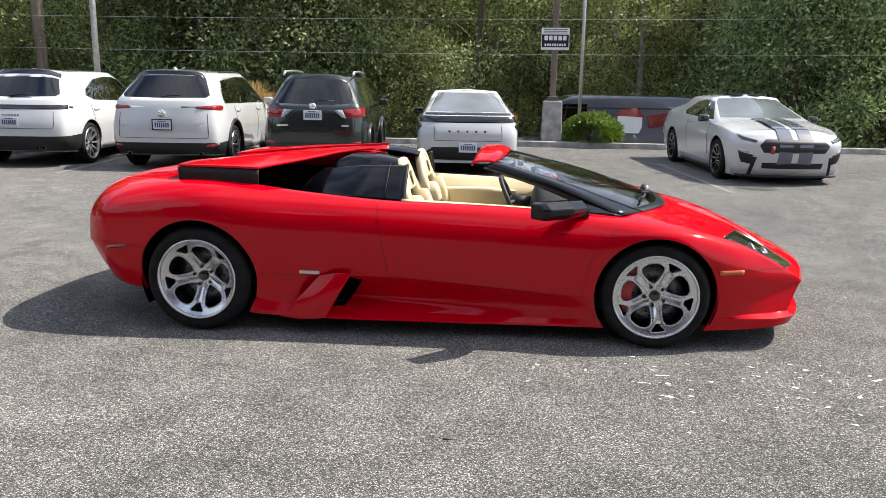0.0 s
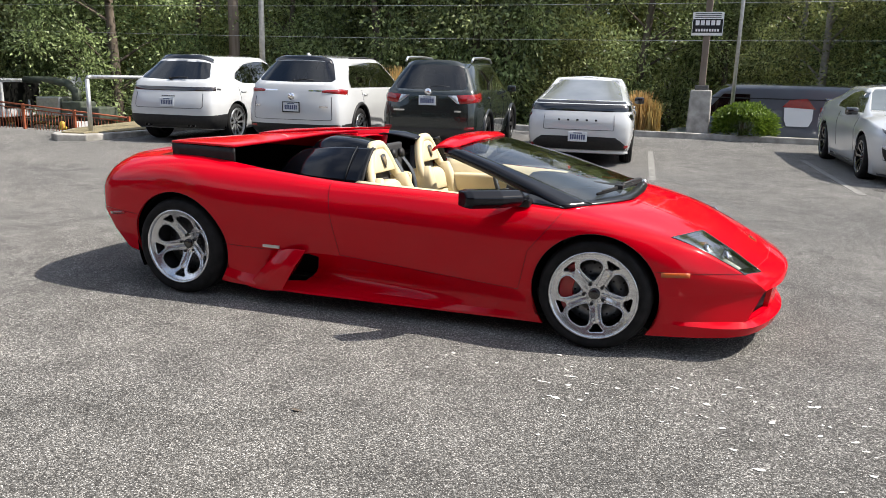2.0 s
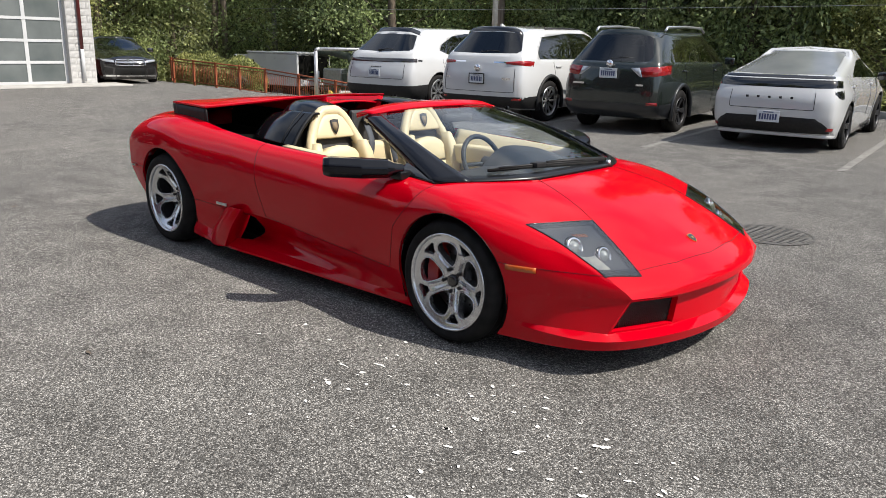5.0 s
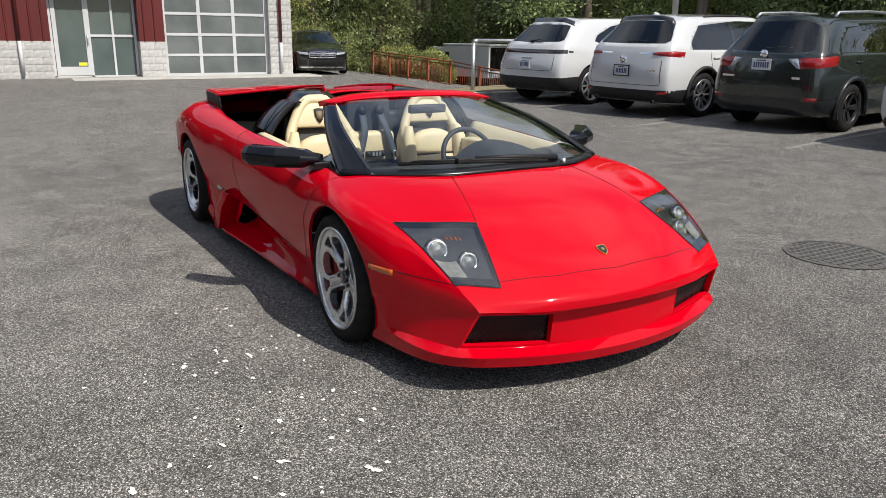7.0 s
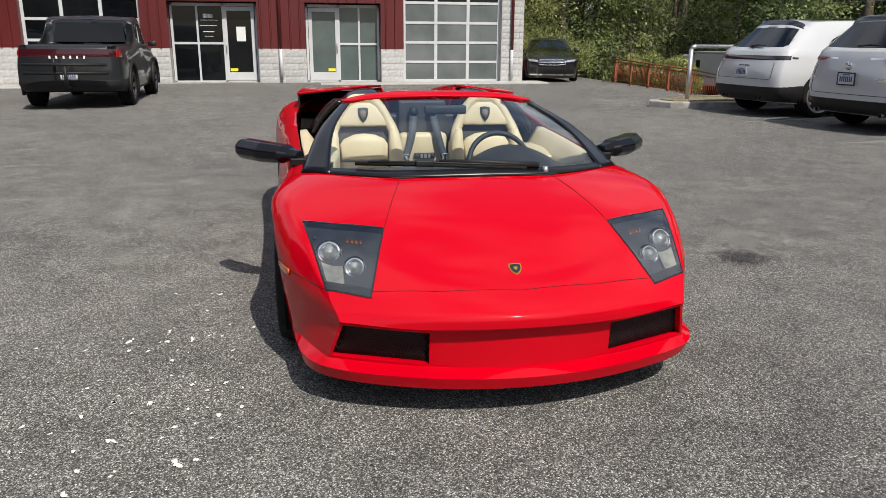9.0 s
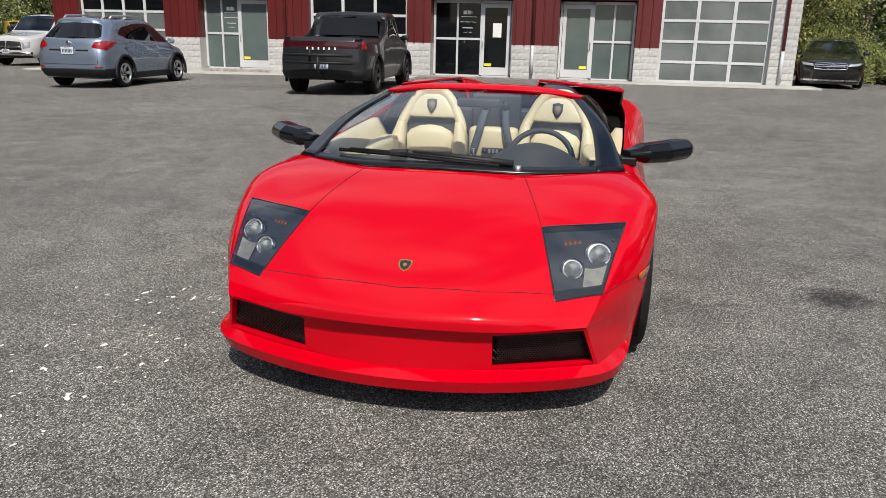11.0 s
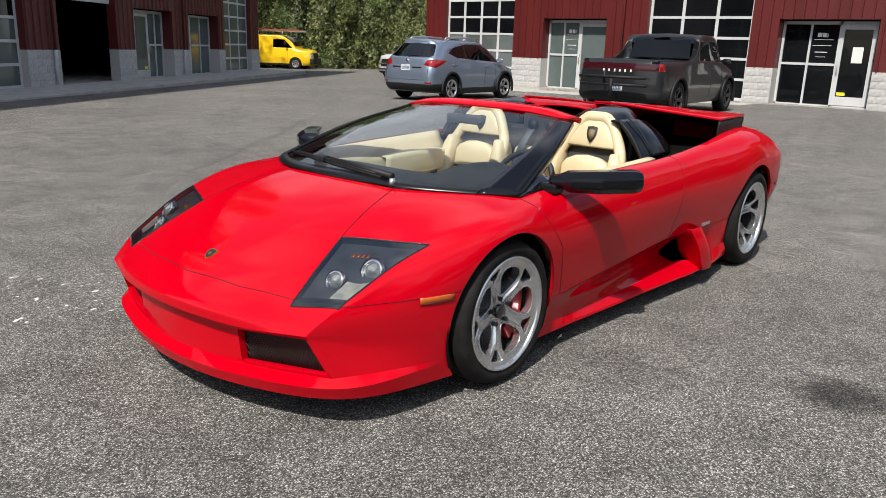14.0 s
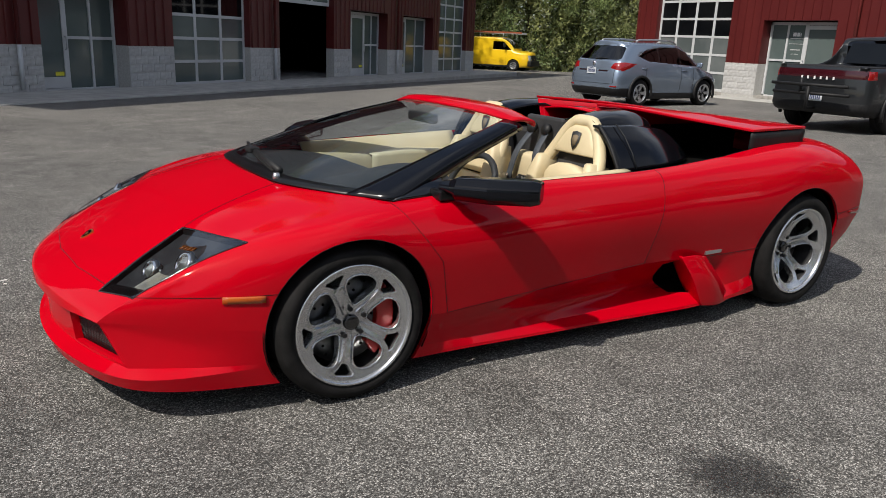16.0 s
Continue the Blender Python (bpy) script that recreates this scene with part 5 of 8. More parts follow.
sided("intake_mesh", intake_mesh, M["mesh"], "black honeycomb mesh")

# headlights
def lamp_point(u, v, dz=0.0):
    q = [np.array(p) for p in LAMP]
    x, y = (1 - v) * ((1 - u) * q[0] + u * q[1]) + v * ((1 - u) * q[3] + u * q[2])
    return np.array((x, y, SKIN_TREE.ray_cast(Vector((x, y, 2)), Vector((0, 0, -1)))[0].z + dz))
def lamp_sheet(dz, e=0.0):
    return grid_mesh(np.array([[lamp_point(e + (1 - 2 * e) * i / 6, e + (1 - 2 * e) * j / 8, dz) for i in range(7)] for j in range(9)]))
LAMP_AXIS = Vector((0.86, 0.16, 0.48)).normalized()
def lamp_turn(c, prof, seg=28):
    """A turned shape on the projector's axis, from (radius, height) pairs."""
    a = LAMP_AXIS.orthogonal().normalized()
    b = LAMP_AXIS.cross(a)
    return grid_mesh(np.array([[Vector(c) + LAMP_AXIS * h + (a * math.cos(2 * math.pi * k / seg) + b * math.sin(2 * math.pi * k / seg)) * r for k in range(seg + 1)] for r, h in prof]))
for side in (1, -1):
    fx = (lambda b: b) if side > 0 else flipped
    lamp = part("headlight", fx(lamp_sheet(-0.024)), M["lamp_grey"], hero, "angular headlight with two round projectors under a clear cover")
    rim_bm = bmesh.new()
    edge = [lamp_point(u, v, .001) for u, v in [(i / 8, 0) for i in range(8)] + [(1, j / 10) for j in range(10)] + [(1 - i / 8, 1) for i in range(8)] + [(0, 1 - j / 10) for j in range(11)]]
    tube(edge, .0035, 6, rim_bm)
    part("bezel", fx(rim_bm), M["gloss_black"], lamp, smooth=True)
    wall = bmesh.new()
    for p, q in zip(edge, edge[1:]):
        wall.faces.new([wall.verts.new(c) for c in (p, q, q - np.array((0, 0, .028)), p - np.array((0, 0, .028)))])
    part("housing", fx(wall), M["trim_black"], lamp)
    dark = grid_mesh(np.array([[lamp_point(i / 6, .87 + .13 * j / 3, -.006) for i in range(7)] for j in range(4)]))
    part("lower_mask", fx(dark), M["gloss_black"], lamp)
    for u, v, r, dz, nm in ((.25, .45, .044, -.014, "outer_projector"), (.64, .60, .037, -.014, "inner_projector")):
        c = lamp_point(u, v, dz)
        cup = part(nm, fx(lamp_turn(c, [(r * 1.02, -.03), (r * 1.04, .004), (r * .98, .009), (r * .80, .007), (r * .74, -.004)])), M["chrome"], lamp, "chrome projector ring")
        part("projector_lens", fx(lamp_turn(c, [(r * .76, -.004), (r * .62, .004), (r * .40, .011), (r * .18, .0145), (.0006, .0155)])), M["projector"], cup, "pale glass projector lens")
        part("projector_collar", fx(lamp_turn(c, [(r * 1.24, -.010), (r * 1.22, .000), (r * 1.05, .002), (r * 1.03, -.006)])), M["gloss_black"], cup)
    for k in range(4):
        x = .52 + k * .06
        part("turn_signal", fx(grid_mesh(np.array([[lamp_point(x + .042 * i, .17 + .06 * j, -.019) for i in range(2)] for j in range(2)]))), M["turn_lens"], lamp, "amber turn signal segment", solid=.004)
    part("reflector", fx(grid_mesh(np.array([[lamp_point(.08 + .36 * i / 5, .60 + .24 * j / 4, -.020 + .008 * (i / 5 - .5) ** 2 * 4) for i in range(6)] for j in range(5)]))), M["pale_reflector"], lamp)
    part("fixing_screw", fx(lamp_turn(lamp_point(.1, .22, -.02), [(.007, -.004), (.007, .002), (.0006, .003)], 10)), M["steel"], lamp)
    part("cover", skyward(fx(lamp_sheet(.002, .008))), M["lamp_glass"], lamp, "clear cover")
# side markers, badges, fuel flap trim
def on_flank(x, z, lift=0.0):
    """The point of the flank's skin at x and z."""
    return SKIN_TREE.ray_cast(Vector((x, 2, z)), Vector((0, -1, 0)))[0] + Vector((0, lift, 0))
sided("side_marker", lambda: grid_mesh(np.array([[on_flank(1.672 + .140 * k / 6, .447 + .025 * j / 2 + .002 * k / 6, .0015) for k in range(7)] for j in range(3)])), M["marker_lens"], "amber side marker lamp", solid=0.005)
BADGE_Y = SKIN_TREE.ray_cast(Vector((-.66, 2, .377)), Vector((0, -1, 0)))[0].y
sided("side_badge", lambda: box(-.72, -.60, BADGE_Y - .008, BADGE_Y + .005, .368, .386), M["alloy"], "small silver side badge", smooth=False)
def shield(k, lift, thick):
    """A small crest lying on the bonnet."""
    c, n, _, _ = SKIN_TREE.ray_cast(Vector((2.118, .001, 2)), Vector((0, 0, -1)))
    n = Vector((n.x, 0, n.z)).normalized()
    up_ = Vector((0, 1, 0)).cross(n) * -1
    bm = bmesh.new()
    for h in (lift, lift + thick):
        bm.faces.new([bm.verts.new(c + Vector((0, a * k, 0)) + up_ * b * k + n * h) for a, b in ((-.024, .024), (0, .028), (.024, .024), (.025, .004), (.016, -.017), (0, -.030), (-.016, -.017), (-.025, .004))])
    vs = bm.verts[:]
    for i in range(8):
        bm.faces.new((vs[i], vs[(i + 1) % 8], vs[8 + (i + 1) % 8], vs[8 + i]))
    bmesh.ops.recalc_face_normals(bm, faces=bm.faces[:])
    return bm
part("bonnet_badge", shield(1.0, -.002, .006), M["gold"], hero, "gold-edged black shield badge", smooth=False)
part("badge_field", shield(.80, .003, .0025), M["gloss_black"], hero, smooth=False)
part("badge_figure", shield(.30, .005, .0015), M["gold"], hero, smooth=False)

sided("rear_shut_line", lambda: tube([on_flank(-.60 - .05 * k, .352 + .0015 * k, .0004) for k in range(9)], .0016, 4), M["trim_black"], smooth=False)
sided("rear_reflector", lambda: grid_mesh(np.array([[on_flank(-1.90 + .035 * k, .478 + .018 * j + .004 * k, .002) for k in range(5)] for j in range(2)])), M["red_lens"], "small red rear side reflector", solid=.004)
# side intakes: near-black plug painted as the throat's deep shade, and the raked fin behind it
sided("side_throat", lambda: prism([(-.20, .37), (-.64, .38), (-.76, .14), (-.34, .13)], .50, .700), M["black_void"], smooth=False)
def fin():
    lines = [[(-.47, .82, .352), (-.54, .82, .24), (-.615, .84, .12)],
             [(-.405, .945, .380), (-.480, .980, .25), (-.555, .982, .118)],
             [(-.48, .958, .386), (-.59, .990, .240), (-.665, .980, .104)],
             [(-.60, .936, .362), (-.735, .950, .215), (-.845, .930, .098)]]
    return sheet(lines, 5, 4, sharp=(1,))
sided("intake_fin", fin, M["rosso"], "raked red fin behind the side intake", solid=0.012, bevel=0.003)

# added plates: keep sun that leaks past the fins off the ground
sided("sill_floor", lambda: box(-.98, -.28, .60, .905, .103, .112), M["black_void"], smooth=False)
# wheels
front = dict(radius=.309, width=.245, rim=.236)
rear = dict(radius=.318, width=.325, rim=.236)
for ax, spec, yc, z, dish in ((WB, front, .785, .307, .012), (-WB, rear, .82, .316, .07)):
    for side in (-1, 1):
        turn = {(-1, 1): 10, (1, 1): 30, (-1, -1): 25, (1, -1): 55}[(side, 1 if ax > 0 else -1)]
        cal = 180 if side < 0 else 0
        m4 = pose(ax, side * yc, z, 0, 0, 180 if side > 0 else 0)
        w = wheel(hero, m4, spec["radius"], spec["width"], spec["rim"], "five", 5, M["hero_alloy"], (math.pi - 0.15 if side < 0 else -0.15, M["red_caliper"]) if ax > 0 else None, dish=dish, name="wheel")
        for c in w.children:
            if c.name.split(".")[0] in ("spokes", "wheel_nut", "hub_cap", "spoke_rib", "opening_lip"):
                c.matrix_basis = pose(0, 0, 0, 0, turn, 0)

# windscreen, pillars, header
foot = [(1.155, .772, .748), (1.31, .598, .757), (1.44, .355, .764), (1.47, 0, .770)]
head = [(.385, .543, 1.008), (.43, .38, 1.030), (.455, .20, 1.040), (.465, 0, 1.043)]
mid = [((a[0] + b[0]) / 2, (a[1] + b[1]) / 2 + (.022 if i == 0 else .01 if i == 1 else 0), (a[2] + b[2]) / 2 + .022) for i, (a, b) in enumerate(zip(foot, head))]
G = glide(np.transpose(glide(np.transpose(np.array([foot, mid, head]), (1, 0, 2)), 6), (1, 0, 2)), 8)
part("windscreen", skyward(mirrored(grid_mesh(G))), M["windscreen"], hero, "raked clear windscreen")
part("screen_band", mirrored(grid_mesh(np.array([G[0] + np.array((.0, 0, .002)), 0.55 * G[0] + 0.45 * G[1] + np.array((0, 0, .0025)), 0.1 * G[0] + 0.9 * G[1] + np.array((0, 0, .0025))]))), M["satin_black"], hero, "black frit band at the foot of the screen", solid=0.003)
def pillar():
    """The broad black band along the screen's edge and the pillar's rounded outer face."""
    n = len(G)
    e = [G[i, 0] for i in range(n)]
    def across(i, c):
        k = min(int(c), G.shape[1] - 2)
        return G[i, k] * (1 - c + k) + G[i, k + 1] * (c - k)
    inn = [across(i, 1.5 + 2.6 * (1 - i / (n - 1)) ** 2) + np.array((0, 0, .0012)) for i in range(n)]
    half_way = [across(i, .75 + 1.3 * (1 - i / (n - 1)) ** 2) + np.array((0, 0, .002)) for i in range(n)]
    out = [e[i] + np.array((-.035, .012, -.006)) for i in range(n)]
    low_ = [p + np.array((-.03, -.014, -.026)) for p in out]
    return grid_mesh(glide(np.array([inn, half_way, [p + np.array((0, .003, .002)) for p in e], out, low_]), 2))
sided("windscreen_pillar", pillar, M["fairing_black"], "black windscreen pillar", solid=0.006)
def quarter():
    """The black corner panel and small fixed pane between pillar and mirror."""
    return sheet([[(1.13, .79, .748), (.98, .785, .752), (.80, .79, .762)], [(1.02, .755, .79), (.94, .75, .80), (.86, .745, .80)], [(.93, .715, .826), (.90, .715, .826), (.87, .715, .826)]], 4, 4)
sided("corner_panel", quarter, M["gloss_black"], "black corner panel below the pillar", solid=0.01)
hd = [head, [(.345, .553, 1.012), (.385, .39, 1.046), (.40, .20, 1.059), (.408, 0, 1.062)], [(.27, .555, 1.003), (.28, .39, 1.040), (.285, .20, 1.054), (.288, 0, 1.058)], [(.255, .545, .985), (.265, .38, 1.018), (.27, .19, 1.034), (.272, 0, 1.038)]]
part("screen_header", mirrored(grid_mesh(glide(np.transpose(glide(np.transpose(np.array(hd), (1, 0, 2)), 5), (1, 0, 2)), 4))), M["rosso"], hero, "red windscreen header rail", solid=0.012)
part("interior_mirror", box(.52, .56, -.11, .13, .955, 1.005), M["dash"], hero, bevel=0.012)
wiper = part("wiper", tube([(1.40, .30, .80), (1.375, .05, .815), (1.345, -.16, .818)], [.016, .012, .009], 8), M["trim_black"], hero, "long black windscreen wiper")
part("wiper_blade", tube([(1.405, .24, .789), (1.375, -.02, .797), (1.335, -.25, .803), (1.26, -.54, .802)], .0085, 6), M["rubber"], wiper)
part("blade_spine", tube([(1.40, .20, .800), (1.372, -.02, .808), (1.335, -.25, .814), (1.28, -.48, .812)], .006, 6), M["trim_black"], wiper)
part("blade_joint", box(1.315, 1.365, -.27, -.19, .800, .826), M["trim_black"], wiper, bevel=.006, smooth=False)
part("wiper_pivot", tube([(1.425, .325, .765), (1.425, .325, .797)], [.016, .013], 12), M["alloy"], wiper)

# door mirrors
def mirror_axis(t):
    """The middle of the mirror housing, a share t of the way out along it."""
    return np.array((.91, .79, .795)) + np.array((-.27, .308, .007)) * t + np.array((.05 * math.sin(t * math.pi), 0, 0))
def door_mirror():
    """A long blunt housing with a squared section, flat behind."""
    rows = []
    for t, h, d in ((0, .020, .045), (.16, .030, .056), (.26, .045, .074), (.60, .050, .082), (.93, .050, .078), (1.0, .042, .062)):
        c, f = mirror_axis(t), np.array((.76, .65, 0)) * d
        rows.append([c + f * x + np.array((0, 0, h * z)) for x, z in ((-.62, -.95), (-.62, .95), (.35, 1.0), (.86, .35), (.86, -.40), (.40, -1.0), (-.62, -.95))])
    bm = grid_mesh(np.array(rows))
    bmesh.ops.holes_fill(bm, edges=[e for e in bm.edges if e.is_boundary], sides=0)
    bmesh.ops.recalc_face_normals(bm, faces=bm.faces[:])
    return bm
def mirror_arm():
    return box(.865, .945, .765, .845, .742, .785)
def mirror_glass():
    back = np.array((-.76, -.65, 0))
    return grid_mesh(np.array([[mirror_axis(t) + back * .0545 + np.array((0, 0, z)) for z in (-.036, .036)] for t in (.34, .5, .7, .88)]))
mirrors = sided("door_mirror", door_mirror, M["fairing_black"], "black door mirror on a short arm", smooth=False, bevel=0.012)
for mirror, flip_it in zip(mirrors, (lambda b: b, flipped)):
    part("mirror_arm", flip_it(mirror_arm()), M["satin_black"], mirror, smooth=False, bevel=.008)
    part("mirror_glass", flip_it(mirror_glass()), M["chrome"], mirror, solid=.002)

# black fairings behind the seats
def fairing():
    """The outer side of the fairing: a nearly flat panel with straight front and rear edges and a rolled top."""
    foot_ = np.array([(-.138, .722, .778), (-.38, .738, .795), (-.64, .668, .80), (-.840, .545, .79)])
    top_ = np.array([(-.138, .562, .978), (-.33, .566, .978), (-.52, .528, .962), (-.690, .482, .938)])
    rows = [foot_ * (1 - k) + top_ * k + np.array((0, .5, .5)) * .022 * math.sin(math.pi * k) for k in (0, .3, .6, .9, 1)]
    rows.append(top_ + np.array((-.008, -.05, .004)))
    return sheet(rows, 6, 4)
sided("seat_fairing", fairing, M["fairing_black"], "black fairing behind the seat", solid=0.012)
def fairing_hump():
    """The inner hump of the fairing, a little higher and set in from its side."""
    return sheet([[(-.170, .545, .94), (-.36, .545, .955), (-.52, .515, .945), (-.66, .47, .90)],
                  [(-.175, .470, 1.0), (-.36, .465, 1.022), (-.50, .435, 1.025), (-.62, .42, .99)],
                  [(-.185, .360, 1.008), (-.36, .345, 1.035), (-.48, .335, 1.038), (-.58, .34, 1.01)],
                  [(-.190, .250, .985), (-.36, .235, 1.012), (-.44, .23, 1.018), (-.52, .24, 1.0)]], 6, 5)
sided("fairing_hump", fairing_hump, M["fairing_black"], "black hump behind the seat", solid=0.012)
def fairing_seam():
    return tube([(-.252, .734, .790), (-.248, .697, .862), (-.244, .637, .938), (-.244, .570, .990)], .0035, 5)
sided("fairing_seam", fairing_seam, M["trim_black"])
def hoop():
    return sheet([[(-.130, .722, .778), (-.128, .682, .850), (-.128, .625, .925), (-.130, .560, .984)], [(-.175, .700, .77), (-.175, .660, .84), (-.175, .60, .91), (-.175, .535, .962)]], 5, 3)
sided("fairing_edge", hoop, M["trim_black"], solid=0.014)

# engine deck: raised flaps, side boxes, mesh well and cover
def flap():
    return sheet([[(-1.50, .787, .962), (-1.2, .81, .962), (-.99, .82, .959)],
                  [(-1.52, .60, .962), (-1.1, .62, .985), (-.78, .58, .996)],
                  [(-1.54, .42, .957), (-1.0, .40, 1.01), (-.56, .335, 1.036)],
                  [(-1.55, .27, .95), (-.95, .265, 1.01), (-.40, .255, 1.05)]], 6, 5)
sided("air_flap", flap, M["rosso"], "raised red engine air flap", solid=0.014, bevel=0.003)
def flap_side():
    return sheet([[(-1.50, .785, .958), (-1.2, .808, .956), (-.99, .818, .954)], [(-1.49, .775, .85), (-1.2, .80, .85), (-1.0, .807, .85)]], 5, 3)
sided("flap_side", flap_side, M["trim_black"], "black side of the raised air flap", solid=0.012)
def flap_rear():
    return sheet([[(-1.495, .785, .958), (-1.52, .55, .956), (-1.545, .28, .95)], [(-1.49, .775, .85), (-1.52, .55, .88), (-1.54, .28, .90)]], 4, 2)
sided("flap_rear", flap_rear, M["trim_black"], solid=0.01)
def flap_inner():
    return sheet([[(-1.54, .27, .95), (-.95, .265, 1.005), (-.41, .255, 1.045)], [(-1.54, .235, .890), (-.95, .222, .890), (-.42, .205, .885)]], 8, 3)
sided("flap_wall", flap_inner, M["rosso"], "red inner wall of the raised air flap", solid=0.006)
def flap_mesh():
    bm = bmesh.new()
    A, B, C, D = (np.array(p) for p in ((-.98, .250, .985), (-.535, .246, 1.008), (-.535, .218, .925), (-.92, .226, .915)))
    at = lambda u, v: (1 - v) * ((1 - u) * A + u * B) + v * ((1 - u) * D + u * C)
    for i in range(-3, 40):
        for s in (1, -1):
            pts = [at((i + (t if s > 0 else 1 - t) * 3) / 40, t) for t in (0, .5, 1) if 0 <= (i + (t if s > 0 else 1 - t) * 3) / 40 <= 1]
            if len(pts) > 1:
                tube(pts, .003, 4, bm)
    return bm
sided("flap_mesh", flap_mesh, M["mesh"], "black mesh strip in the flap wall")
part("engine_cover", mirrored(sheet([[(-1.56, .255, .93), (-.95, .245, .965), (-.45, .24, .99)], [(-1.56, .12, .935), (-.95, .12, .98), (-.45, .12, 1.005)], [(-1.56, 0, .937), (-.95, 0, .985), (-.45, 0, 1.01)]], 6, 4)), M["rosso"], hero, "red louvred engine cover", solid=0.01)
for k in range(6):
    x = -.62 - k * .13
    part("cover_slot", box(x - .04, x, -.17, .17, .99 - .012 * k - .008 * k, 1.008 - .012 * k - .006 * k), M["mesh"], hero, smooth=False)
# near-black blocks put in for the shade down in the engine bay
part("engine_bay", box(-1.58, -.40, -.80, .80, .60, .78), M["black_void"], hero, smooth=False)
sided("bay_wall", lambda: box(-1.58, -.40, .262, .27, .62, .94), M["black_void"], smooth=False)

# cabin
part("cabin_floor", box(-.35, 1.15, -.74, .74, .18, .26), M["dash"], hero, smooth=False)
part("firewall", box(1.12, 1.2, -.72, .72, .2, .73), M["dash"], hero, smooth=False)
part("bulkhead", box(-.40, -.30, -.58, .58, .2, .88), M["dash"], hero, "black bulkhead behind the seats", smooth=False, bevel=0.02)
part("bulkhead_panel", box(-.30, -.26, -.16, .16, .55, .97), M["dash"], hero, "black padded panel with belt reels", smooth=False, bevel=0.015)
part("centre_rest", box(-.27, -.17, -.165, .155, .56, .765), M["cream"], hero, "cream padded centre rest", bevel=0.03)
part("console", sheet([[(-.2, -.15, .46), (.35, -.13, .50), (.75, -.15, .60)], [(-.2, -.12, .55), (.35, -.11, .57), (.75, -.13, .70)], [(-.2, .12, .55), (.35, .11, .57), (.75, .13, .70)], [(-.2, .15, .46), (.35, .13, .50), (.75, .15, .60)]], 4, 3), M["dash"], hero, solid=0.02)
part("switch_panel", box(-.165, -.155, -.10, .10, .535, .575), M["gloss_black"], hero, bevel=0.004)
part("dashboard", sheet([[(.66, -.72, .52), (.62, -.3, .52), (.62, .3, .52), (.66, .72, .52)], [(.70, -.72, .65), (.66, -.3, .64), (.66, .12, .65), (.70, .72, .65)], [(.82, -.72, .69), (.80, -.3, .685), (.80, .3, .69), (.82, .72, .69)], [(1.20, -.70, .725), (1.38, -.3, .725), (1.38, .3, .725), (1.20, .70, .725)]], 8, 6), M["dash"], hero, "dark grey leather dashboard", solid=0.02)
part("instrument_hood", sheet([[(.66, .07, .60), (.63, .20, .62), (.62, .34, .63), (.63, .48, .62), (.66, .60, .60)],
                               [(.70, .08, .665), (.68, .20, .745), (.67, .34, .782), (.68, .48, .745), (.70, .60, .665)],
                               [(.84, .08, .685), (.83, .20, .760), (.83, .34, .792), (.83, .48, .760), (.84, .60, .685)],
                               [(1.02, .10, .700), (1.03, .20, .738), (1.04, .34, .755), (1.03, .48, .738), (1.02, .59, .700)],
                               [(1.16, .14, .715), (1.18, .22, .720), (1.20, .34, .722), (1.18, .46, .720), (1.16, .56, .715)]], 5, 4), M["dash"], hero, "dark grey instrument hood before the steering wheel", solid=0.015)
sw = []
for k in range(29):
    a = 2 * math.pi * k / 28
    sw.append(Vector((.47, .35, .665)) + Vector((0, 1, 0)) * .18 * math.cos(a) + Vector((-.42, 0, .91)).normalized() * .18 * math.sin(a))
wheel_part = part("steering_wheel", tube(sw, .016, 8), M["dash"], hero, "black leather steering wheel")
spk = tube([sw[14], (.50, .35, .66), sw[0]], .014, 6)
tube([(.50, .35, .66), sw[21]], .014, 6, spk)
tube([(.48, .35, .665), (.62, .35, .65)], .045, 12, spk)
part("wheel_spokes", spk, M["dash"], wheel_part)
def door_card():
    return sheet([[(-.14, .80, .785), (.3, .79, .77), (.9, .765, .748)], [(-.14, .765, .79), (.3, .755, .775), (.9, .73, .75)], [(-.14, .70, .66), (.3, .66, .66), (.9, .66, .66)], [(-.14, .70, .35), (.3, .69, .35), (.9, .67, .35)]], 8, 4, sharp=(1,))
sided("door_card", door_card, M["cream"], "cream leather door card with armrest", solid=0.015)
def armrest():
    return sheet([[(-.05, .70, .70), (.25, .69, .71), (.5, .70, .69)], [(-.05, .60, .70), (.25, .58, .71), (.5, .62, .69)], [(-.05, .60, .60), (.25, .585, .60), (.5, .62, .60)], [(-.05, .70, .58), (.25, .69, .58), (.5, .70, .58)]], 6, 4)
sided("armrest", armrest, M["cream"], solid=0.01)


def cushion(lx, ly, lz, m, puff=0.03, n=10):
    """A padded block with swollen faces."""
    bm = bmesh.new()
    bmesh.ops.create_cube(bm, size=1)
    bmesh.ops.subdivide_edges(bm, edges=bm.edges[:], cuts=n, use_grid_fill=True)
    for v in bm.verts:
        u = [c * 2 for c in v.co]
        r = [abs(c) for c in u]
        w = [math.copysign(1 - (1 - min(1, a)) ** 1.0, c) for a, c in zip(r, u)]
        k = (w[0] ** 6 + w[1] ** 6 + w[2] ** 6) ** (1 / 6)
        s = max(r) / k if k else 1
        b = puff * (1 - w[0] ** 2) * (1 - w[1] ** 2) if abs(u[2]) > .99 else 0
        b2 = puff * (1 - w[1] ** 2) * (1 - w[2] ** 2) if abs(u[0]) > .99 else 0
        v.co = m @ Vector((w[0] * s * lx / 2 + math.copysign(b2, u[0]), w[1] * s * ly / 2, w[2] * s * lz / 2 + math.copysign(b, u[2])))
    return bm


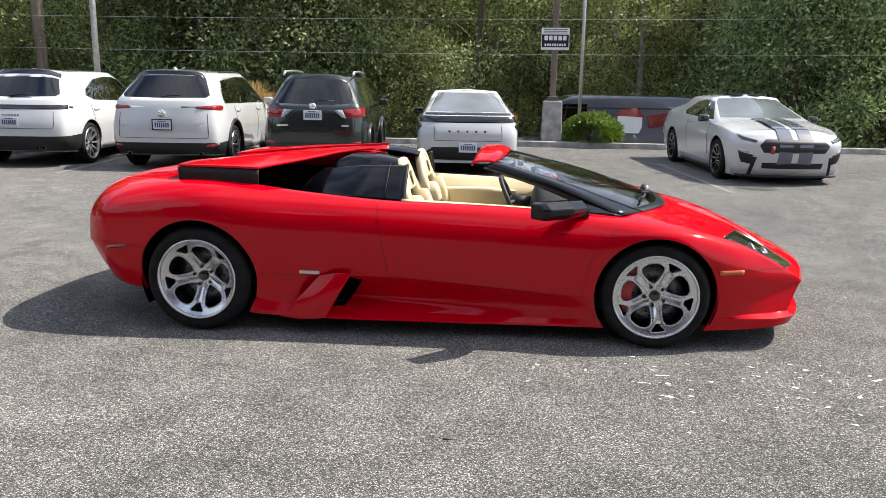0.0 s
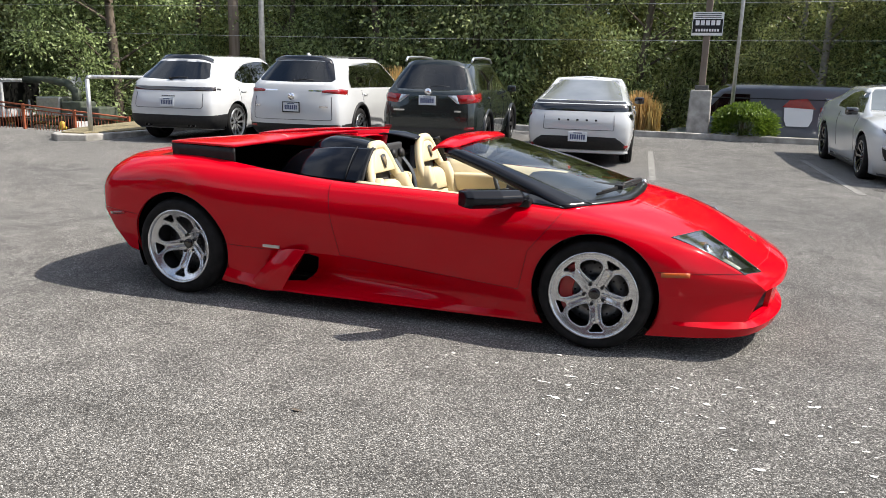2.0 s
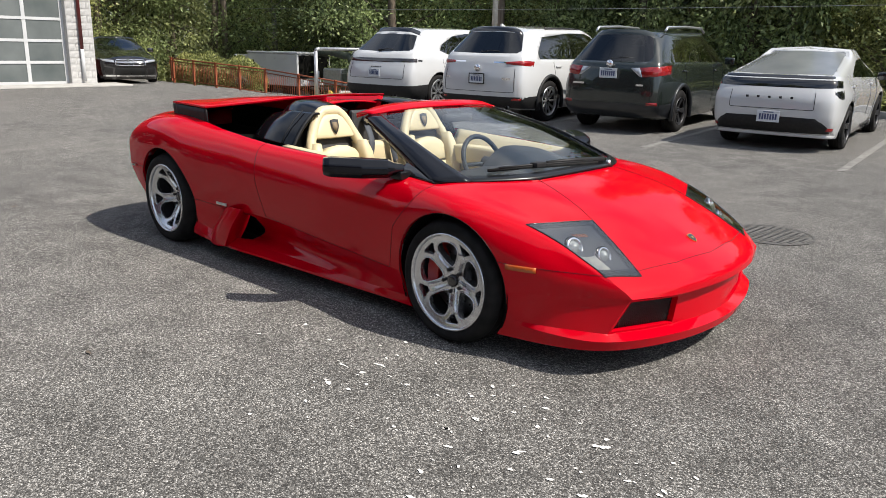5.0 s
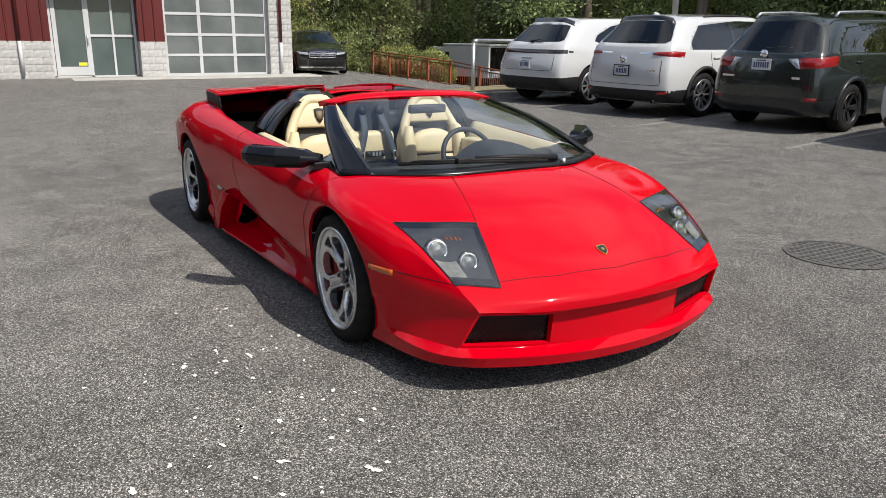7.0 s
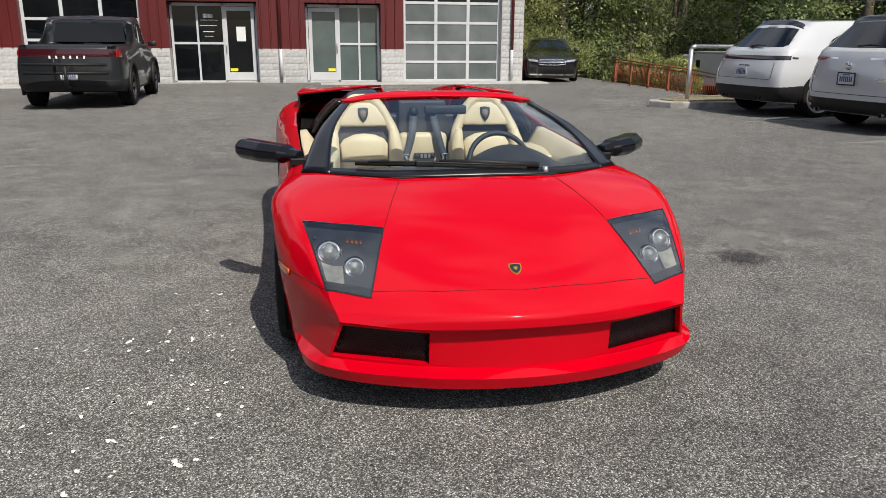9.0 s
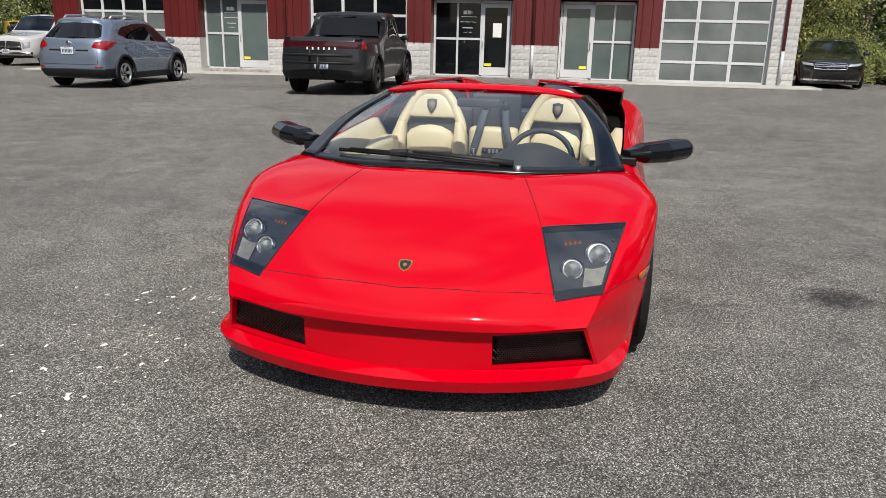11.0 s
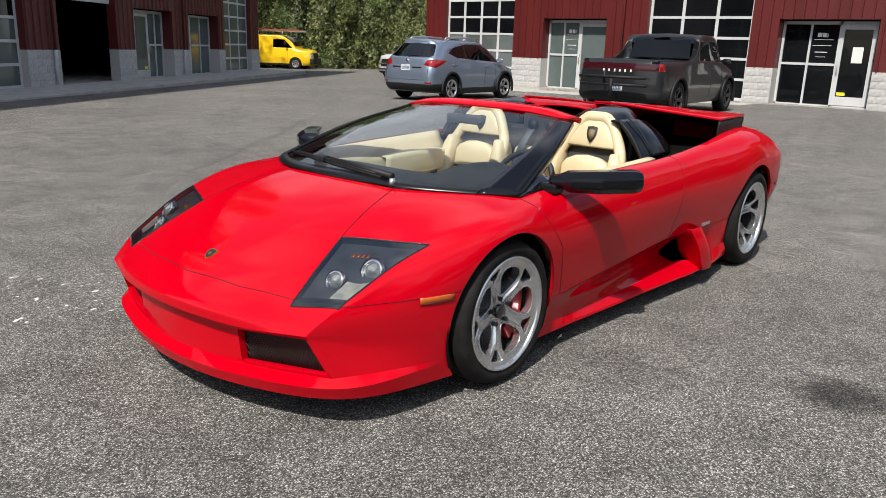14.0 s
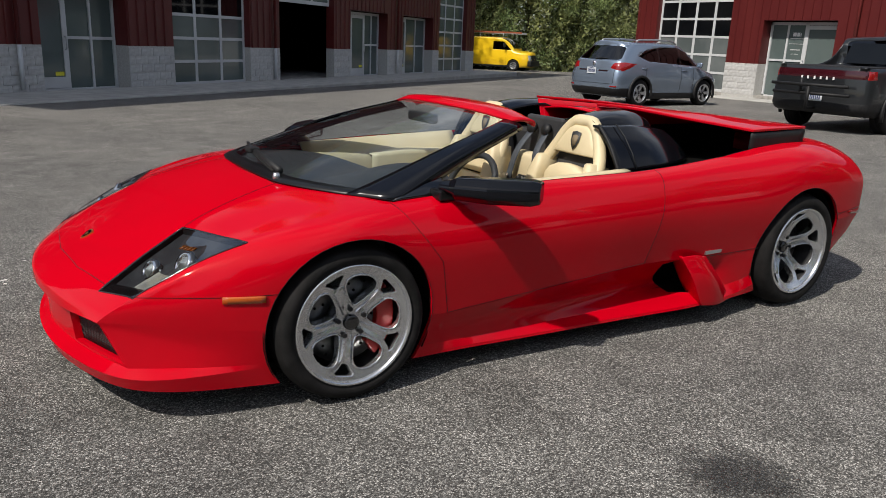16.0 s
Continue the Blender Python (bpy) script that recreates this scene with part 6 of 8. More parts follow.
def pad(outline, thick, m, crown=0.02, inset=0.012):
    """A padded panel from its outline (y, z), facing +x, with a rolled edge and a crowned face."""
    pts = np.array(outline, float)
    c = pts.mean(0)
    rings = []
    for k, h in ((1.0, -.5), (1.0, .2), (1 - inset / .15 * .4, .42), (1 - inset / .15, .5)):
        rings.append([(thick * h, *(c + (p - c) * k)) for p in pts])
    for k in (.7, .4, .12):
        rings.append([(thick * .5 + crown * (1 - k * k), *(c + (p - c) * k)) for p in pts])
    g = np.array([[m @ Vector(p) for p in r + r[:1]] for r in rings])
    bm = grid_mesh(g)
    bmesh.ops.remove_doubles(bm, verts=bm.verts[:], dist=1e-5)
    bmesh.ops.holes_fill(bm, edges=[e for e in bm.edges if e.is_boundary], sides=0)
    bmesh.ops.recalc_face_normals(bm, faces=bm.faces[:])
    return bm


def bucket_seat(y):
    seat = part("seat", cushion(.48, .34, .14, pose(.18, y, .37, 0, -8, 0)), M["cream"], hero, "cream leather bucket seat with a looped headrest")
    back = pose(-.09, y, .575, 0, -15, 0)
    part("lower_back", pad([(-.145, -.26), (.145, -.26), (.15, .02), (-.15, .02)], .10, back, .012), M["cream"], seat)
    part("upper_back", pad([(-.15, .028), (.15, .028), (.155, .13), (.13, .165), (.07, .192), (0, .20), (-.07, .192), (-.13, .165), (-.155, .13)], .10, back, .02), M["cream"], seat)
    for s in (-1, 1):
        part("back_bolster", pad([(s * a, b) for a, b in ((.152, -.26), (.232, -.26), (.245, .02), (.238, .14), (.205, .22), (.165, .22), (.158, .10))], .13, back @ pose(.02, 0, 0), .02), M["cream"], seat)
        part("seat_bolster", cushion(.46, .08, .15, pose(.18, y + s * .20, .40, 0, -8, 0)), M["cream"], seat)
    part("seat_shell", pad([(-.21, -.26), (.21, -.26), (.21, .18), (.09, .39), (-.09, .39), (-.21, .18)], .05, back @ pose(-.055, 0, 0), .0), M["dash"], seat)
    loop = [(.03, -.207, .12), (.012, -.197, .20), (.0, -.152, .30), (.0, -.092, .395), (.0, -.045, .425), (.0, .045, .425), (.0, .092, .395), (.0, .152, .30), (.012, .197, .20), (.03, .207, .12)]
    pts = glide(np.array(loop)[:, None, :], 3)[:, 0, :]
    part("headrest_loop", tube([back @ Vector(p) for p in pts], .033, 10), M["cream"], seat)
    part("headrest_pad", pad([(-.16, .25), (.16, .25), (.14, .30), (.09, .375), (.045, .40), (-.045, .40), (-.09, .375), (-.14, .30)], .05, back, .006), M["cream"], seat)
    for k, mat, lift in ((1.0, M["dash"], .0345), (.62, M["seam"], .0375)):
        crest = bmesh.new()
        for a, b in ((-.036, .05), (0, .056), (.036, .05), (.034, .0), (.02, -.03), (0, -.052), (-.02, -.03), (-.034, .0)):
            crest.verts.new(back @ Vector((lift, a * k * .9, .315 + b * k * .9)))
        crest.faces.new(crest.verts[:])
        part("headrest_crest", crest, mat, seat, "dark stitched shield", solid=0.002)


for y in (.40, -.40):
    bucket_seat(y)
for s in (-1, 1):
    part("seat_belt", sheet([[(-.235, s * .062 - .024, .90), (-.140, s * .085 - .024, .76), (-.125, s * .13 - .024, .60)], [(-.235, s * .062 + .024, .90), (-.140, s * .085 + .024, .76), (-.125, s * .13 + .024, .60)]], 5, 2), M["webbing"], hero, solid=0.003)
    part("belt_reel", tube([(-.24, s * .062, .90), (-.215, s * .062, .905)], .032, 14), M["trim_black"], hero)
    part("belt_buckle", box(-.118, -.100, s * .13 - .022, s * .13 + .022, .57, .64), M["chrome"], hero, bevel=0.004)
    part("control_knob", tube([(-.155, s * .052, .617), (-.135, s * .052, .617)], .014, 12), M["trim_black"], hero)
part("control_panel", box(-.17, -.150, -.07, .07, .597, .637), M["trim_black"], hero, "black panel of small controls", smooth=False, bevel=0.006)
for y in (-.02, .005, .03):
    part("control_switch", box(-.150, -.144, y - .008, y + .008, .605, .63), M["galv"], hero, smooth=False)

# ---- parked vehicles ----
ROWS_K = (2, 3, 4, 8, 6)
COL_K = 6


class Shell:
    """A car body from its wrap lines (one side, rear middle to front middle), with patches that follow its surface."""

    def __init__(self, lines):
        along = glide(np.transpose(np.array(lines, float), (1, 0, 2)), COL_K, flat=(True, True))  # columns, rows
        rows = np.transpose(along, (1, 0, 2))
        self.G = .35 * glide(rows, list(ROWS_K), sharp=(3,)) + .65 * glide(rows, list(ROWS_K), sharp=(3, 4))
        self.G[-1, :, 1] = 0
        self.v0 = np.concatenate([[0], np.cumsum(ROWS_K)])

    def iu(self, u):
        return int(round(u * COL_K))

    def iv(self, v):
        k = min(int(v), len(ROWS_K) - 1)
        return int(round(self.v0[k] + (v - k) * ROWS_K[k]))

    def at(self, u, v):
        k = min(int(v), len(ROWS_K) - 1)
        a, b = self.v0[k] + (v - k) * ROWS_K[k], u * COL_K
        i, j = min(int(a), self.G.shape[0] - 2), min(int(b), self.G.shape[1] - 2)
        s, t = a - i, b - j
        G = self.G
        p = (1 - s) * (1 - t) * G[i, j] + (1 - s) * t * G[i, j + 1] + s * (1 - t) * G[i + 1, j] + s * t * G[i + 1, j + 1]
        n = np.cross(G[i, min(j + 1, G.shape[1] - 1)] - G[i + 1, j], G[i + 1, j + 1] - G[i, j])
        n = n / (np.linalg.norm(n) + 1e-9)
        return p, n

    def patch(self, u0, u1, v0, v1, off=0.006, nu=8, nv=4, skew=0.0, both=True):
        """A piece lying on the skin, off metres proud."""
        bm = bmesh.new()
        rows = []
        for i in range(nv + 1):
            row = []
            for j in range(nu + 1):
                v = v0 + (v1 - v0) * i / nv
                u = u0 + (u1 - u0) * j / nu + skew * i / nv
                p, n = self.at(max(0, u), v)
                if n[0] * p[0] + n[1] * p[1] + n[2] * (p[2] - 0.7) < 0:
                    n = -n
                edge = i in (0, nv) or (j in (0, nu) and not (u < 0.01))
                row.append(p + n * (0.001 if edge else off))
            rows.append(row)
        bm = grid_mesh(np.array(rows))
        bmesh.ops.recalc_face_normals(bm, faces=bm.faces[:])
        if both:
            mirrored(bm)
        return bm


def lens(s, corners, off=0.014, nu=8, nv=3):
    """A four-sided piece on the skin, from its corners (u, v) in order round it, and its twin on the other side."""
    a, b, c, d = (np.array(q, float) for q in corners)
    rows = []
    for i in range(nv + 1):
        row = []
        for j in range(nu + 1):
            x, y = j / nu, i / nv
            u, v = (1 - y) * ((1 - x) * a + x * b) + y * ((1 - x) * d + x * c)
            p, n = s.at(max(0, u), v)
            if n[0] * p[0] + n[1] * p[1] + n[2] * (p[2] - 0.7) < 0:
                n = -n
            edge = i in (0, nv) or (j in (0, nu) and 0.01 < u < 10.99)
            row.append(p + n * (0.001 if edge else off))
        rows.append(row)
    bm = grid_mesh(np.array(rows))
    bmesh.ops.recalc_face_normals(bm, faces=bm.faces[:])
    return mirrored(bm)


def clip_x(poly, lo, hi):
    """The part of a convex outline between two upright lines."""
    for k, s in ((lo, 1), (hi, -1)):
        out = []
        for (x0, z0), (x1, z1) in zip(poly, poly[1:] + poly[:1]):
            a, b = s * (x0 - k), s * (x1 - k)
            if a >= 0:
                out.append((x0, z0))
            if a * b < 0:
                t = a / (a - b)
                out.append((x0 + t * (x1 - x0), z0 + t * (z1 - z0)))
        poly = out
    return poly


def vehicle(name, label, category, m, L, W, H, belt, hood, cowl_z, xs, paint, wheel_r=0.36, tyre_w=0.24, rim_r=0.24, axles=(-1.4, 1.35), clear=0.2,
            tail=0.05, tumble=0.66, nose=0.12, rim_mat=None, spokes=("ten", 10), hood_round=0.04, tail_z=None, arch=None, group="", roof_drop=0.06,
            bed=False, dlo=None, posts=(-0.55, 0.32), rear_glass=None, flare=None, rear_mat="tint", front_mat="tint", rear_nx=-0.18):
    """A parked car from its main dimensions. xs: x of roof's rear edge, roof's front edge, foot of the windscreen."""
    car = thing(name, label, category, m, group)
    hw, r, f = W / 2, -L / 2, L / 2
    xr, xa, xc = xs
    tz = tail_z or belt
    ra, fa = axles
    tr = tumble * .94
    # stations along the roof, kept in order on short roofs too
    x4, x5 = max(-.45, xr + .35), min(.1, xa - .12)
    x3 = ra * .45 + xr * .55 + .18
    if not xr + .17 < x3 < x4 - .05:
        x3 = (xr + .13 + x4) / 2
    if bed:
        rail = [(r + .06, 0, tz), (r + .07, hw * .5, tz), (r + .10, hw * .84, tz), (xr - .12, hw * .88, tz + .01), (xr + .04, hw * tumble, H - .10)]
        ridge = [(r + .10, 0, tz), (r + .2, 0, tz), (r + .4, 0, tz), (xr - .08, 0, tz + .01), (xr + .10, 0, H - .02)]
    else:
        rail = [(xr, 0, H - .045), (xr + .02, hw * .42, H - .06), (xr + .13, hw * tr, H - roof_drop - .07), (x3, hw * tumble * .985, H - roof_drop - .01), (x4, hw * tumble, H - roof_drop + .005)]
        ridge = [(xr + .03, 0, H - .03), (xr + .1, 0, H - .022), (xr + .22, 0, H - .014), (x3 + .04, 0, H - .004), (x4, 0, H)]
    s = Shell([
        [(r + 0.14, 0, clear + .05), (r + 0.15, hw * .55, clear + .05), (r + 0.28, hw * .84, clear + .04), (ra, hw * .92, clear), (-.45, hw * .92, clear), (.1, hw * .92, clear), (.7, hw * .92, clear), (xc - .05, hw * .92, clear), (fa, hw * .92, clear), (f - .34, hw * .83, clear), (f - .18, hw * .5, clear), (f - .15, 0, clear)],
        [(r + .005, 0, .46), (r + .02, hw * .58, .46), (r + .16, hw * .92, .46), (ra, hw * .985, .46), (-.45, hw * .955, .46), (.1, hw * .95, .46), (.7, hw * .95, .46), (xc - .05, hw * .96, .46), (fa, hw * .985, .46), (f - .27, hw * .87, .46), (f - .07, hw * .52, .46), (f - .01, 0, .46)],
        [(r, 0, .70), (r + .02, hw * .58, .70), (r + .14, hw * .92, .71), (ra, hw, .76), (-.45, hw * .985, .75), (.1, hw * .98, .74), (.7, hw * .98, .72), (xc - .05, hw * .985, .72), (fa, hw, .72), (f - .26, hw * .87, .67), (f - .05, hw * .52, .65), (f, 0, .65)],
        [(r + tail, 0, tz), (r + tail + .025, hw * .56, tz), (r + tail + .14, hw * .86, tz), (ra, hw * .935, belt), (-.45, hw * .935, belt - .01), (.1, hw * .93, belt - .02), (.7, hw * .925, belt - .03), (xc - .05, hw * .92, belt - .05), (fa, hw * .925, hood - .05), (f - .35, hw * .80, hood - .14), (f - nose - .03, hw * .5, hood - .13), (f - nose, 0, hood - .12)],
        rail + [(x5, hw * tumble, H - roof_drop), (xa, hw * tumble * .97, H - roof_drop - .04), (xc, hw * .80, cowl_z), (fa, hw * .72, hood), (f - .44, hw * .6, hood - .08), (f - nose - .12, hw * .35, hood - .07), (f - nose - .1, 0, hood - .06)],
        ridge + [(x5, 0, H), (xa + .04, 0, H - .03), (xc + .08, 0, cowl_z + .03), (fa, 0, hood + hood_round), (f - .45, 0, hood - .02), (f - nose - .2, 0, hood - .05), (f - nose - .18, 0, hood - .05)],
    ])
    body = grid_mesh(s.G)
    bmesh.ops.recalc_face_normals(body, faces=body.faces[:])
    if max(body.faces, key=lambda q: q.calc_center_median().y).normal.y < 0:
        bmesh.ops.reverse_faces(body, faces=body.faces[:])
    for ax in axles:
        R = arch or wheel_r + 0.05
        bmesh.ops.delete(body, geom=carve(body, circle(ax, wheel_r, R, 28), (0, 2), lambda q: q.calc_center_median().y > hw * 0.6), context='FACES')
    panes = []
    dlo = dlo or [(xc - .10, belt - .005), (ra - .32, belt + .05), (ra - .30, belt + .16), (ra + .02, H - .20), (-.4, H - .125), (xa - .12, H - .135), (xa + .14, H - .19)]
    cuts = [min(p[0] for p in dlo) - 1] + [v for x in posts for v in (x - .03, x + .03)] + [max(p[0] for p in dlo) + 1]
    side = lambda q: q.calc_center_median().y > hw * 0.45 and q.normal.y > 0.35 and q.calc_center_median().z > belt - .06
    for k in range(0, len(cuts), 2):
        panes.append(("side_window", take(body, carve(body, clip_x(dlo, cuts[k], cuts[k + 1]), (0, 2), side)), False))
        if k + 2 < len(cuts):
            panes.append(("window_post", take(body, carve(body, clip_x(dlo, cuts[k + 1], cuts[k + 2]), (0, 2), side)), False))
    back = xr - .25 if bed else r - 1
    rg = rear_glass or [(-.02, tz + .05), (hw * .66, tz + .06), (hw * .71, tz + .12), (hw * (tr - .05), H - .15), (hw * (tr - .13), H - .11), (-.02, H - .095)]
    rear = lambda q: q.normal.x < rear_nx and q.calc_center_median().x < (xr + .3 if bed else -.05) and q.calc_center_median().z > tz + .02
    panes.append(("rear_window", take(body, carve(body, rg, (1, 2), rear)), True))
    ws = [(-.02, cowl_z + .035), (hw * .76, cowl_z + .03), (hw * (tumble - .015), H - .13), (hw * (tumble - .07), H - .085), (-.02, H - .058)]
    front = lambda q: q.normal.x > 0.15 and q.calc_center_median().x > xa - .12 and q.calc_center_median().z > cowl_z
    panes.append(("windscreen", take(body, carve(body, ws, (1, 2), front)), True))
    part("body", mirrored(body), paint, car, solid=0.02)
    for nm, bm, both in panes:
        if both:
            part(nm, skyward(mirrored(bm), (0, 0, 0.9)), M[rear_mat if nm == "rear_window" else front_mat], car)
        else:
            other = bm.copy()
            skin_of = M["gloss_black" if nm == "window_post" else "tint"]
            part(nm, skyward(bm, (0, 0, 0.9)), skin_of, car)
            part(nm, skyward(flipped(other), (0, 0, 0.9)), skin_of, car)
    if flare:
        for ax in axles:
            for sd in (1, -1):
                fl = bmesh.new()
                pts = []
                for k in range(15):
                    a = radians(-18) + radians(216) * k / 14
                    pts.append((ax + (wheel_r + .075) * math.cos(a), sd * (hw - .012), wheel_r + (wheel_r + .075) * math.sin(a)))
                tube(pts, .038, 6, fl)
                part("arch_trim", fl, flare, car)
    part("underbody", box(r + 0.3, f - 0.35, -hw * .84, hw * .84, clear + 0.03, clear + 0.22), M["black_void"], car, smooth=False)
    part("cabin", box(max(r + .4, xr - .1), xc - 0.1, -hw * .8, hw * .8, clear + 0.25, belt - 0.12), M["trim_black"], car, smooth=False, bevel=0.05)
    for x in ((-.1, .5) if bed else (-.55, .45)):
        for y in (-1, 1):
            part("seat_back", box(x, x + 0.14, y * .38 - .22, y * .38 + .22, belt - 0.2, H - .28), M["trim_black"], car, bevel=0.05)
    first = None
    for ax in axles:
        wy = hw - tyre_w / 2 - 0.015
        for side in (-1, 1):
            well = revolve([(wheel_r + 0.052, side * (hw - 0.05)), (wheel_r + 0.052, side * (hw - 0.34))], 28)
            for v in well.verts:
                v.co.x += ax
                v.co.z += wheel_r
            bmesh.ops.delete(well, geom=[v for v in well.verts if v.co.z < clear + 0.02], context='VERTS')
            part("wheel_well", well, M["black_void"], car)
        for side in (-1, 1):
            mm = pose(ax, side * wy, wheel_r, 0, 0, 180 if side > 0 else 0)
            if first is None:
                first = wheel(car, mm, wheel_r, tyre_w, rim_r, spokes[0], spokes[1], rim_mat)
            else:
                copy_part(first, car, mm)
    # door gaps and handles on the flanks
    def u_at(x, v):
        lo, hi = 3.0, 8.0
        for _ in range(18):
            mid = (lo + hi) / 2
            lo, hi = (mid, hi) if s.at(mid, v)[0][0] < x else (lo, mid)
        return lo
    front_gap = min(xc - .12, fa - wheel_r - .16)
    back_gap = max(min(posts) - .85, ra + wheel_r * .45) if posts else None
    for sd in (1, -1):
        flip = np.array((1, sd, 1))
        for x in sorted({front_gap, *([max(posts)] if posts else []), *([back_gap] if posts and len(posts) > 1 else [])}):
            pts = []
            for v in np.linspace(.75, 3.0, 12):
                xx = x + (.10 * max(0, 1.6 - v) if x == back_gap else 0)
                q, n = s.at(u_at(xx, v), v)
                pts.append((q + np.array((0, .001, 0))) * flip)
            part("door_gap", tube(pts, .0045, 4), M["trim_black"], car, smooth=False)
        for x in ([max(posts) + .14] + ([min(posts) - .62] if len(posts) > 1 else [])) if posts else []:
            q, n = s.at(u_at(x, 2.72), 2.72)
            h = box(-.10, .10, -.008, .026, -.016, .016)
            for v in h.verts:
                v.co = Vector(((q[0] + v.co.x), sd * (q[1] + v.co.y), q[2] + v.co.z))
            bmesh.ops.recalc_face_normals(h, faces=h.faces[:])
            part("door_handle", h, paint, car, bevel=.008)
    return car, s


def plate(car, x, z, rx=0, face=-1, dark=False):
    """A licence plate with plain bars for its writing."""
    p = part("licence_plate", box(-0.008, 0.0, -0.155, 0.155, -0.08, 0.08), M["plate"], car, "pale licence plate with dark bars", smooth=False, bevel=0.004)
    p.matrix_basis = pose(x, 0, z, 0, rx, 0 if face < 0 else 180)
    if dark:
        fr = bmesh.new()
        for y0, y1, z0, z1 in ((-0.17, 0.17, 0.08, 0.095), (-0.17, 0.17, -0.095, -0.08), (-0.17, -0.155, -0.08, 0.08), (0.155, 0.17, -0.08, 0.08)):
            box(-0.012, 0.004, y0, y1, z0, z1, fr)
        part("plate_frame", fr, M["trim_black"], p, smooth=False)
    bars = bmesh.new()
    for k in range(7):
        y = -0.118 + k * 0.036
        box(-0.0105, -0.009, y, y + 0.024, -0.045, 0.035, bars)
    box(-0.0105, -0.009, -0.07, 0.07, 0.052, 0.066, bars)
    tagged(part("plate_bars", bars, M["plate_ink"], p, smooth=False), kind="stuff")
    return p


def hatch_gap(car, s, u, v0, v1):
    """The shut line of a tailgate: down from its top corners and across its foot."""
    seam = [s.at(u, v)[0] for v in np.linspace(v1, v0 + .12, 8)] + [s.at(k, v0)[0] for k in np.linspace(u - .07, 0, 9)]
    for side in (1, -1):
        part("hatch_gap", tube([q * np.array((1, side, 1)) + np.array((-.0015, 0, 0)) for q in seam], .0045, 4), M["trim_black"], car, smooth=False)


def rear_wiper(car, x, z, reach=-.36):
    w = part("rear_wiper", tube([(x, .02, z), (x + .012, reach * .5, z + .03), (x + .012, reach, z + .02)], [.016, .011, .008], 6), M["trim_black"], car)
    part("wiper_pivot", tube([(x + .03, .02, z), (x - .012, .02, z)], .026, 10), M["trim_black"], w)


def slats(car, name, mat, x, ys, z0, z1, thick=0.012, label=""):
    """Plain bars standing for raised lettering on a tailgate."""
    bm = bmesh.new()
    for y0, y1 in ys:
        box(x - thick, x, y0, y1, z0, z1, bm)
    return pieces(name, bm, mat, car, label, smooth=False)


def mirror_pair(car, x, y, z, mat, w=0.20, h=0.14):
    for side in (-1, 1):
        bm = box(-0.06, 0.05, 0, w, -h / 2, h / 2)
        for v in bm.verts:
            if v.co.x > 0:
                v.co.y = v.co.y * 0.8 + 0.01
                v.co.z *= 0.75
        for v in bm.verts:
            v.co = Vector((x + v.co.x, side * (y + v.co.y), z + v.co.z))
        bmesh.ops.recalc_face_normals(bm, faces=bm.faces[:])
        part("door_mirror", bm, mat, car, bevel=0.03)


ROW_TURN = 90 + 6.5


def stall(x7, y_rear, L, dx=0.0):
    """The pose of a car backed out of stall line x7, its rear at y_rear, nose to the kerb."""
    a = radians(ROW_TURN)
    cx, cy = row_x(x7, y_rear) + dx + math.cos(a) * L / 2, y_rear + math.sin(a) * L / 2
    return pose(cx, cy, land(cx, cy) - .004, 0, -1.0, ROW_TURN)


def roof_rails(car, x0, x1, y, z, mat):
    for side in (-1, 1):
        part("roof_rail", tube([(x0, side * y, z - 0.04), (x0 + 0.08, side * y, z + 0.02), ((x0 + x1) / 2, side * y, z + 0.04), (x1 - 0.15, side * (y - 0.01), z + 0.02), (x1, side * (y - 0.01), z - 0.05)], 0.022, 8), mat, car)


# white coupe-like SUV with a full-width light bar
car, s = vehicle("suv", "white SUV with a full-width black tail light strip", "car", stall(-8.37, 7.2, 4.92), 4.92, 1.98, 1.72, 1.08, 1.02, 1.10, (-1.78, 0.35, 1.2), M["white_paint"],
                 0.38, 0.275, 0.285, (-1.5, 1.42), 0.23, tail=0.14, tumble=0.65, tail_z=1.17, dlo=[(1.10, 1.075), (-1.10, 1.16), (-1.34, 1.24), (-1.22, 1.36), (-.75, 1.53), (-.2, 1.585), (.23, 1.575), (.49, 1.53)], rear_glass=[(-.02, 1.22), (.70, 1.24), (.74, 1.28), (.60, 1.535), (.52, 1.56), (-.02, 1.575)], rim_mat=M["alloy"], spokes=("thin", 10), group="parked cars")
part("light_bar", s.patch(0, 2.15, 2.68, 2.84, 0.012, 14, 2), M["smoke_lens"], car, "smoked full-width tail light strip")
part("rear_bumper", s.patch(0, 2.55, 0.1, 1.42, 0.014, 18, 4), M["trim_black"], car)
part("bumper_crease", s.patch(0, 2.3, 0.95, 1.02, 0.03, 16, 1), M["trim_black"], car)
part("roof_spoiler", s.patch(0, 1.9, 3.86, 4.3, 0.03, 12, 3), M["gloss_black"], car)
slats(car, "tail_lettering", M["trim_black"], -2.405, [(y, y + 0.03) for y in (-0.15, -0.10, -0.05, 0, .05, .1)], 0.905, 0.925)
plate(car, -2.462, 0.80)
for y in (-0.52, -0.42, 0.42, 0.52):
    tip = part("exhaust_tip", tube([(-2.30, y, 0.36), (-2.405, y, 0.36)], 0.042, 14), M["steel"], car)
    part("bore", tube([(-2.40, y, 0.36), (-2.4065, y, 0.36)], 0.034, 14), M["black_void"], tip)
hatch_gap(car, s, 1.42, 1.95, 2.60)
rear_wiper(car, -2.27, 1.245)
part("diffuser", s.patch(0, 1.2, 0.1, .62, 0.03, 12, 2), M["mesh_black"], car)
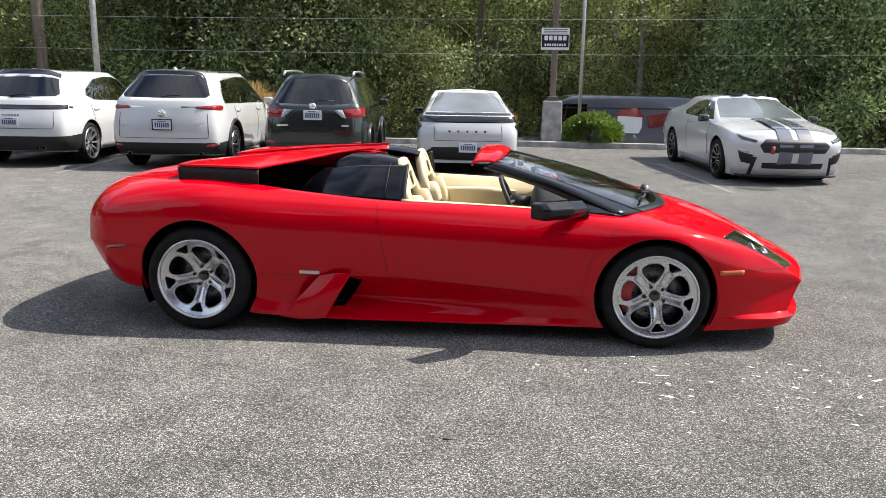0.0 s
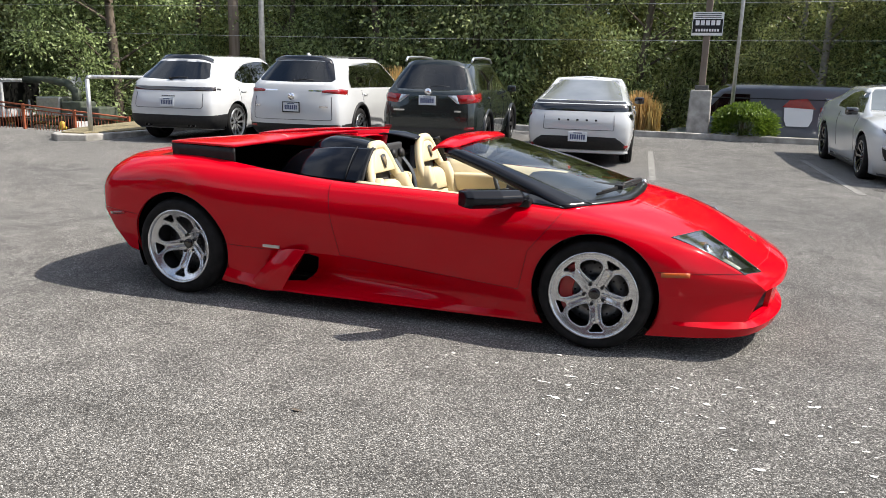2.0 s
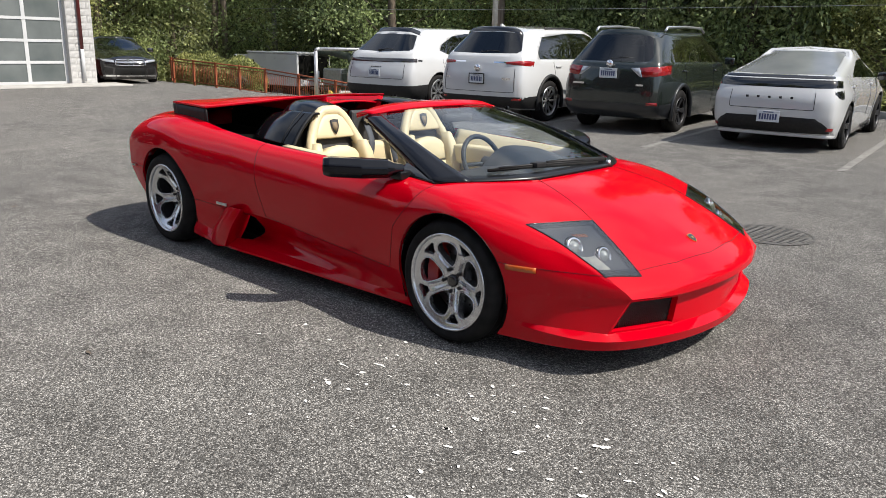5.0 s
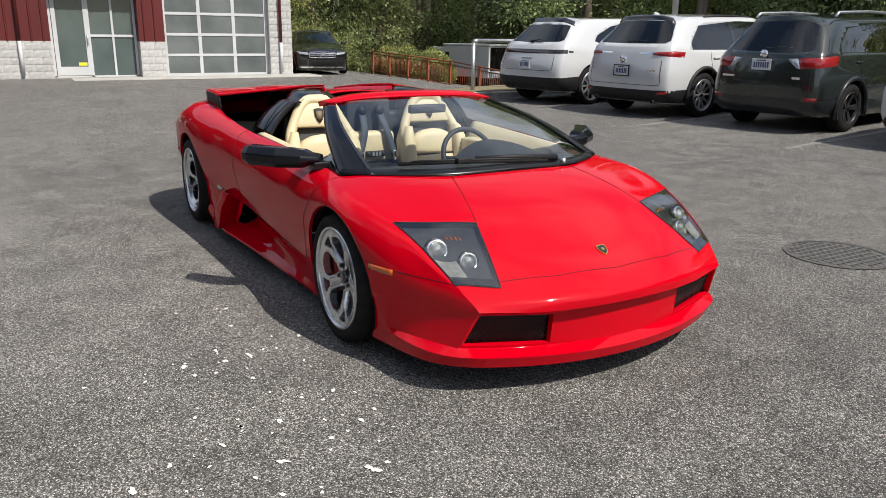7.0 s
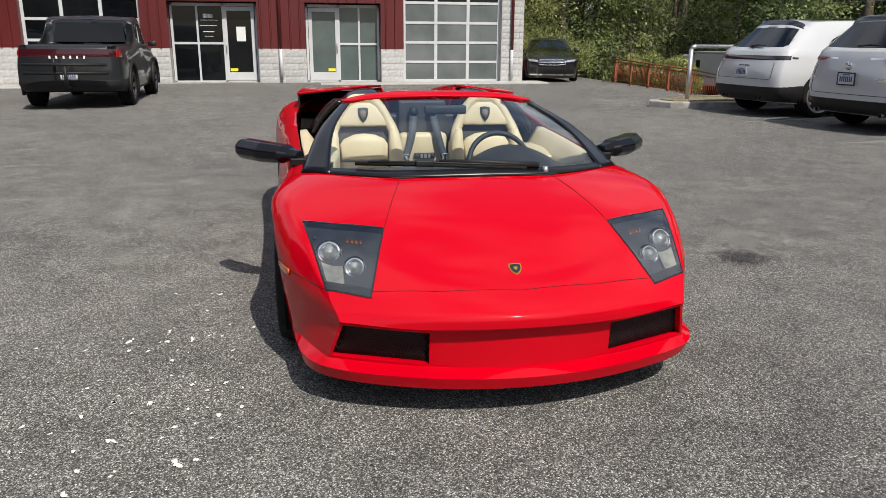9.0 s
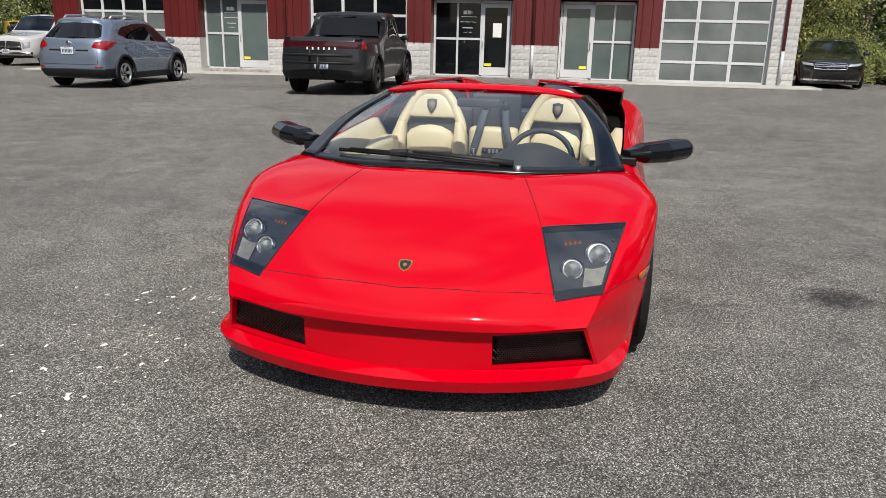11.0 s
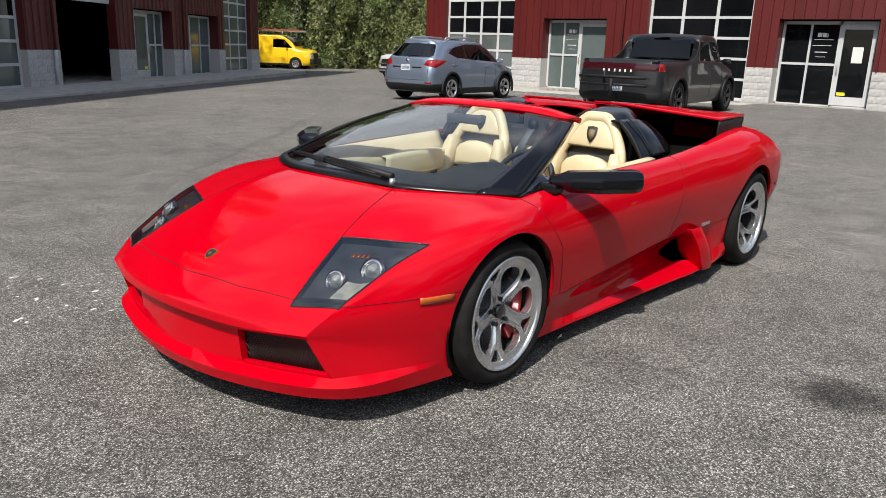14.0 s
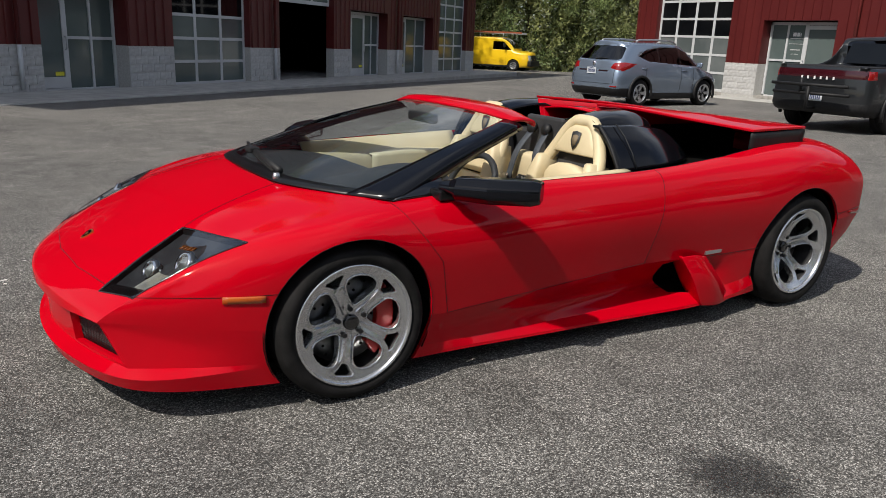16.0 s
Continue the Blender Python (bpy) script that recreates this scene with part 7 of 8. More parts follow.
pieces("lamp_lens", s.patch(1.15, 2.35, 2.72, 2.80, 0.020, 8, 1), M["dark_alloy"], car)
mirror_pair(car, 0.98, 0.92, 1.12, M["white_paint"])
part("roof_glass", s.patch(3.2, 5.8, 4.45, 5.0, 0.004, 10, 4), M["gloss_black"], car)

# white SUV with slim chrome-linked tail lights
car, s = vehicle("suv", "white SUV with black lower cladding and chrome tail trim", "car", stall(-5.62, 7.3, 5.06), 5.06, 1.96, 1.74, 1.10, 1.05, 1.13, (-2.02, 0.45, 1.35), M["white_paint"],
                 0.385, 0.25, 0.265, (-1.5, 1.5), 0.22, tail=0.10, tumble=0.66, tail_z=1.19, rear_glass=[(-.02, 1.245), (.70, 1.255), (.75, 1.30), (.61, 1.585), (.53, 1.615), (-.02, 1.63)], rim_mat=M["alloy"], spokes=("thin", 10), group="parked cars", flare=M["trim_black"])
pieces("tail_light", lens(s, [(1.02, 2.76), (2.38, 2.68), (2.42, 2.90), (1.02, 2.84)], 0.016, 10, 3), M["red_lens"], car, "slim red tail lights")
pieces("chrome_strip", s.patch(0.55, 1.9, 2.79, 2.84, 0.02, 12, 1), M["chrome"], car)
part("rear_bumper", s.patch(0, 2.5, 0.1, 1.15, 0.014, 18, 4), M["trim_black"], car)
part("bumper_strip", s.patch(0, 1.5, 0.62, 0.72, 0.024, 12, 1), M["chrome"], car)
pieces("rear_reflector", s.patch(1.35, 1.9, 0.8, 1.05, 0.024, 6, 2), M["red_lens"], car)
plate(car, -2.545, 0.80, dark=True)
part("badge", tube([(-2.52, 0, 0.99), (-2.535, 0, 0.99)], 0.065, 20), M["chrome"], car)
slats(car, "tail_lettering", M["chrome"], -2.53, [(.62, .65), (.67, .7), (-.72, -.55)], 0.80, 0.83)
for y in (-.62, .62):
    tip = part("exhaust_tip", tube([(-2.36, y, 0.30), (-2.455, y, 0.30)], 0.037, 14), M["steel"], car)
    part("bore", tube([(-2.45, y, 0.30), (-2.4565, y, 0.30)], 0.030, 14), M["black_void"], tip)
hatch_gap(car, s, 1.50, 1.50, 2.60)
rear_wiper(car, -2.36, 1.265)
part("roof_spoiler", s.patch(0, 1.75, 3.86, 4.15, 0.03, 12, 3), M["gloss_black"], car)
mirror_pair(car, 1.12, 0.90, 1.14, M["white_paint"])
roof_rails(car, -1.3, 0.3, 0.63, 1.665, M["trim_black"])
part("antenna_fin", prism([(-1.78, 1.715), (-1.60, 1.725), (-1.745, 1.775), (-1.775, 1.772)], -.018, .018), M["white_paint"], car, bevel=0.006)

# dark green compact SUV
car, s = vehicle("suv", "dark green compact SUV with silver roof rails", "car", stall(-3.05, 7.7, 4.57), 4.57, 1.845, 1.70, 1.12, 1.05, 1.12, (-1.82, 0.35, 1.2), M["green_black_paint"],
                 0.36, 0.235, 0.23, (-1.3, 1.36), 0.22, tail=0.06, tumble=0.67, rim_mat=M["dark_alloy"], spokes=("ten", 5), group="parked cars", flare=M["grey_paint"])
pieces("tail_light", lens(s, [(1.12, 2.58), (2.45, 2.64), (2.5, 3.0), (0.98, 2.92)], 0.02, 10, 3), M["red_lens"], car, "red tail lights with clear inner lens")
pieces("reverse_light", lens(s, [(0.98, 2.60), (1.11, 2.58), (.97, 2.92), (.66, 2.90)], 0.018, 4, 3), M["clear_lens"], car)
part("rear_bumper", s.patch(0, 2.6, 0.1, 1.2, 0.014, 18, 4), M["grey_paint"], car, "grey plastic rear bumper")
part("roof_spoiler", s.patch(0, 1.8, 3.88, 4.35, 0.03, 12, 3), M["green_black_paint"], car)
pieces("rear_reflector", s.patch(1.35, 1.85, 1.12, 1.35, 0.02, 6, 2), M["red_lens"], car)
plate(car, -2.30, 0.99)
part("badge", tube([(-2.25, 0, 1.14), (-2.27, 0, 1.14)], 0.06, 20), M["chrome"], car)
slats(car, "tail_lettering", M["chrome"], -2.30, [(.42, .62), (-.62, -.5)], 0.80, 0.83)
rear_wiper(car, -2.14, 1.21)
hatch_gap(car, s, 1.50, 1.25, 2.55)
mirror_pair(car, 0.98, 0.86, 1.14, M["green_black_paint"])
roof_rails(car, -1.55, 0.35, 0.62, 1.70, M["alloy"])

# white fastback hatch
car, s = vehicle("hatchback", "white fastback hatchback with a black tail band", "car", stall(-0.36, 7.65, 4.6), 4.60, 1.78, 1.45, 0.96, 0.87, 0.93, (-0.60, 0.15, 1.35), M["white_paint"],
                 0.33, 0.2, 0.235, (-1.35, 1.4), 0.17, tail=0.14, tumble=0.66, rim_mat=M["dark_alloy"], spokes=("ten", 5), tail_z=1.03, rear_nx=-0.05, rear_mat="sky_grey_glass", rear_glass=[(-.02, 1.075), (.665, 1.085), (.655, 1.13), (.545, 1.355), (.51, 1.375), (-.02, 1.385)], roof_drop=0.045, group="parked cars", dlo=[(1.2, .95), (-1.0, 1.03), (-.72, 1.15), (-.35, 1.255), (.05, 1.275), (.25, 1.23)])
part("tail_band", s.patch(0, 2.35, 2.64, 2.96, 0.014, 16, 3), M["gloss_black"], car, "gloss black band under the spoiler")
part("light_bar", s.patch(1.1, 2.3, 2.72, 2.84, 0.022, 10, 1), M["smoke_lens"], car)
part("bumper_lip", s.patch(0, 2.4, .02, .20, 0.03, 16, 2), M["white_paint"], car)
pieces("rear_reflector", lens(s, [(1.62, .42), (2.1, .42), (2.1, .62), (1.60, .66)], .02, 5, 2), M["red_lens"], car)
pieces("lamp_wedge", lens(s, [(1.75, 2.52), (2.4, 2.52), (2.42, 2.1), (2.30, 2.1)], .012, 5, 3), M["gloss_black"], car)
seam = [s.at(1.16, v)[0] for v in np.linspace(2.48, 1.72, 7)] + [s.at(u, 1.68)[0] for u in np.linspace(1.10, 0, 8)]
for side in (1, -1):
    part("hatch_gap", tube([q * np.array((1, side, 1)) + np.array((-.001, 0, 0)) for q in seam], .0045, 4), M["trim_black"], car, smooth=False)
part("tail_spoiler", s.patch(0, 1.85, 2.95, 3.1, 0.035, 12, 2), M["gloss_black"], car)
part("diffuser", lens(s, [(0, .24), (2.1, .30), (1.25, 1.18), (0, 1.22)], 0.014, 14, 4), M["trim_black"], car)
slats(car, "tail_lettering", M["trim_black"], -2.318, [(y, y + 0.035) for y in (-.3, -.15, 0, .15, .3)], 0.755, 0.785)
plate(car, -2.325, 0.50)
mirror_pair(car, 1.0, 0.84, 0.98, M["gloss_black"])

# white striped muscle coupe, nose towards the lot
cm = pose(4.62, 9.98, land(4.62, 9.98) - .004, 0, 1.0, -84.5)
car, s = vehicle("sports_coupe", "white sports coupe with twin blue-grey stripes and black wheels", "car", cm, 4.80, 1.92, 1.42, 0.96, 0.95, 1.0, (-1.35, 0.05, 0.95), M["white_paint"],
                 0.345, 0.28, 0.25, (-1.36, 1.40), 0.13, tail=0.12, tumble=0.62, rim_mat=M["gloss_black"], spokes=("ten", 10), nose=0.16, tail_z=1.03, dlo=[(.8, .98), (-.85, 1.02), (-.95, 1.08), (-.6, 1.26), (-.2, 1.31), (.12, 1.28)], posts=(-.42,), group="parked cars", hood_round=0.05, front_mat="sky_pale_glass")
part("upper_grille", lens(s, [(9.83, 1.95), (11, 1.95), (11, 2.55), (10.06, 2.55)], .012, 14, 3), M["mesh_black"], car, "wide black mesh grille")
part("grille_mouth", lens(s, [(10.02, 1.36), (11, 1.36), (11, 1.96), (9.83, 1.96)], .012, 14, 3), M["mesh_black"], car)
part("lower_grille", lens(s, [(10.02, .42), (11, .42), (11, .72), (10.0, .72)], .012, 12, 2), M["trim_black"], car)
pieces("side_intake", lens(s, [(9.0, 1.40), (9.66, 1.15), (9.74, .60), (9.15, .72)], .012, 6, 3), M["trim_black"], car)
pieces("winglet", lens(s, [(9.68, 1.0), (9.80, 1.0), (9.64, .08), (9.48, .08)], .02, 3, 4), M["trim_black"], car)
pieces("headlight", lens(s, [(8.80, 2.97), (9.76, 2.45), (9.72, 2.20), (9.0, 2.42)], .014, 8, 3), M["smoke_lens"], car, "dark angular headlight")
pieces("lamp_strip", lens(s, [(9.0, 2.80), (9.66, 2.44), (9.66, 2.38), (9.02, 2.70)], .020, 6, 1), M["clear_lens"], car)
pieces("fog_light", lens(s, [(9.0, 1.58), (9.5, 1.42), (9.5, 1.28), (9.0, 1.42)], .018, 4, 2), M["clear_lens"], car)
part("splitter", s.patch(8.9, 11, 0.0, 0.10, 0.05, 18, 2), M["trim_black"], car, "black front splitter")
pieces("side_skirt", s.patch(3.6, 7.9, 0.0, 0.16, 0.03, 18, 2), M["trim_black"], car)
prof = [s.at(7.05 + 3.95 * j / 39, 5.0)[0] for j in range(40)]
prof += [s.at(11, v)[0] + np.array((.006, 0, 0)) for v in np.linspace(4.8, .55, 22)]
for side in (-1, 1):
    bm = bmesh.new()
    rows = [[(p[0] - (.10 * yy * yy if i > 38 else 0), side * yy, p[2] + 0.006 - (0.02 * yy * yy if i < 39 else 0)) for yy in (.05, .16, .27)] for i, p in enumerate(prof)]
    bm = grid_mesh(np.array(rows))
    bmesh.ops.recalc_face_normals(bm, faces=bm.faces[:])
    part("bonnet_stripe", bm, M["stripe_grey"], car, "blue-grey racing stripe")
    y0, y1 = sorted((side * .05, side * .27))
    part("roof_stripe", box(-1.0, 0.05, y0, y1, 1.415, 1.424), M["stripe_grey"], car, smooth=False)
mirror_pair(car, 0.72, 0.88, 1.0, M["gloss_black"])
part("rear_wing", box(-2.42, -2.2, -0.8, 0.8, 1.06, 1.09), M["stripe_grey"], car, bevel=0.01)
part("badge", box(2.385, 2.405, -0.40, -0.34, 0.52, 0.64), M["red_lens"], car)

# slate grey electric pickup
cm = pose(-14.05, -5.45, lowland(-5.4), 0, 0, 180 + 3)
car, s = vehicle("pickup", "slate grey pickup truck with a hitch rack, facing the workshops", "car", cm, 5.45, 2.05, 1.86, 1.22, 1.14, 1.22, (-0.35, 0.75, 1.5), M["grey_paint"],
                 0.41, 0.275, 0.27, (-1.66, 1.75), 0.30, tail=0.02, tumble=0.85, rim_mat=M["dark_alloy"], spokes=("ten", 5), tail_z=1.22, bed=True, dlo=[(1.32, 1.235), (-.40, 1.25), (-.36, 1.60), (-.28, 1.68), (.62, 1.70), (.84, 1.65)], posts=(.40,), flare=M["trim_black"], roof_drop=.03)
bm = bmesh.new()
bm.faces.new([bm.verts.new(q) for q in ((-.50, -.74, 1.29), (-.50, .74, 1.29), (-.345, .68, 1.70), (-.345, -.68, 1.70))])
part("rear_screen", bm, M["dark_pane"], car, "dark rear window", solid=.006, smooth=False)
part("tonneau", box(-2.62, -0.52, -0.84, 0.84, 1.13, 1.242), M["trim_black"], car, "flat black bed cover", bevel=0.02, smooth=False)
part("light_bar", s.patch(0, 2.2, 2.62, 2.9, 0.012, 14, 2), M["strip_red"], car, "dark red full-width tail light strip")
pieces("tail_light", s.patch(1.78, 2.25, 2.60, 2.90, 0.02, 6, 2), M["red_lens"], car)
part("rear_bumper", s.patch(0, 2.5, 0.1, 1.5, 0.014, 18, 4), M["trim_black"], car)
slats(car, "tail_lettering", M["letter_white"], -2.735, [(y, y + 0.034) for y in (-.33, -.2, -.08, .04, .17, .29)], 0.985, 1.04, label="pale raised lettering bars")
plate(car, -2.745, 0.66)
rack = bmesh.new()
tube([(-2.6, 0, 0.45), (-3.0, 0, 0.45), (-3.0, 0, 0.85)], 0.035, 8, rack)
tube([(-2.92, -0.75, 0.72), (-2.92, 0.75, 0.72)], 0.03, 8, rack)
tube([(-3.0, -0.75, 0.88), (-3.0, 0.75, 0.88)], 0.03, 8, rack)
tube([(-2.92, 0.2, 0.72), (-2.92, 0.2, 1.0)], 0.03, 8, rack)
part("hitch_rack", rack, M["trim_black"], car, "folded black hitch rack")
mirror_pair(car, 1.2, 0.98, 1.25, M["gloss_black"])

# silver-blue crossover
cm = pose(-13.65, -11.75, lowland(-11.7), 0, 0, 180 + 3)
car, s = vehicle("suv", "silver-blue compact SUV parked before the workshops", "car", cm, 4.41, 1.82, 1.66, 1.05, 1.0, 1.08, (-1.66, 0.4, 1.2), M["silver_blue_paint"],
                 0.35, 0.23, 0.235, (-1.28, 1.36), 0.2, tail=0.13, tumble=0.69, tail_z=1.13, rim_mat=M["alloy"], spokes=("ten", 5), dlo=[(1.05, 1.055), (-.95, 1.15), (-1.30, 1.27), (-1.05, 1.42), (-.45, 1.52), (.30, 1.52), (.62, 1.42)],
                 rear_glass=[(-.02, 1.16), (.66, 1.17), (.71, 1.21), (.60, 1.47), (.54, 1.50), (-.02, 1.52)], flare=M["trim_black"])
pieces("tail_light", lens(s, [(1.12, 2.62), (2.25, 2.42), (2.75, 3.02), (1.30, 2.90)], 0.02, 10, 3), M["red_lens"], car, "swept red tail lights")
part("rear_bumper", s.patch(0, 2.6, 0.1, 1.05, 0.014, 18, 4), M["trim_black"], car)
pieces("sill_cladding", s.patch(3.2, 7.9, 0.0, .62, 0.012, 18, 3), M["trim_black"], car, "black plastic sill cladding")
pieces("rear_reflector", s.patch(1.3, 1.8, 1.12, 1.3, 0.02, 6, 2), M["red_lens"], car)
part("roof_spoiler", s.patch(0, 1.8, 3.84, 4.2, 0.03, 12, 3), M["silver_blue_paint"], car)
part("chrome_strip", s.patch(0, .95, 2.42, 2.50, 0.02, 10, 1), M["chrome"], car)
hatch_gap(car, s, 1.50, 1.50, 2.60)
rear_wiper(car, -2.04, 1.175)
part("badge", tube([(-2.10, 0, 1.06), (-2.13, 0, 1.06)], 0.05, 16), M["chrome"], car)
plate(car, -2.20, 0.88)
mirror_pair(car, 0.98, 0.86, 1.1, M["silver_blue_paint"])
roof_rails(car, -1.3, 0.3, 0.60, 1.66, M["alloy"])
part("antenna", tube([(-1.2, 0, 1.64), (-1.36, 0, 1.80)], .008, 6), M["trim_black"], car)

# black saloon coming round the workshops
cm = pose(-22.2, 7.85, 0, 0, 0, -14)
car, s = vehicle("saloon", "black executive saloon with a chrome grille", "car", cm, 4.88, 1.86, 1.45, 0.96, 0.90, 0.98, (-1.45, 0.0, 1.0), M["black_paint"],
                 0.335, 0.24, 0.24, (-1.4, 1.47), 0.14, tail=0.1, tumble=0.64, rim_mat=M["alloy"], spokes=("ten", 5))
part("grille", lens(s, [(10.12, 1.62), (11, 1.50), (11, 2.72), (10.18, 2.66)], 0.012, 10, 4), M["trim_black"], car)
for v in (1.98, 2.30):
    rim = [s.at(u, v)[0] + np.array((.022, 0, 0)) for u in np.linspace(10.16, 11, 8)]
    part("grille_bar", tube(rim + [q * np.array((1, -1, 1)) for q in rim[-2::-1]], 0.017, 6), M["chrome"], car)
edge = [s.at(u, v)[0] + np.array((.016, 0, 0)) for u, v in ((11, 2.74), (10.6, 2.74), (10.18, 2.68), (10.10, 2.2), (10.12, 1.6), (10.6, 1.53), (11, 1.5))]
part("grille_frame", tube(edge + [q * np.array((1, -1, 1)) for q in edge[-2::-1]], 0.014, 6), M["chrome"], car)
ring = [(2.462, .095 * math.cos(k * math.pi / 10), .655 + .095 * math.sin(k * math.pi / 10)) for k in range(21)]
part("badge", tube(ring, 0.013, 6), M["chrome"], car)
part("badge_disc", tube([(2.44, 0, .655), (2.466, 0, .655)], .035, 12), M["chrome"], car)
pieces("headlight", lens(s, [(8.75, 3.0), (9.98, 2.62), (10.05, 2.02), (9.1, 2.24)], 0.016, 8, 3), M["clear_lens"], car, "swept clear headlight")
pieces("side_intake", lens(s, [(9.2, 1.25), (9.95, 1.15), (9.9, .50), (9.3, .52)], .012, 6, 3), M["mesh_black"], car)
part("lower_grille", s.patch(10.05, 11, 0.45, 1.15, 0.014, 12, 3), M["mesh_black"], car)
part("bumper_trim", s.patch(9.1, 11, 0.26, 0.40, 0.024, 14, 1), M["chrome"], car, "chrome strip along the foot of the bumper")
mirror_pair(car, 0.78, 0.86, 1.02, M["black_paint"])


def van(name, label, m, L, W, H, paint, nose_len, hood, group=""):
    """A panel van: long box with a short sloping nose."""
    return vehicle(name, label, "van", m, L, W, H, H * 0.62, hood, hood + 0.1, (-L / 2 + 0.12, L / 2 - nose_len - 0.75, L / 2 - nose_len + 0.1), paint,
                   0.36, 0.23, 0.22, (-L * 0.28, L * 0.31), 0.25, tail=0.03, tumble=0.86, rim_mat=M["galv"], spokes=("ten", 8), group=group, dlo=[(L / 2 - nose_len - .05, H * .62), (L / 2 - nose_len - 1.3, H * .62), (L / 2 - nose_len - 1.3, H - .3), (L / 2 - nose_len - .6, H - .3)], posts=())


# slate-blue van behind the kerb
car, s = van("van", "slate blue panel van with a red and white painted side", pose(2.9, 19.4, -1.0, 0, 0, 180 + 3), 5.9, 2.0, 2.48, M["navy_paint"], 1.0, 1.15)
house = [(-.92, 1.34), (-.36, 1.34), (-.28, 1.52), (-.26, 1.84), (-.64, 1.88), (-1.00, 1.84), (-1.00, 1.52)]
part("painted_shape", prism(house, 1.008, 1.016), M["letter_white"], car, "white painted shape", smooth=False)
part("painted_roof", prism([(-1.06, 1.82), (-.20, 1.86), (-.38, 2.06), (-.82, 2.10)], 1.009, 1.020), M["red_lens"], car, smooth=False)
bm = bmesh.new()
for i in range(6):
    for j in range(2):
        box(-1.95 + i * 0.125 + j * 0.05, -1.85 + i * 0.125 + j * 0.05, 1.008, 1.02, 1.62 + j * 0.19 - i * 0.02, 1.78 + j * 0.19 - i * 0.02, bm)
part("painted_lettering", bm, M["red_lens"], car, "red painted lettering bars", smooth=False)
part("waist_stripe", box(-2.85, 1.9, 1.006, 1.014, 2.06, 2.09), M["trim_black"], car, smooth=False)

# yellow service van with a ladder rack
ym = pose(-27.9, -38.95, lowland(-38.9), 0, 0, 124)
car, s = van("van", "yellow service van with orange ladders on its roof", ym, 6.0, 2.05, 2.14, M["yellow_paint"], 1.30, 1.30)
for ys, z, mat, tone in (((-.72, -.30), 2.42, M["rust_rail"], "orange ladder"), ((.28, .70), 2.38, M["galv"], "pale aluminium ladder")):
    lad = bmesh.new()
    for y in ys:
        box(-2.9, 2.1, y - .03, y + .03, z - .05, z + .05, lad)
    for k in range(14):
        tube([(-2.75 + k * 0.36, ys[0], z), (-2.75 + k * 0.36, ys[1], z)], 0.02, 6, lad)
    part("ladder", lad, mat, car, tone, smooth=False)
for x in (-2.2, -.6, 1.0):
    part("rack_bar", tube([(x, -.80, 2.02), (x, -.80, 2.33), (x, .80, 2.33), (x, .80, 2.02)], .025, 6), M["galv"], car)
part("bumper", box(2.80, 3.06, -.95, .95, .34, .70), M["trim_black"], car, bevel=0.05)
pieces("headlight", s.patch(9.35, 10.0, 2.05, 2.75, 0.014, 6, 3), M["clear_lens"], car)
part("grille", s.patch(10.0, 11, 1.8, 2.75, 0.012, 10, 3), M["trim_black"], car)
pieces("sill", s.patch(3.4, 7.6, 0.0, .55, 0.014, 16, 3), M["trim_black"], car, "dark sill along the flank")
mirror_pair(car, 1.25, 1.0, 1.62, M["trim_black"], .26, .30)
car, s = van("van", "yellow service van standing behind the white pickup", pose(-31.2, -29.0, lowland(-29.0), 0, 0, 44), 5.6, 1.9, 1.85, M["yellow_paint"], 1.25, 1.14)
part("grille", s.patch(10.0, 11, 1.8, 2.75, 0.012, 10, 3), M["trim_black"], car)
part("bumper", box(2.62, 2.86, -.88, .88, .34, .66), M["trim_black"], car, bevel=0.05)

# white pickup beyond the crossover, its front to the lot
cm = pose(-24.1, -21.9, lowland(-21.9), 0, 0, 4)
car, s = vehicle("pickup", "white pickup truck with a black crossbar grille beyond the crossover", "car", cm, 5.8, 2.04, 1.98, 1.22, 1.20, 1.30, (-0.3, 0.6, 1.35), M["white_paint"], 0.41, 0.26, 0.25, (-1.8, 1.85), 0.30, tail=0.02, tumble=0.76, tail_z=1.22, nose=.06, spokes=("ten", 5), bed=True, dlo=[(1.2, 1.24), (-.3, 1.26), (-.25, 1.7), (0, 1.8), (.5, 1.8), (.75, 1.72)], posts=(.4,))
part("grille", lens(s, [(9.86, 1.72), (11, 1.72), (11, 2.70), (9.90, 2.64)], .014, 12, 4), M["mesh_black"], car, "black grille with a white crossbar")
bar = [s.at(u, 2.2)[0] + np.array((.03, 0, 0)) for u in np.linspace(9.88, 11, 8)]
part("crossbar", tube(bar + [q * np.array((1, -1, 1)) for q in bar[-2::-1]], .035, 6), M["chrome"], car)
part("crossbar", tube([s.at(11, v)[0] + np.array((.03, 0, 0)) for v in np.linspace(1.74, 2.68, 6)], .04, 6), M["chrome"], car)
pieces("headlight", lens(s, [(9.1, 2.62), (9.82, 2.60), (9.80, 1.95), (9.2, 2.1)], .014, 6, 3), M["clear_lens"], car)
part("front_bumper", s.patch(9.0, 11, .62, 1.35, .04, 18, 3), M["chrome"], car, "chrome front bumper")
part("valance", s.patch(9.0, 11, .05, .62, .02, 18, 2), M["trim_black"], car)
plate(car, 2.96, .56, face=1)
mirror_pair(car, 1.05, 1.0, 1.38, M["trim_black"], .24, .26)

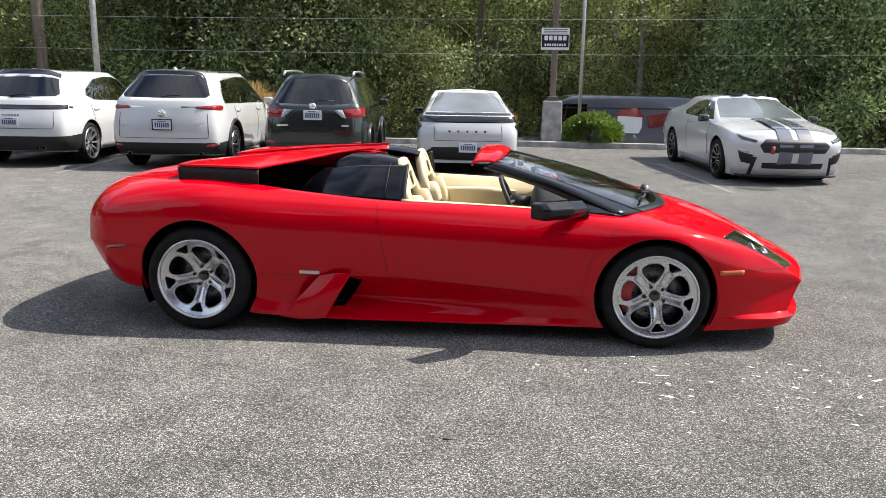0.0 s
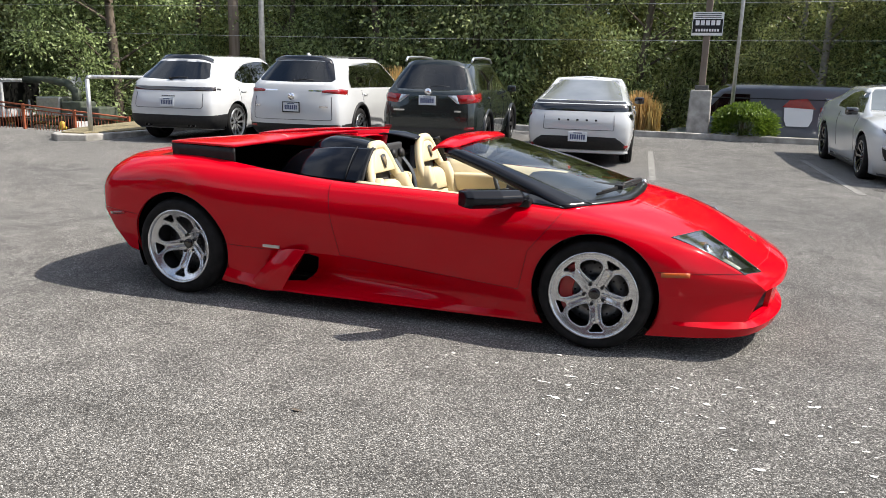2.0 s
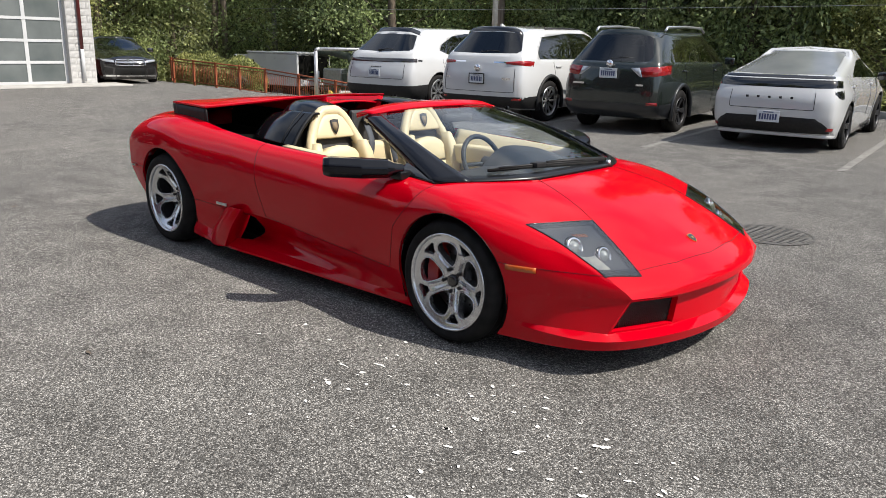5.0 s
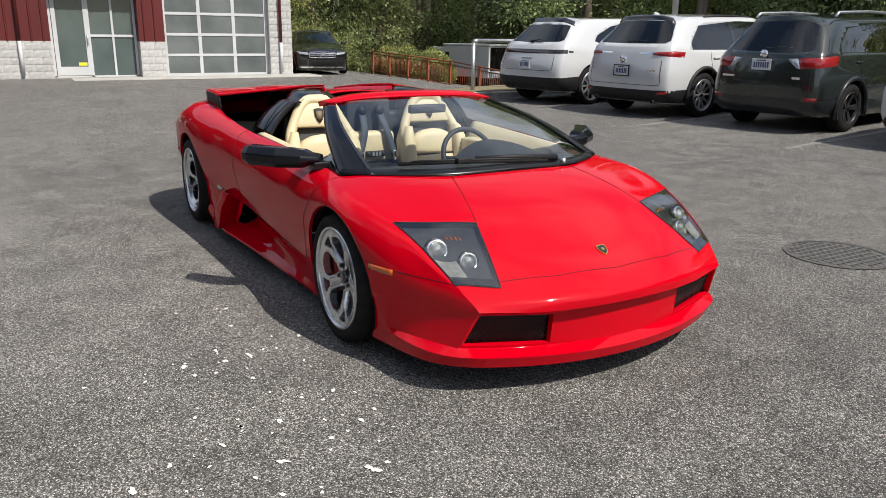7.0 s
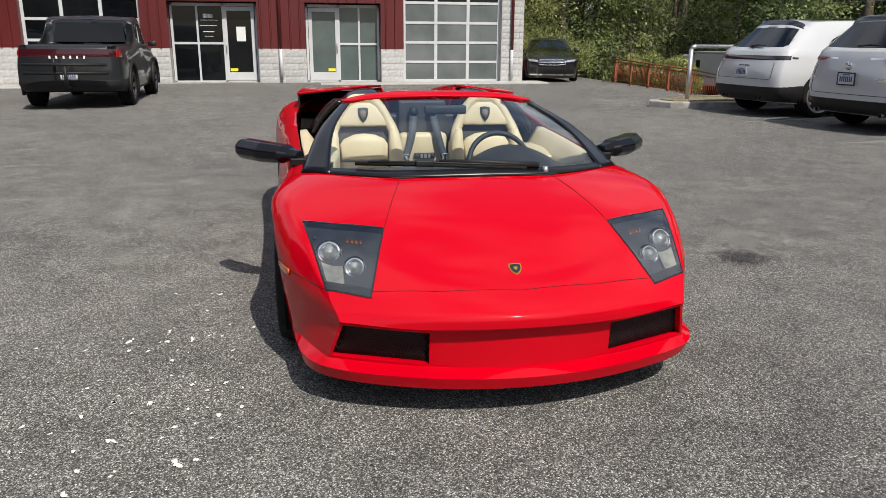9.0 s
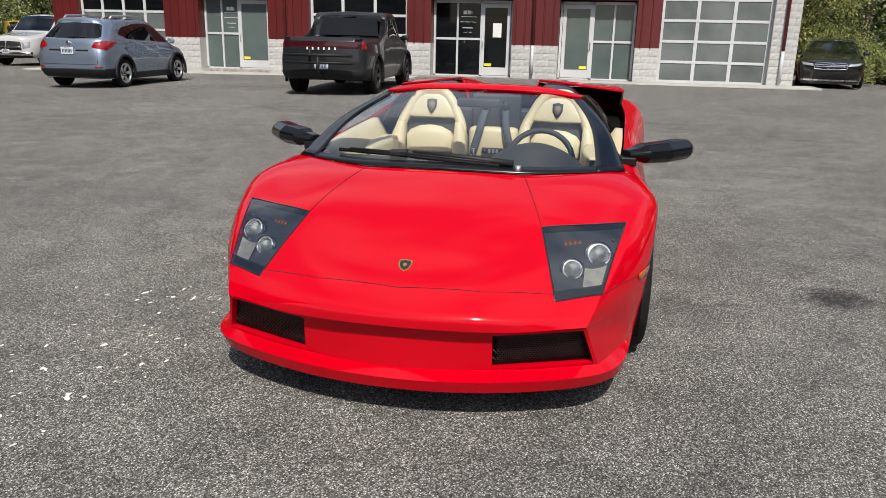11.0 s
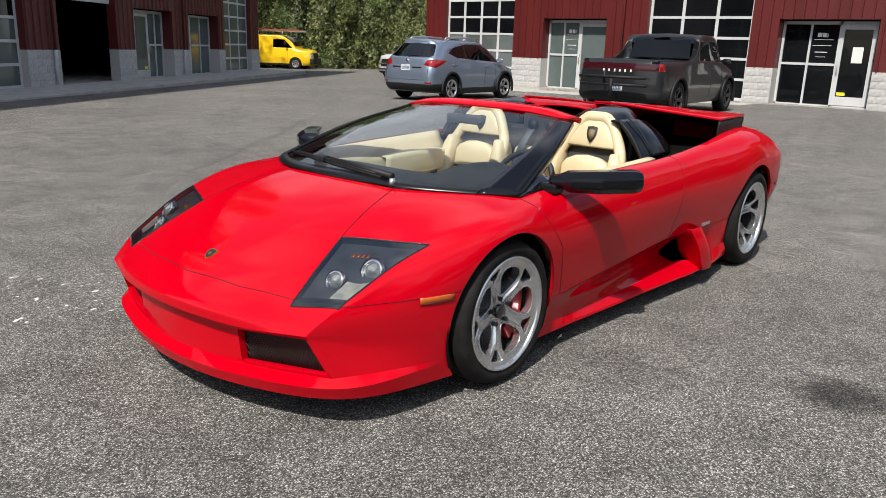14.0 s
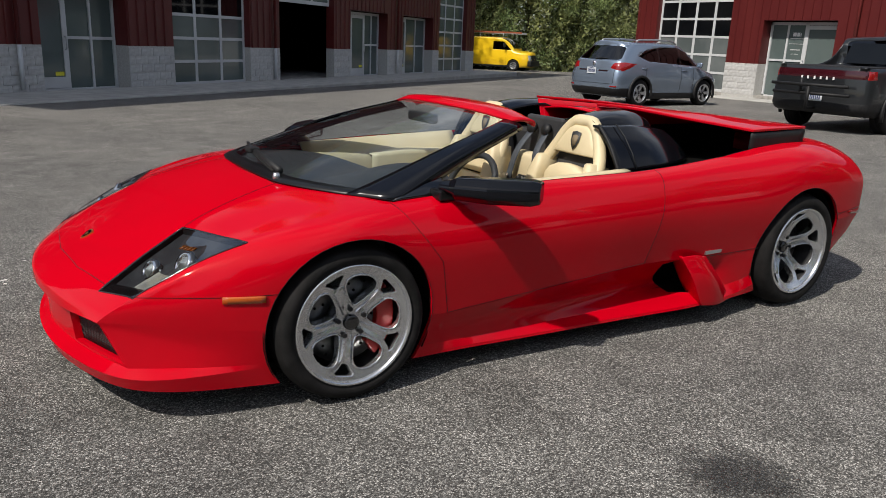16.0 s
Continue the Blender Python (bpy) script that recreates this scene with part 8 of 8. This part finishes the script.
# ---- posts, wires, fences and planting round the lot ----
def leafy(name, label, category, m, pts, size, mat, seed, stems=None, group=""):
    """A bush: woody stems and a coat of leaves."""
    root = thing(name, label, category, m, group)
    st = bmesh.new()
    r = random.Random(seed)
    for k in range(7):
        a = r.uniform(0, 6.28)
        top = Vector((math.cos(a), math.sin(a), 0)) * r.uniform(.1, .5) * (stems or 1)
        tube([(0.05 * math.cos(a), 0.05 * math.sin(a), -.1), top * .5 + Vector((0, 0, .35)), top + Vector((0, 0, .65))], [.025, .018, .008], 5, st)
    part("stems", st, M["bark"], root)
    c = new("foliage", leaf_mesh("foliage", pts, size, seed, mat))
    c.parent = root
    return root


def ball_points(n, rx, ry, rz, seed, lump=0.12):
    g = np.random.default_rng(seed)
    d = g.normal(size=(n, 3))
    d /= np.linalg.norm(d, axis=1)[:, None]
    d[:, 2] = np.where(d[:, 2] < -.35, -d[:, 2], d[:, 2])
    k = 1 - 0.35 * g.random(n) ** 2
    k *= 1 + lump * np.sin(5 * d[:, 0] + seed) * np.cos(4 * d[:, 1] + 2 * d[:, 2]) + 0.05 * g.normal(size=n)
    return d * np.array((rx, ry, rz)) * k[:, None] + np.array((0, 0, rz * .45))


KZ = 0.24
leafy("bush", "rounded bright green shrub clipped beside the kerb", "bush", pose(2.15, 14.55, KZ), ball_points(14000, .72, .6, .52, 3), .033, M["hedge_leaf"], 3)
for x, y, sx, sz, seed in ((-27.9, 14.4, 1.35, 1.05, 5), (-25.0, 14.3, 1.35, 1.0, 6), (-29.8, 14.6, 1.2, 1.0, 7)):
    leafy("hedge", "loose rounded hedge of mixed green leaves behind the rail", "hedge", pose(x, y, -.75), ball_points(14000, sx, .9, sz, seed), .045, M["leaf_c"], seed, group="hedges")
for x, y, s, seed in ((-9.2, 14.7, .5, 11), (-4.7, 14.7, .35, 12), (-1.3, 14.65, .4, 13), (5.6, 14.7, .25, 14), (-28.5, 11.0, 1.0, 15), (-30.5, 10.4, 1.4, 16), (-26.6, 9.9, .6, 17)):
    leafy("shrub", "small unkempt green shrub at the edge of the asphalt", "bush", pose(x, y, KZ if y > 12 else -.1), ball_points(3600, s * 1.4, s, s, seed, .3), .045, M["leaf_c"], seed, group="small shrubs")


def grass_tuft(x, y, h, seed):
    g = np.random.default_rng(seed)
    n = 420
    a = g.uniform(0, 6.28, n)
    lean = g.uniform(0.03, 0.32, n) * h
    base = np.stack([g.normal(0, .10, n), g.normal(0, .10, n), np.zeros(n)], 1)
    tip = base + np.stack([lean * np.cos(a), lean * np.sin(a), h * g.uniform(.6, 1.05, n)], 1)
    mid = (base + tip) / 2 + np.array((0, 0, .1 * h))
    side = np.stack([-np.sin(a), np.cos(a), np.zeros(n)], 1) * .011
    v = np.stack([base - side, base + side, mid + side, mid - side, tip + side * .3, tip - side * .3], 1).reshape(-1, 3)
    f = []
    for k in range(n):
        o = 6 * k
        f += [(o, o + 1, o + 2, o + 3), (o + 3, o + 2, o + 4, o + 5)]
    me = bpy.data.meshes.new("ornamental_grass")
    me.from_pydata(v.tolist(), [], f)
    me.materials.append(M["dry_grass"])
    thing("ornamental_grass", "tall tuft of dry golden ornamental grass", "grass", pose(x, y, KZ - .04), "grass tufts", "", me)


for k, (x, y, h) in enumerate(((-.26, 14.6, 1.0), (.0, 14.68, .8), (-6.75, 14.6, 1.45), (-6.4, 14.8, 1.2))):
    grass_tuft(x, y, h, 40 + k)

# sign on a steel post in a concrete footing
fo = bmesh.new()
box(-.27, .27, -.27, .27, -.2, 1.05, fo)
for v in fo.verts:
    if v.co.z > .5:
        v.co.x *= .88
        v.co.y *= .88
post = thing("sign_post", "steel post set in a square concrete pillar, with a towing notice", "sign", pose(1.14, 14.6, KZ))
part("pillar", fo, M["old_concrete"], post, "weathered concrete pillar", smooth=False, bevel=.03)
part("collar", box(-.15, .15, -.15, .15, 1.05, 1.16), M["iron"], post, smooth=False, bevel=.01)
part("post", box(-.075, .075, -.075, .075, 1.1, 6.5), M["wood_pole"], post, smooth=False, bevel=.01)
sg = part("sign_board", box(-.345, .345, -.105, -.085, 2.30, 2.83), M["paper"], post, "white notice board with a black field and plain bars", smooth=False)
part("black_field", box(-.33, .33, -.110, -.106, 2.36, 2.67), M["trim_black"], sg, smooth=False)
bars = bmesh.new()
for k in range(5):
    box(-.27 + k * .115, -.185 + k * .115, -.115, -.111, 2.53, 2.64, bars)
for k in range(9):
    box(-.26 + k * .06, -.22 + k * .06, -.115, -.111, 2.39, 2.45, bars)
pieces("sign_bar", bars, M["letter_white"], sg, smooth=False)
lines = bmesh.new()
for z in (2.70, 2.74, 2.785):
    box(-.29, .29, -.109, -.1055, z, z + .015, lines)
pieces("small_print", lines, M["cable"], sg, smooth=False)
solo("thin_post", tube([(1.86, 15.1, 0), (1.86, 15.1, 7)], .045, 10), M["galv"], "thin grey steel post beside the kerb", "post", smooth=True)
solo("lamp_post", tube([(-10.35, 13.35, -.2), (-10.35, 13.35, 8)], [.085, .06], 12), M["galv"], "slender grey steel lamp post", "post", smooth=True)
for x, y, rr, lab in ((-19.0, 24.0, .25, "thick weathered wooden utility pole"), (-30.1, 25.5, .17, "dark wooden utility pole"), (-40.5, 16.6, .16, "brown wooden utility pole")):
    solo("utility_pole", tube([(x, y, -1.2), (x, y, 11)], [rr, rr * .8], 12), M["wood_pole"], lab + " before the trees", "pole", smooth=True, group="utility poles")
solo("flag_pole", tube([(-41.5, 16.0, -1.2), (-41.5, 16.0, 10)], .1, 12), M["white_frame"], "white steel pole beyond the workshops", "pole", smooth=True)
for z0, sag, y in ((4.05, .45, 19.0), (3.05, .5, 19.0), (7.2, .5, 19.0)):
    pts = [(-34 + 62 * t, y, z0 - sag * 4 * t * (1 - t) * .8 + (0.3 if t > .9 else 0)) for t in np.linspace(0, 1, 25)]
    solo("overhead_wire", tube(pts, .006, 5), M["galv"], "thin overhead wire strung along the trees", "wire", smooth=True, group="overhead wires")
for x in (-34, 28):
    solo("utility_pole", tube([(x, 19.0, -1.2), (x, 19.0, 10)], [.17, .13], 12), M["wood_pole"], "wooden utility pole carrying the overhead wires", "pole", smooth=True, group="utility poles")


def railing(points):
    """An orange-brown steel railing with upright bars between posts."""
    root = thing("railing", "rusty orange painted steel railing along the ramp", "railing", pose(0, 0, 0))
    for a, b in zip(points, points[1:]):
        a, b = Vector(a), Vector(b)
        n = max(2, round((b - a).length / 1.9))
        for k in range(n):
            p = a + (b - a) * k / n
            part("post", box(-.035, .035, -.035, .035, -.05, 1.02), M["rust_rail"], root, smooth=False).matrix_basis = Matrix.Translation(p)
        d = (b - a).normalized()
        for z, rr in ((.98, .028), (.86, .02), (.12, .02)):
            part("rail", tube([a + Vector((0, 0, z)), b + Vector((0, 0, z))], rr, 6), M["rust_rail"], root)
        m = int((b - a).length / .13)
        for k in range(1, m):
            p = a + (b - a) * k / m
            part("bar", tube([p + Vector((0, 0, .12)), p + Vector((0, 0, .86))], .009, 4), M["rust_rail"], root)


railing([(-14.6, 12.75, -.95), (-20.9, 12.8, -.60), (-28.2, 12.95, -.42), (-31.2, 14.3, -.42)])
gate = thing("pipe_barrier", "grey steel pipe barrier at the end of the parking row", "barrier", pose(-10.38, 7.2, .08))
part("post", tube([(0, 0, 0), (0, 0, 1.13)], .045, 12), M["galv"], gate)
part("elbow", tube([(0, 0, 1.12), (.005, .03, 1.16), (.02, .09, 1.175)], .045, 12), M["galv"], gate)
part("rail", tube([(.02, .09, 1.175), (.35, 3.2, 1.175)], .04, 12), M["galv"], gate)
hy = thing("fire_hydrant", "small yellow fire hydrant behind the kerb", "hydrant", pose(-18.5, 13.95, -.9))
part("barrel", tube([(0, 0, 0), (0, 0, .1), (0, 0, .45), (0, 0, .55), (0, 0, .62)], [.13, .09, .09, .1, .03], 14), M["hydrant"], hy)
part("outlet", tube([(-.15, 0, .4), (.15, 0, .4)], .05, 10), M["hydrant"], hy)
ns = thing("small_sign", "small white sign on a short stake", "sign", pose(-18.0, 14.3, -.80, 0, 0, 48))
part("board", box(-.25, .25, -.01, .01, .1, .52), M["paper"], ns, smooth=False)
part("board_bars", box(-.22, .22, -.016, -.011, .13, .32), M["trim_black"], ns, smooth=False)
part("stake", box(-.015, .015, .011, .03, -.1, .4), M["wood_pole"], ns, smooth=False)
ns = thing("small_sign", "plain white metal sign on a post", "sign", pose(-25.2, 21.0, -.80, 0, 0, 48))
part("board", box(-.32, .32, -.01, .01, 1.05, 1.85), M["white_frame"], ns, smooth=False)
part("post", tube([(0, .04, -.65), (0, .04, 1.85)], .03, 8), M["galv"], ns)

# white box truck in the lower yard
tr = thing("box_truck", "white utility truck with an open rear box in the lower yard", "truck", pose(-27.4, 18.4, -1.25, 0, 0, 189.4))
part("cargo_box", box(-1.7, 1.6, -1.1, 1.1, .65, 2.1), M["white_paint"], tr, smooth=False, bevel=.04)
# black slab painted as the shade inside the open box
part("rear_opening", box(-1.72, -1.65, -1.0, 1.0, 1.0, 2.04), M["black_void"], tr, smooth=False)
part("roof_edge", box(-1.75, 1.62, -1.13, 1.13, 2.1, 2.17), M["white_frame"], tr, smooth=False, bevel=.02)
cab = box(1.65, 3.4, -1.0, 1.0, .55, 2.0)
for v in cab.verts:
    if v.co.x > 3 and v.co.z > 1.9:
        v.co.x -= .7
part("cab", cab, M["white_paint"], tr, smooth=False, bevel=.08)
for y in (-1.012, 1.012):
    part("side_window", box(1.9, 2.6, min(y, y * .99), max(y, y * .99), 1.3, 1.8), M["dark_pane"], tr, smooth=False)
    part("box_window", box(1.15, 1.45, min(y * 1.09, y * 1.092), max(y * 1.09, y * 1.092), 1.4, 1.78), M["dark_pane"], tr, smooth=False)
    for x in (-.9, -.25, .4):
        part("vent", box(x - .09, x + .09, min(y * 1.09, y * 1.092), max(y * 1.09, y * 1.092), 1.84, 1.92), M["galv"], tr, smooth=False)
for x in (-1.0, 2.5):
    for y in (-.85, .85):
        part("wheel", tube([(x, y - .13, .42), (x, y + .13, .42)], .42, 20), M["rubber"], tr)
# wood chipper behind the truck
M["chip_green"] = material("faded_green_paint", (0.05, 0.065, 0.045), 0.6, 0.1, (0.09, 0.10, 0.08), 5)
ch = thing("wood_chipper", "faded green wood chipper with a curved discharge chute", "machine", pose(-23.65, 19.0, -1.2, 0, 0, 9.4))
part("chute", tube([(-1.9, 0, 2.1), (-.6, 0, 2.1), (.1, 0, 2.0), (.45, 0, 1.7), (.5, 0, 1.2)], [.14, .15, .17, .19, .2], 8), M["chip_green"], ch)
part("drum_housing", box(.1, 1.0, -.5, .5, .55, 1.3), M["chip_green"], ch, smooth=False, bevel=.06)
part("engine_cover", box(-1.1, .0, -.45, .45, .7, 1.45), M["galv"], ch, smooth=False, bevel=.05)
part("hopper", box(1.0, 1.9, -.6, .6, .6, 1.1), M["chip_green"], ch, smooth=False, bevel=.05)
part("fender", box(.35, 1.15, -.75, -.5, .75, .82), M["galv"], ch, smooth=False, bevel=.02)
for y in (-.62, .62):
    part("wheel", tube([(.75, y - .1, .33), (.75, y + .1, .33)], .33, 20), M["rubber"], ch)
part("jack", tube([(-1.6, -.2, 0), (-1.6, -.2, 1.3)], .04, 8), M["galv"], ch)
part("frame", box(-2.0, 1.6, -.35, .35, .45, .56), M["chip_green"], ch, smooth=False)

# ---- masonry blocks of the plinths, laid last ----
def lay_blocks():
    for b, s0, s1, courses in BLOCKS:
        if b is south and (s1 < -6 or s0 > 21.4):
            continue
        for row in range(courses):
            z = 0.02 + row * 0.2
            x = s0 + (0.0 if row % 2 == 0 else -0.2)
            while x < s1 - 0.03:
                a, c = max(x, s0), min(x + 0.4, s1)
                if c - a > 0.04:
                    o = new("block", block_mesh(round(c - a - 0.01, 2)))
                    o.parent = b
                    o.location = (a + 0.005, 0.0, z)
                x += 0.4


lay_blocks()
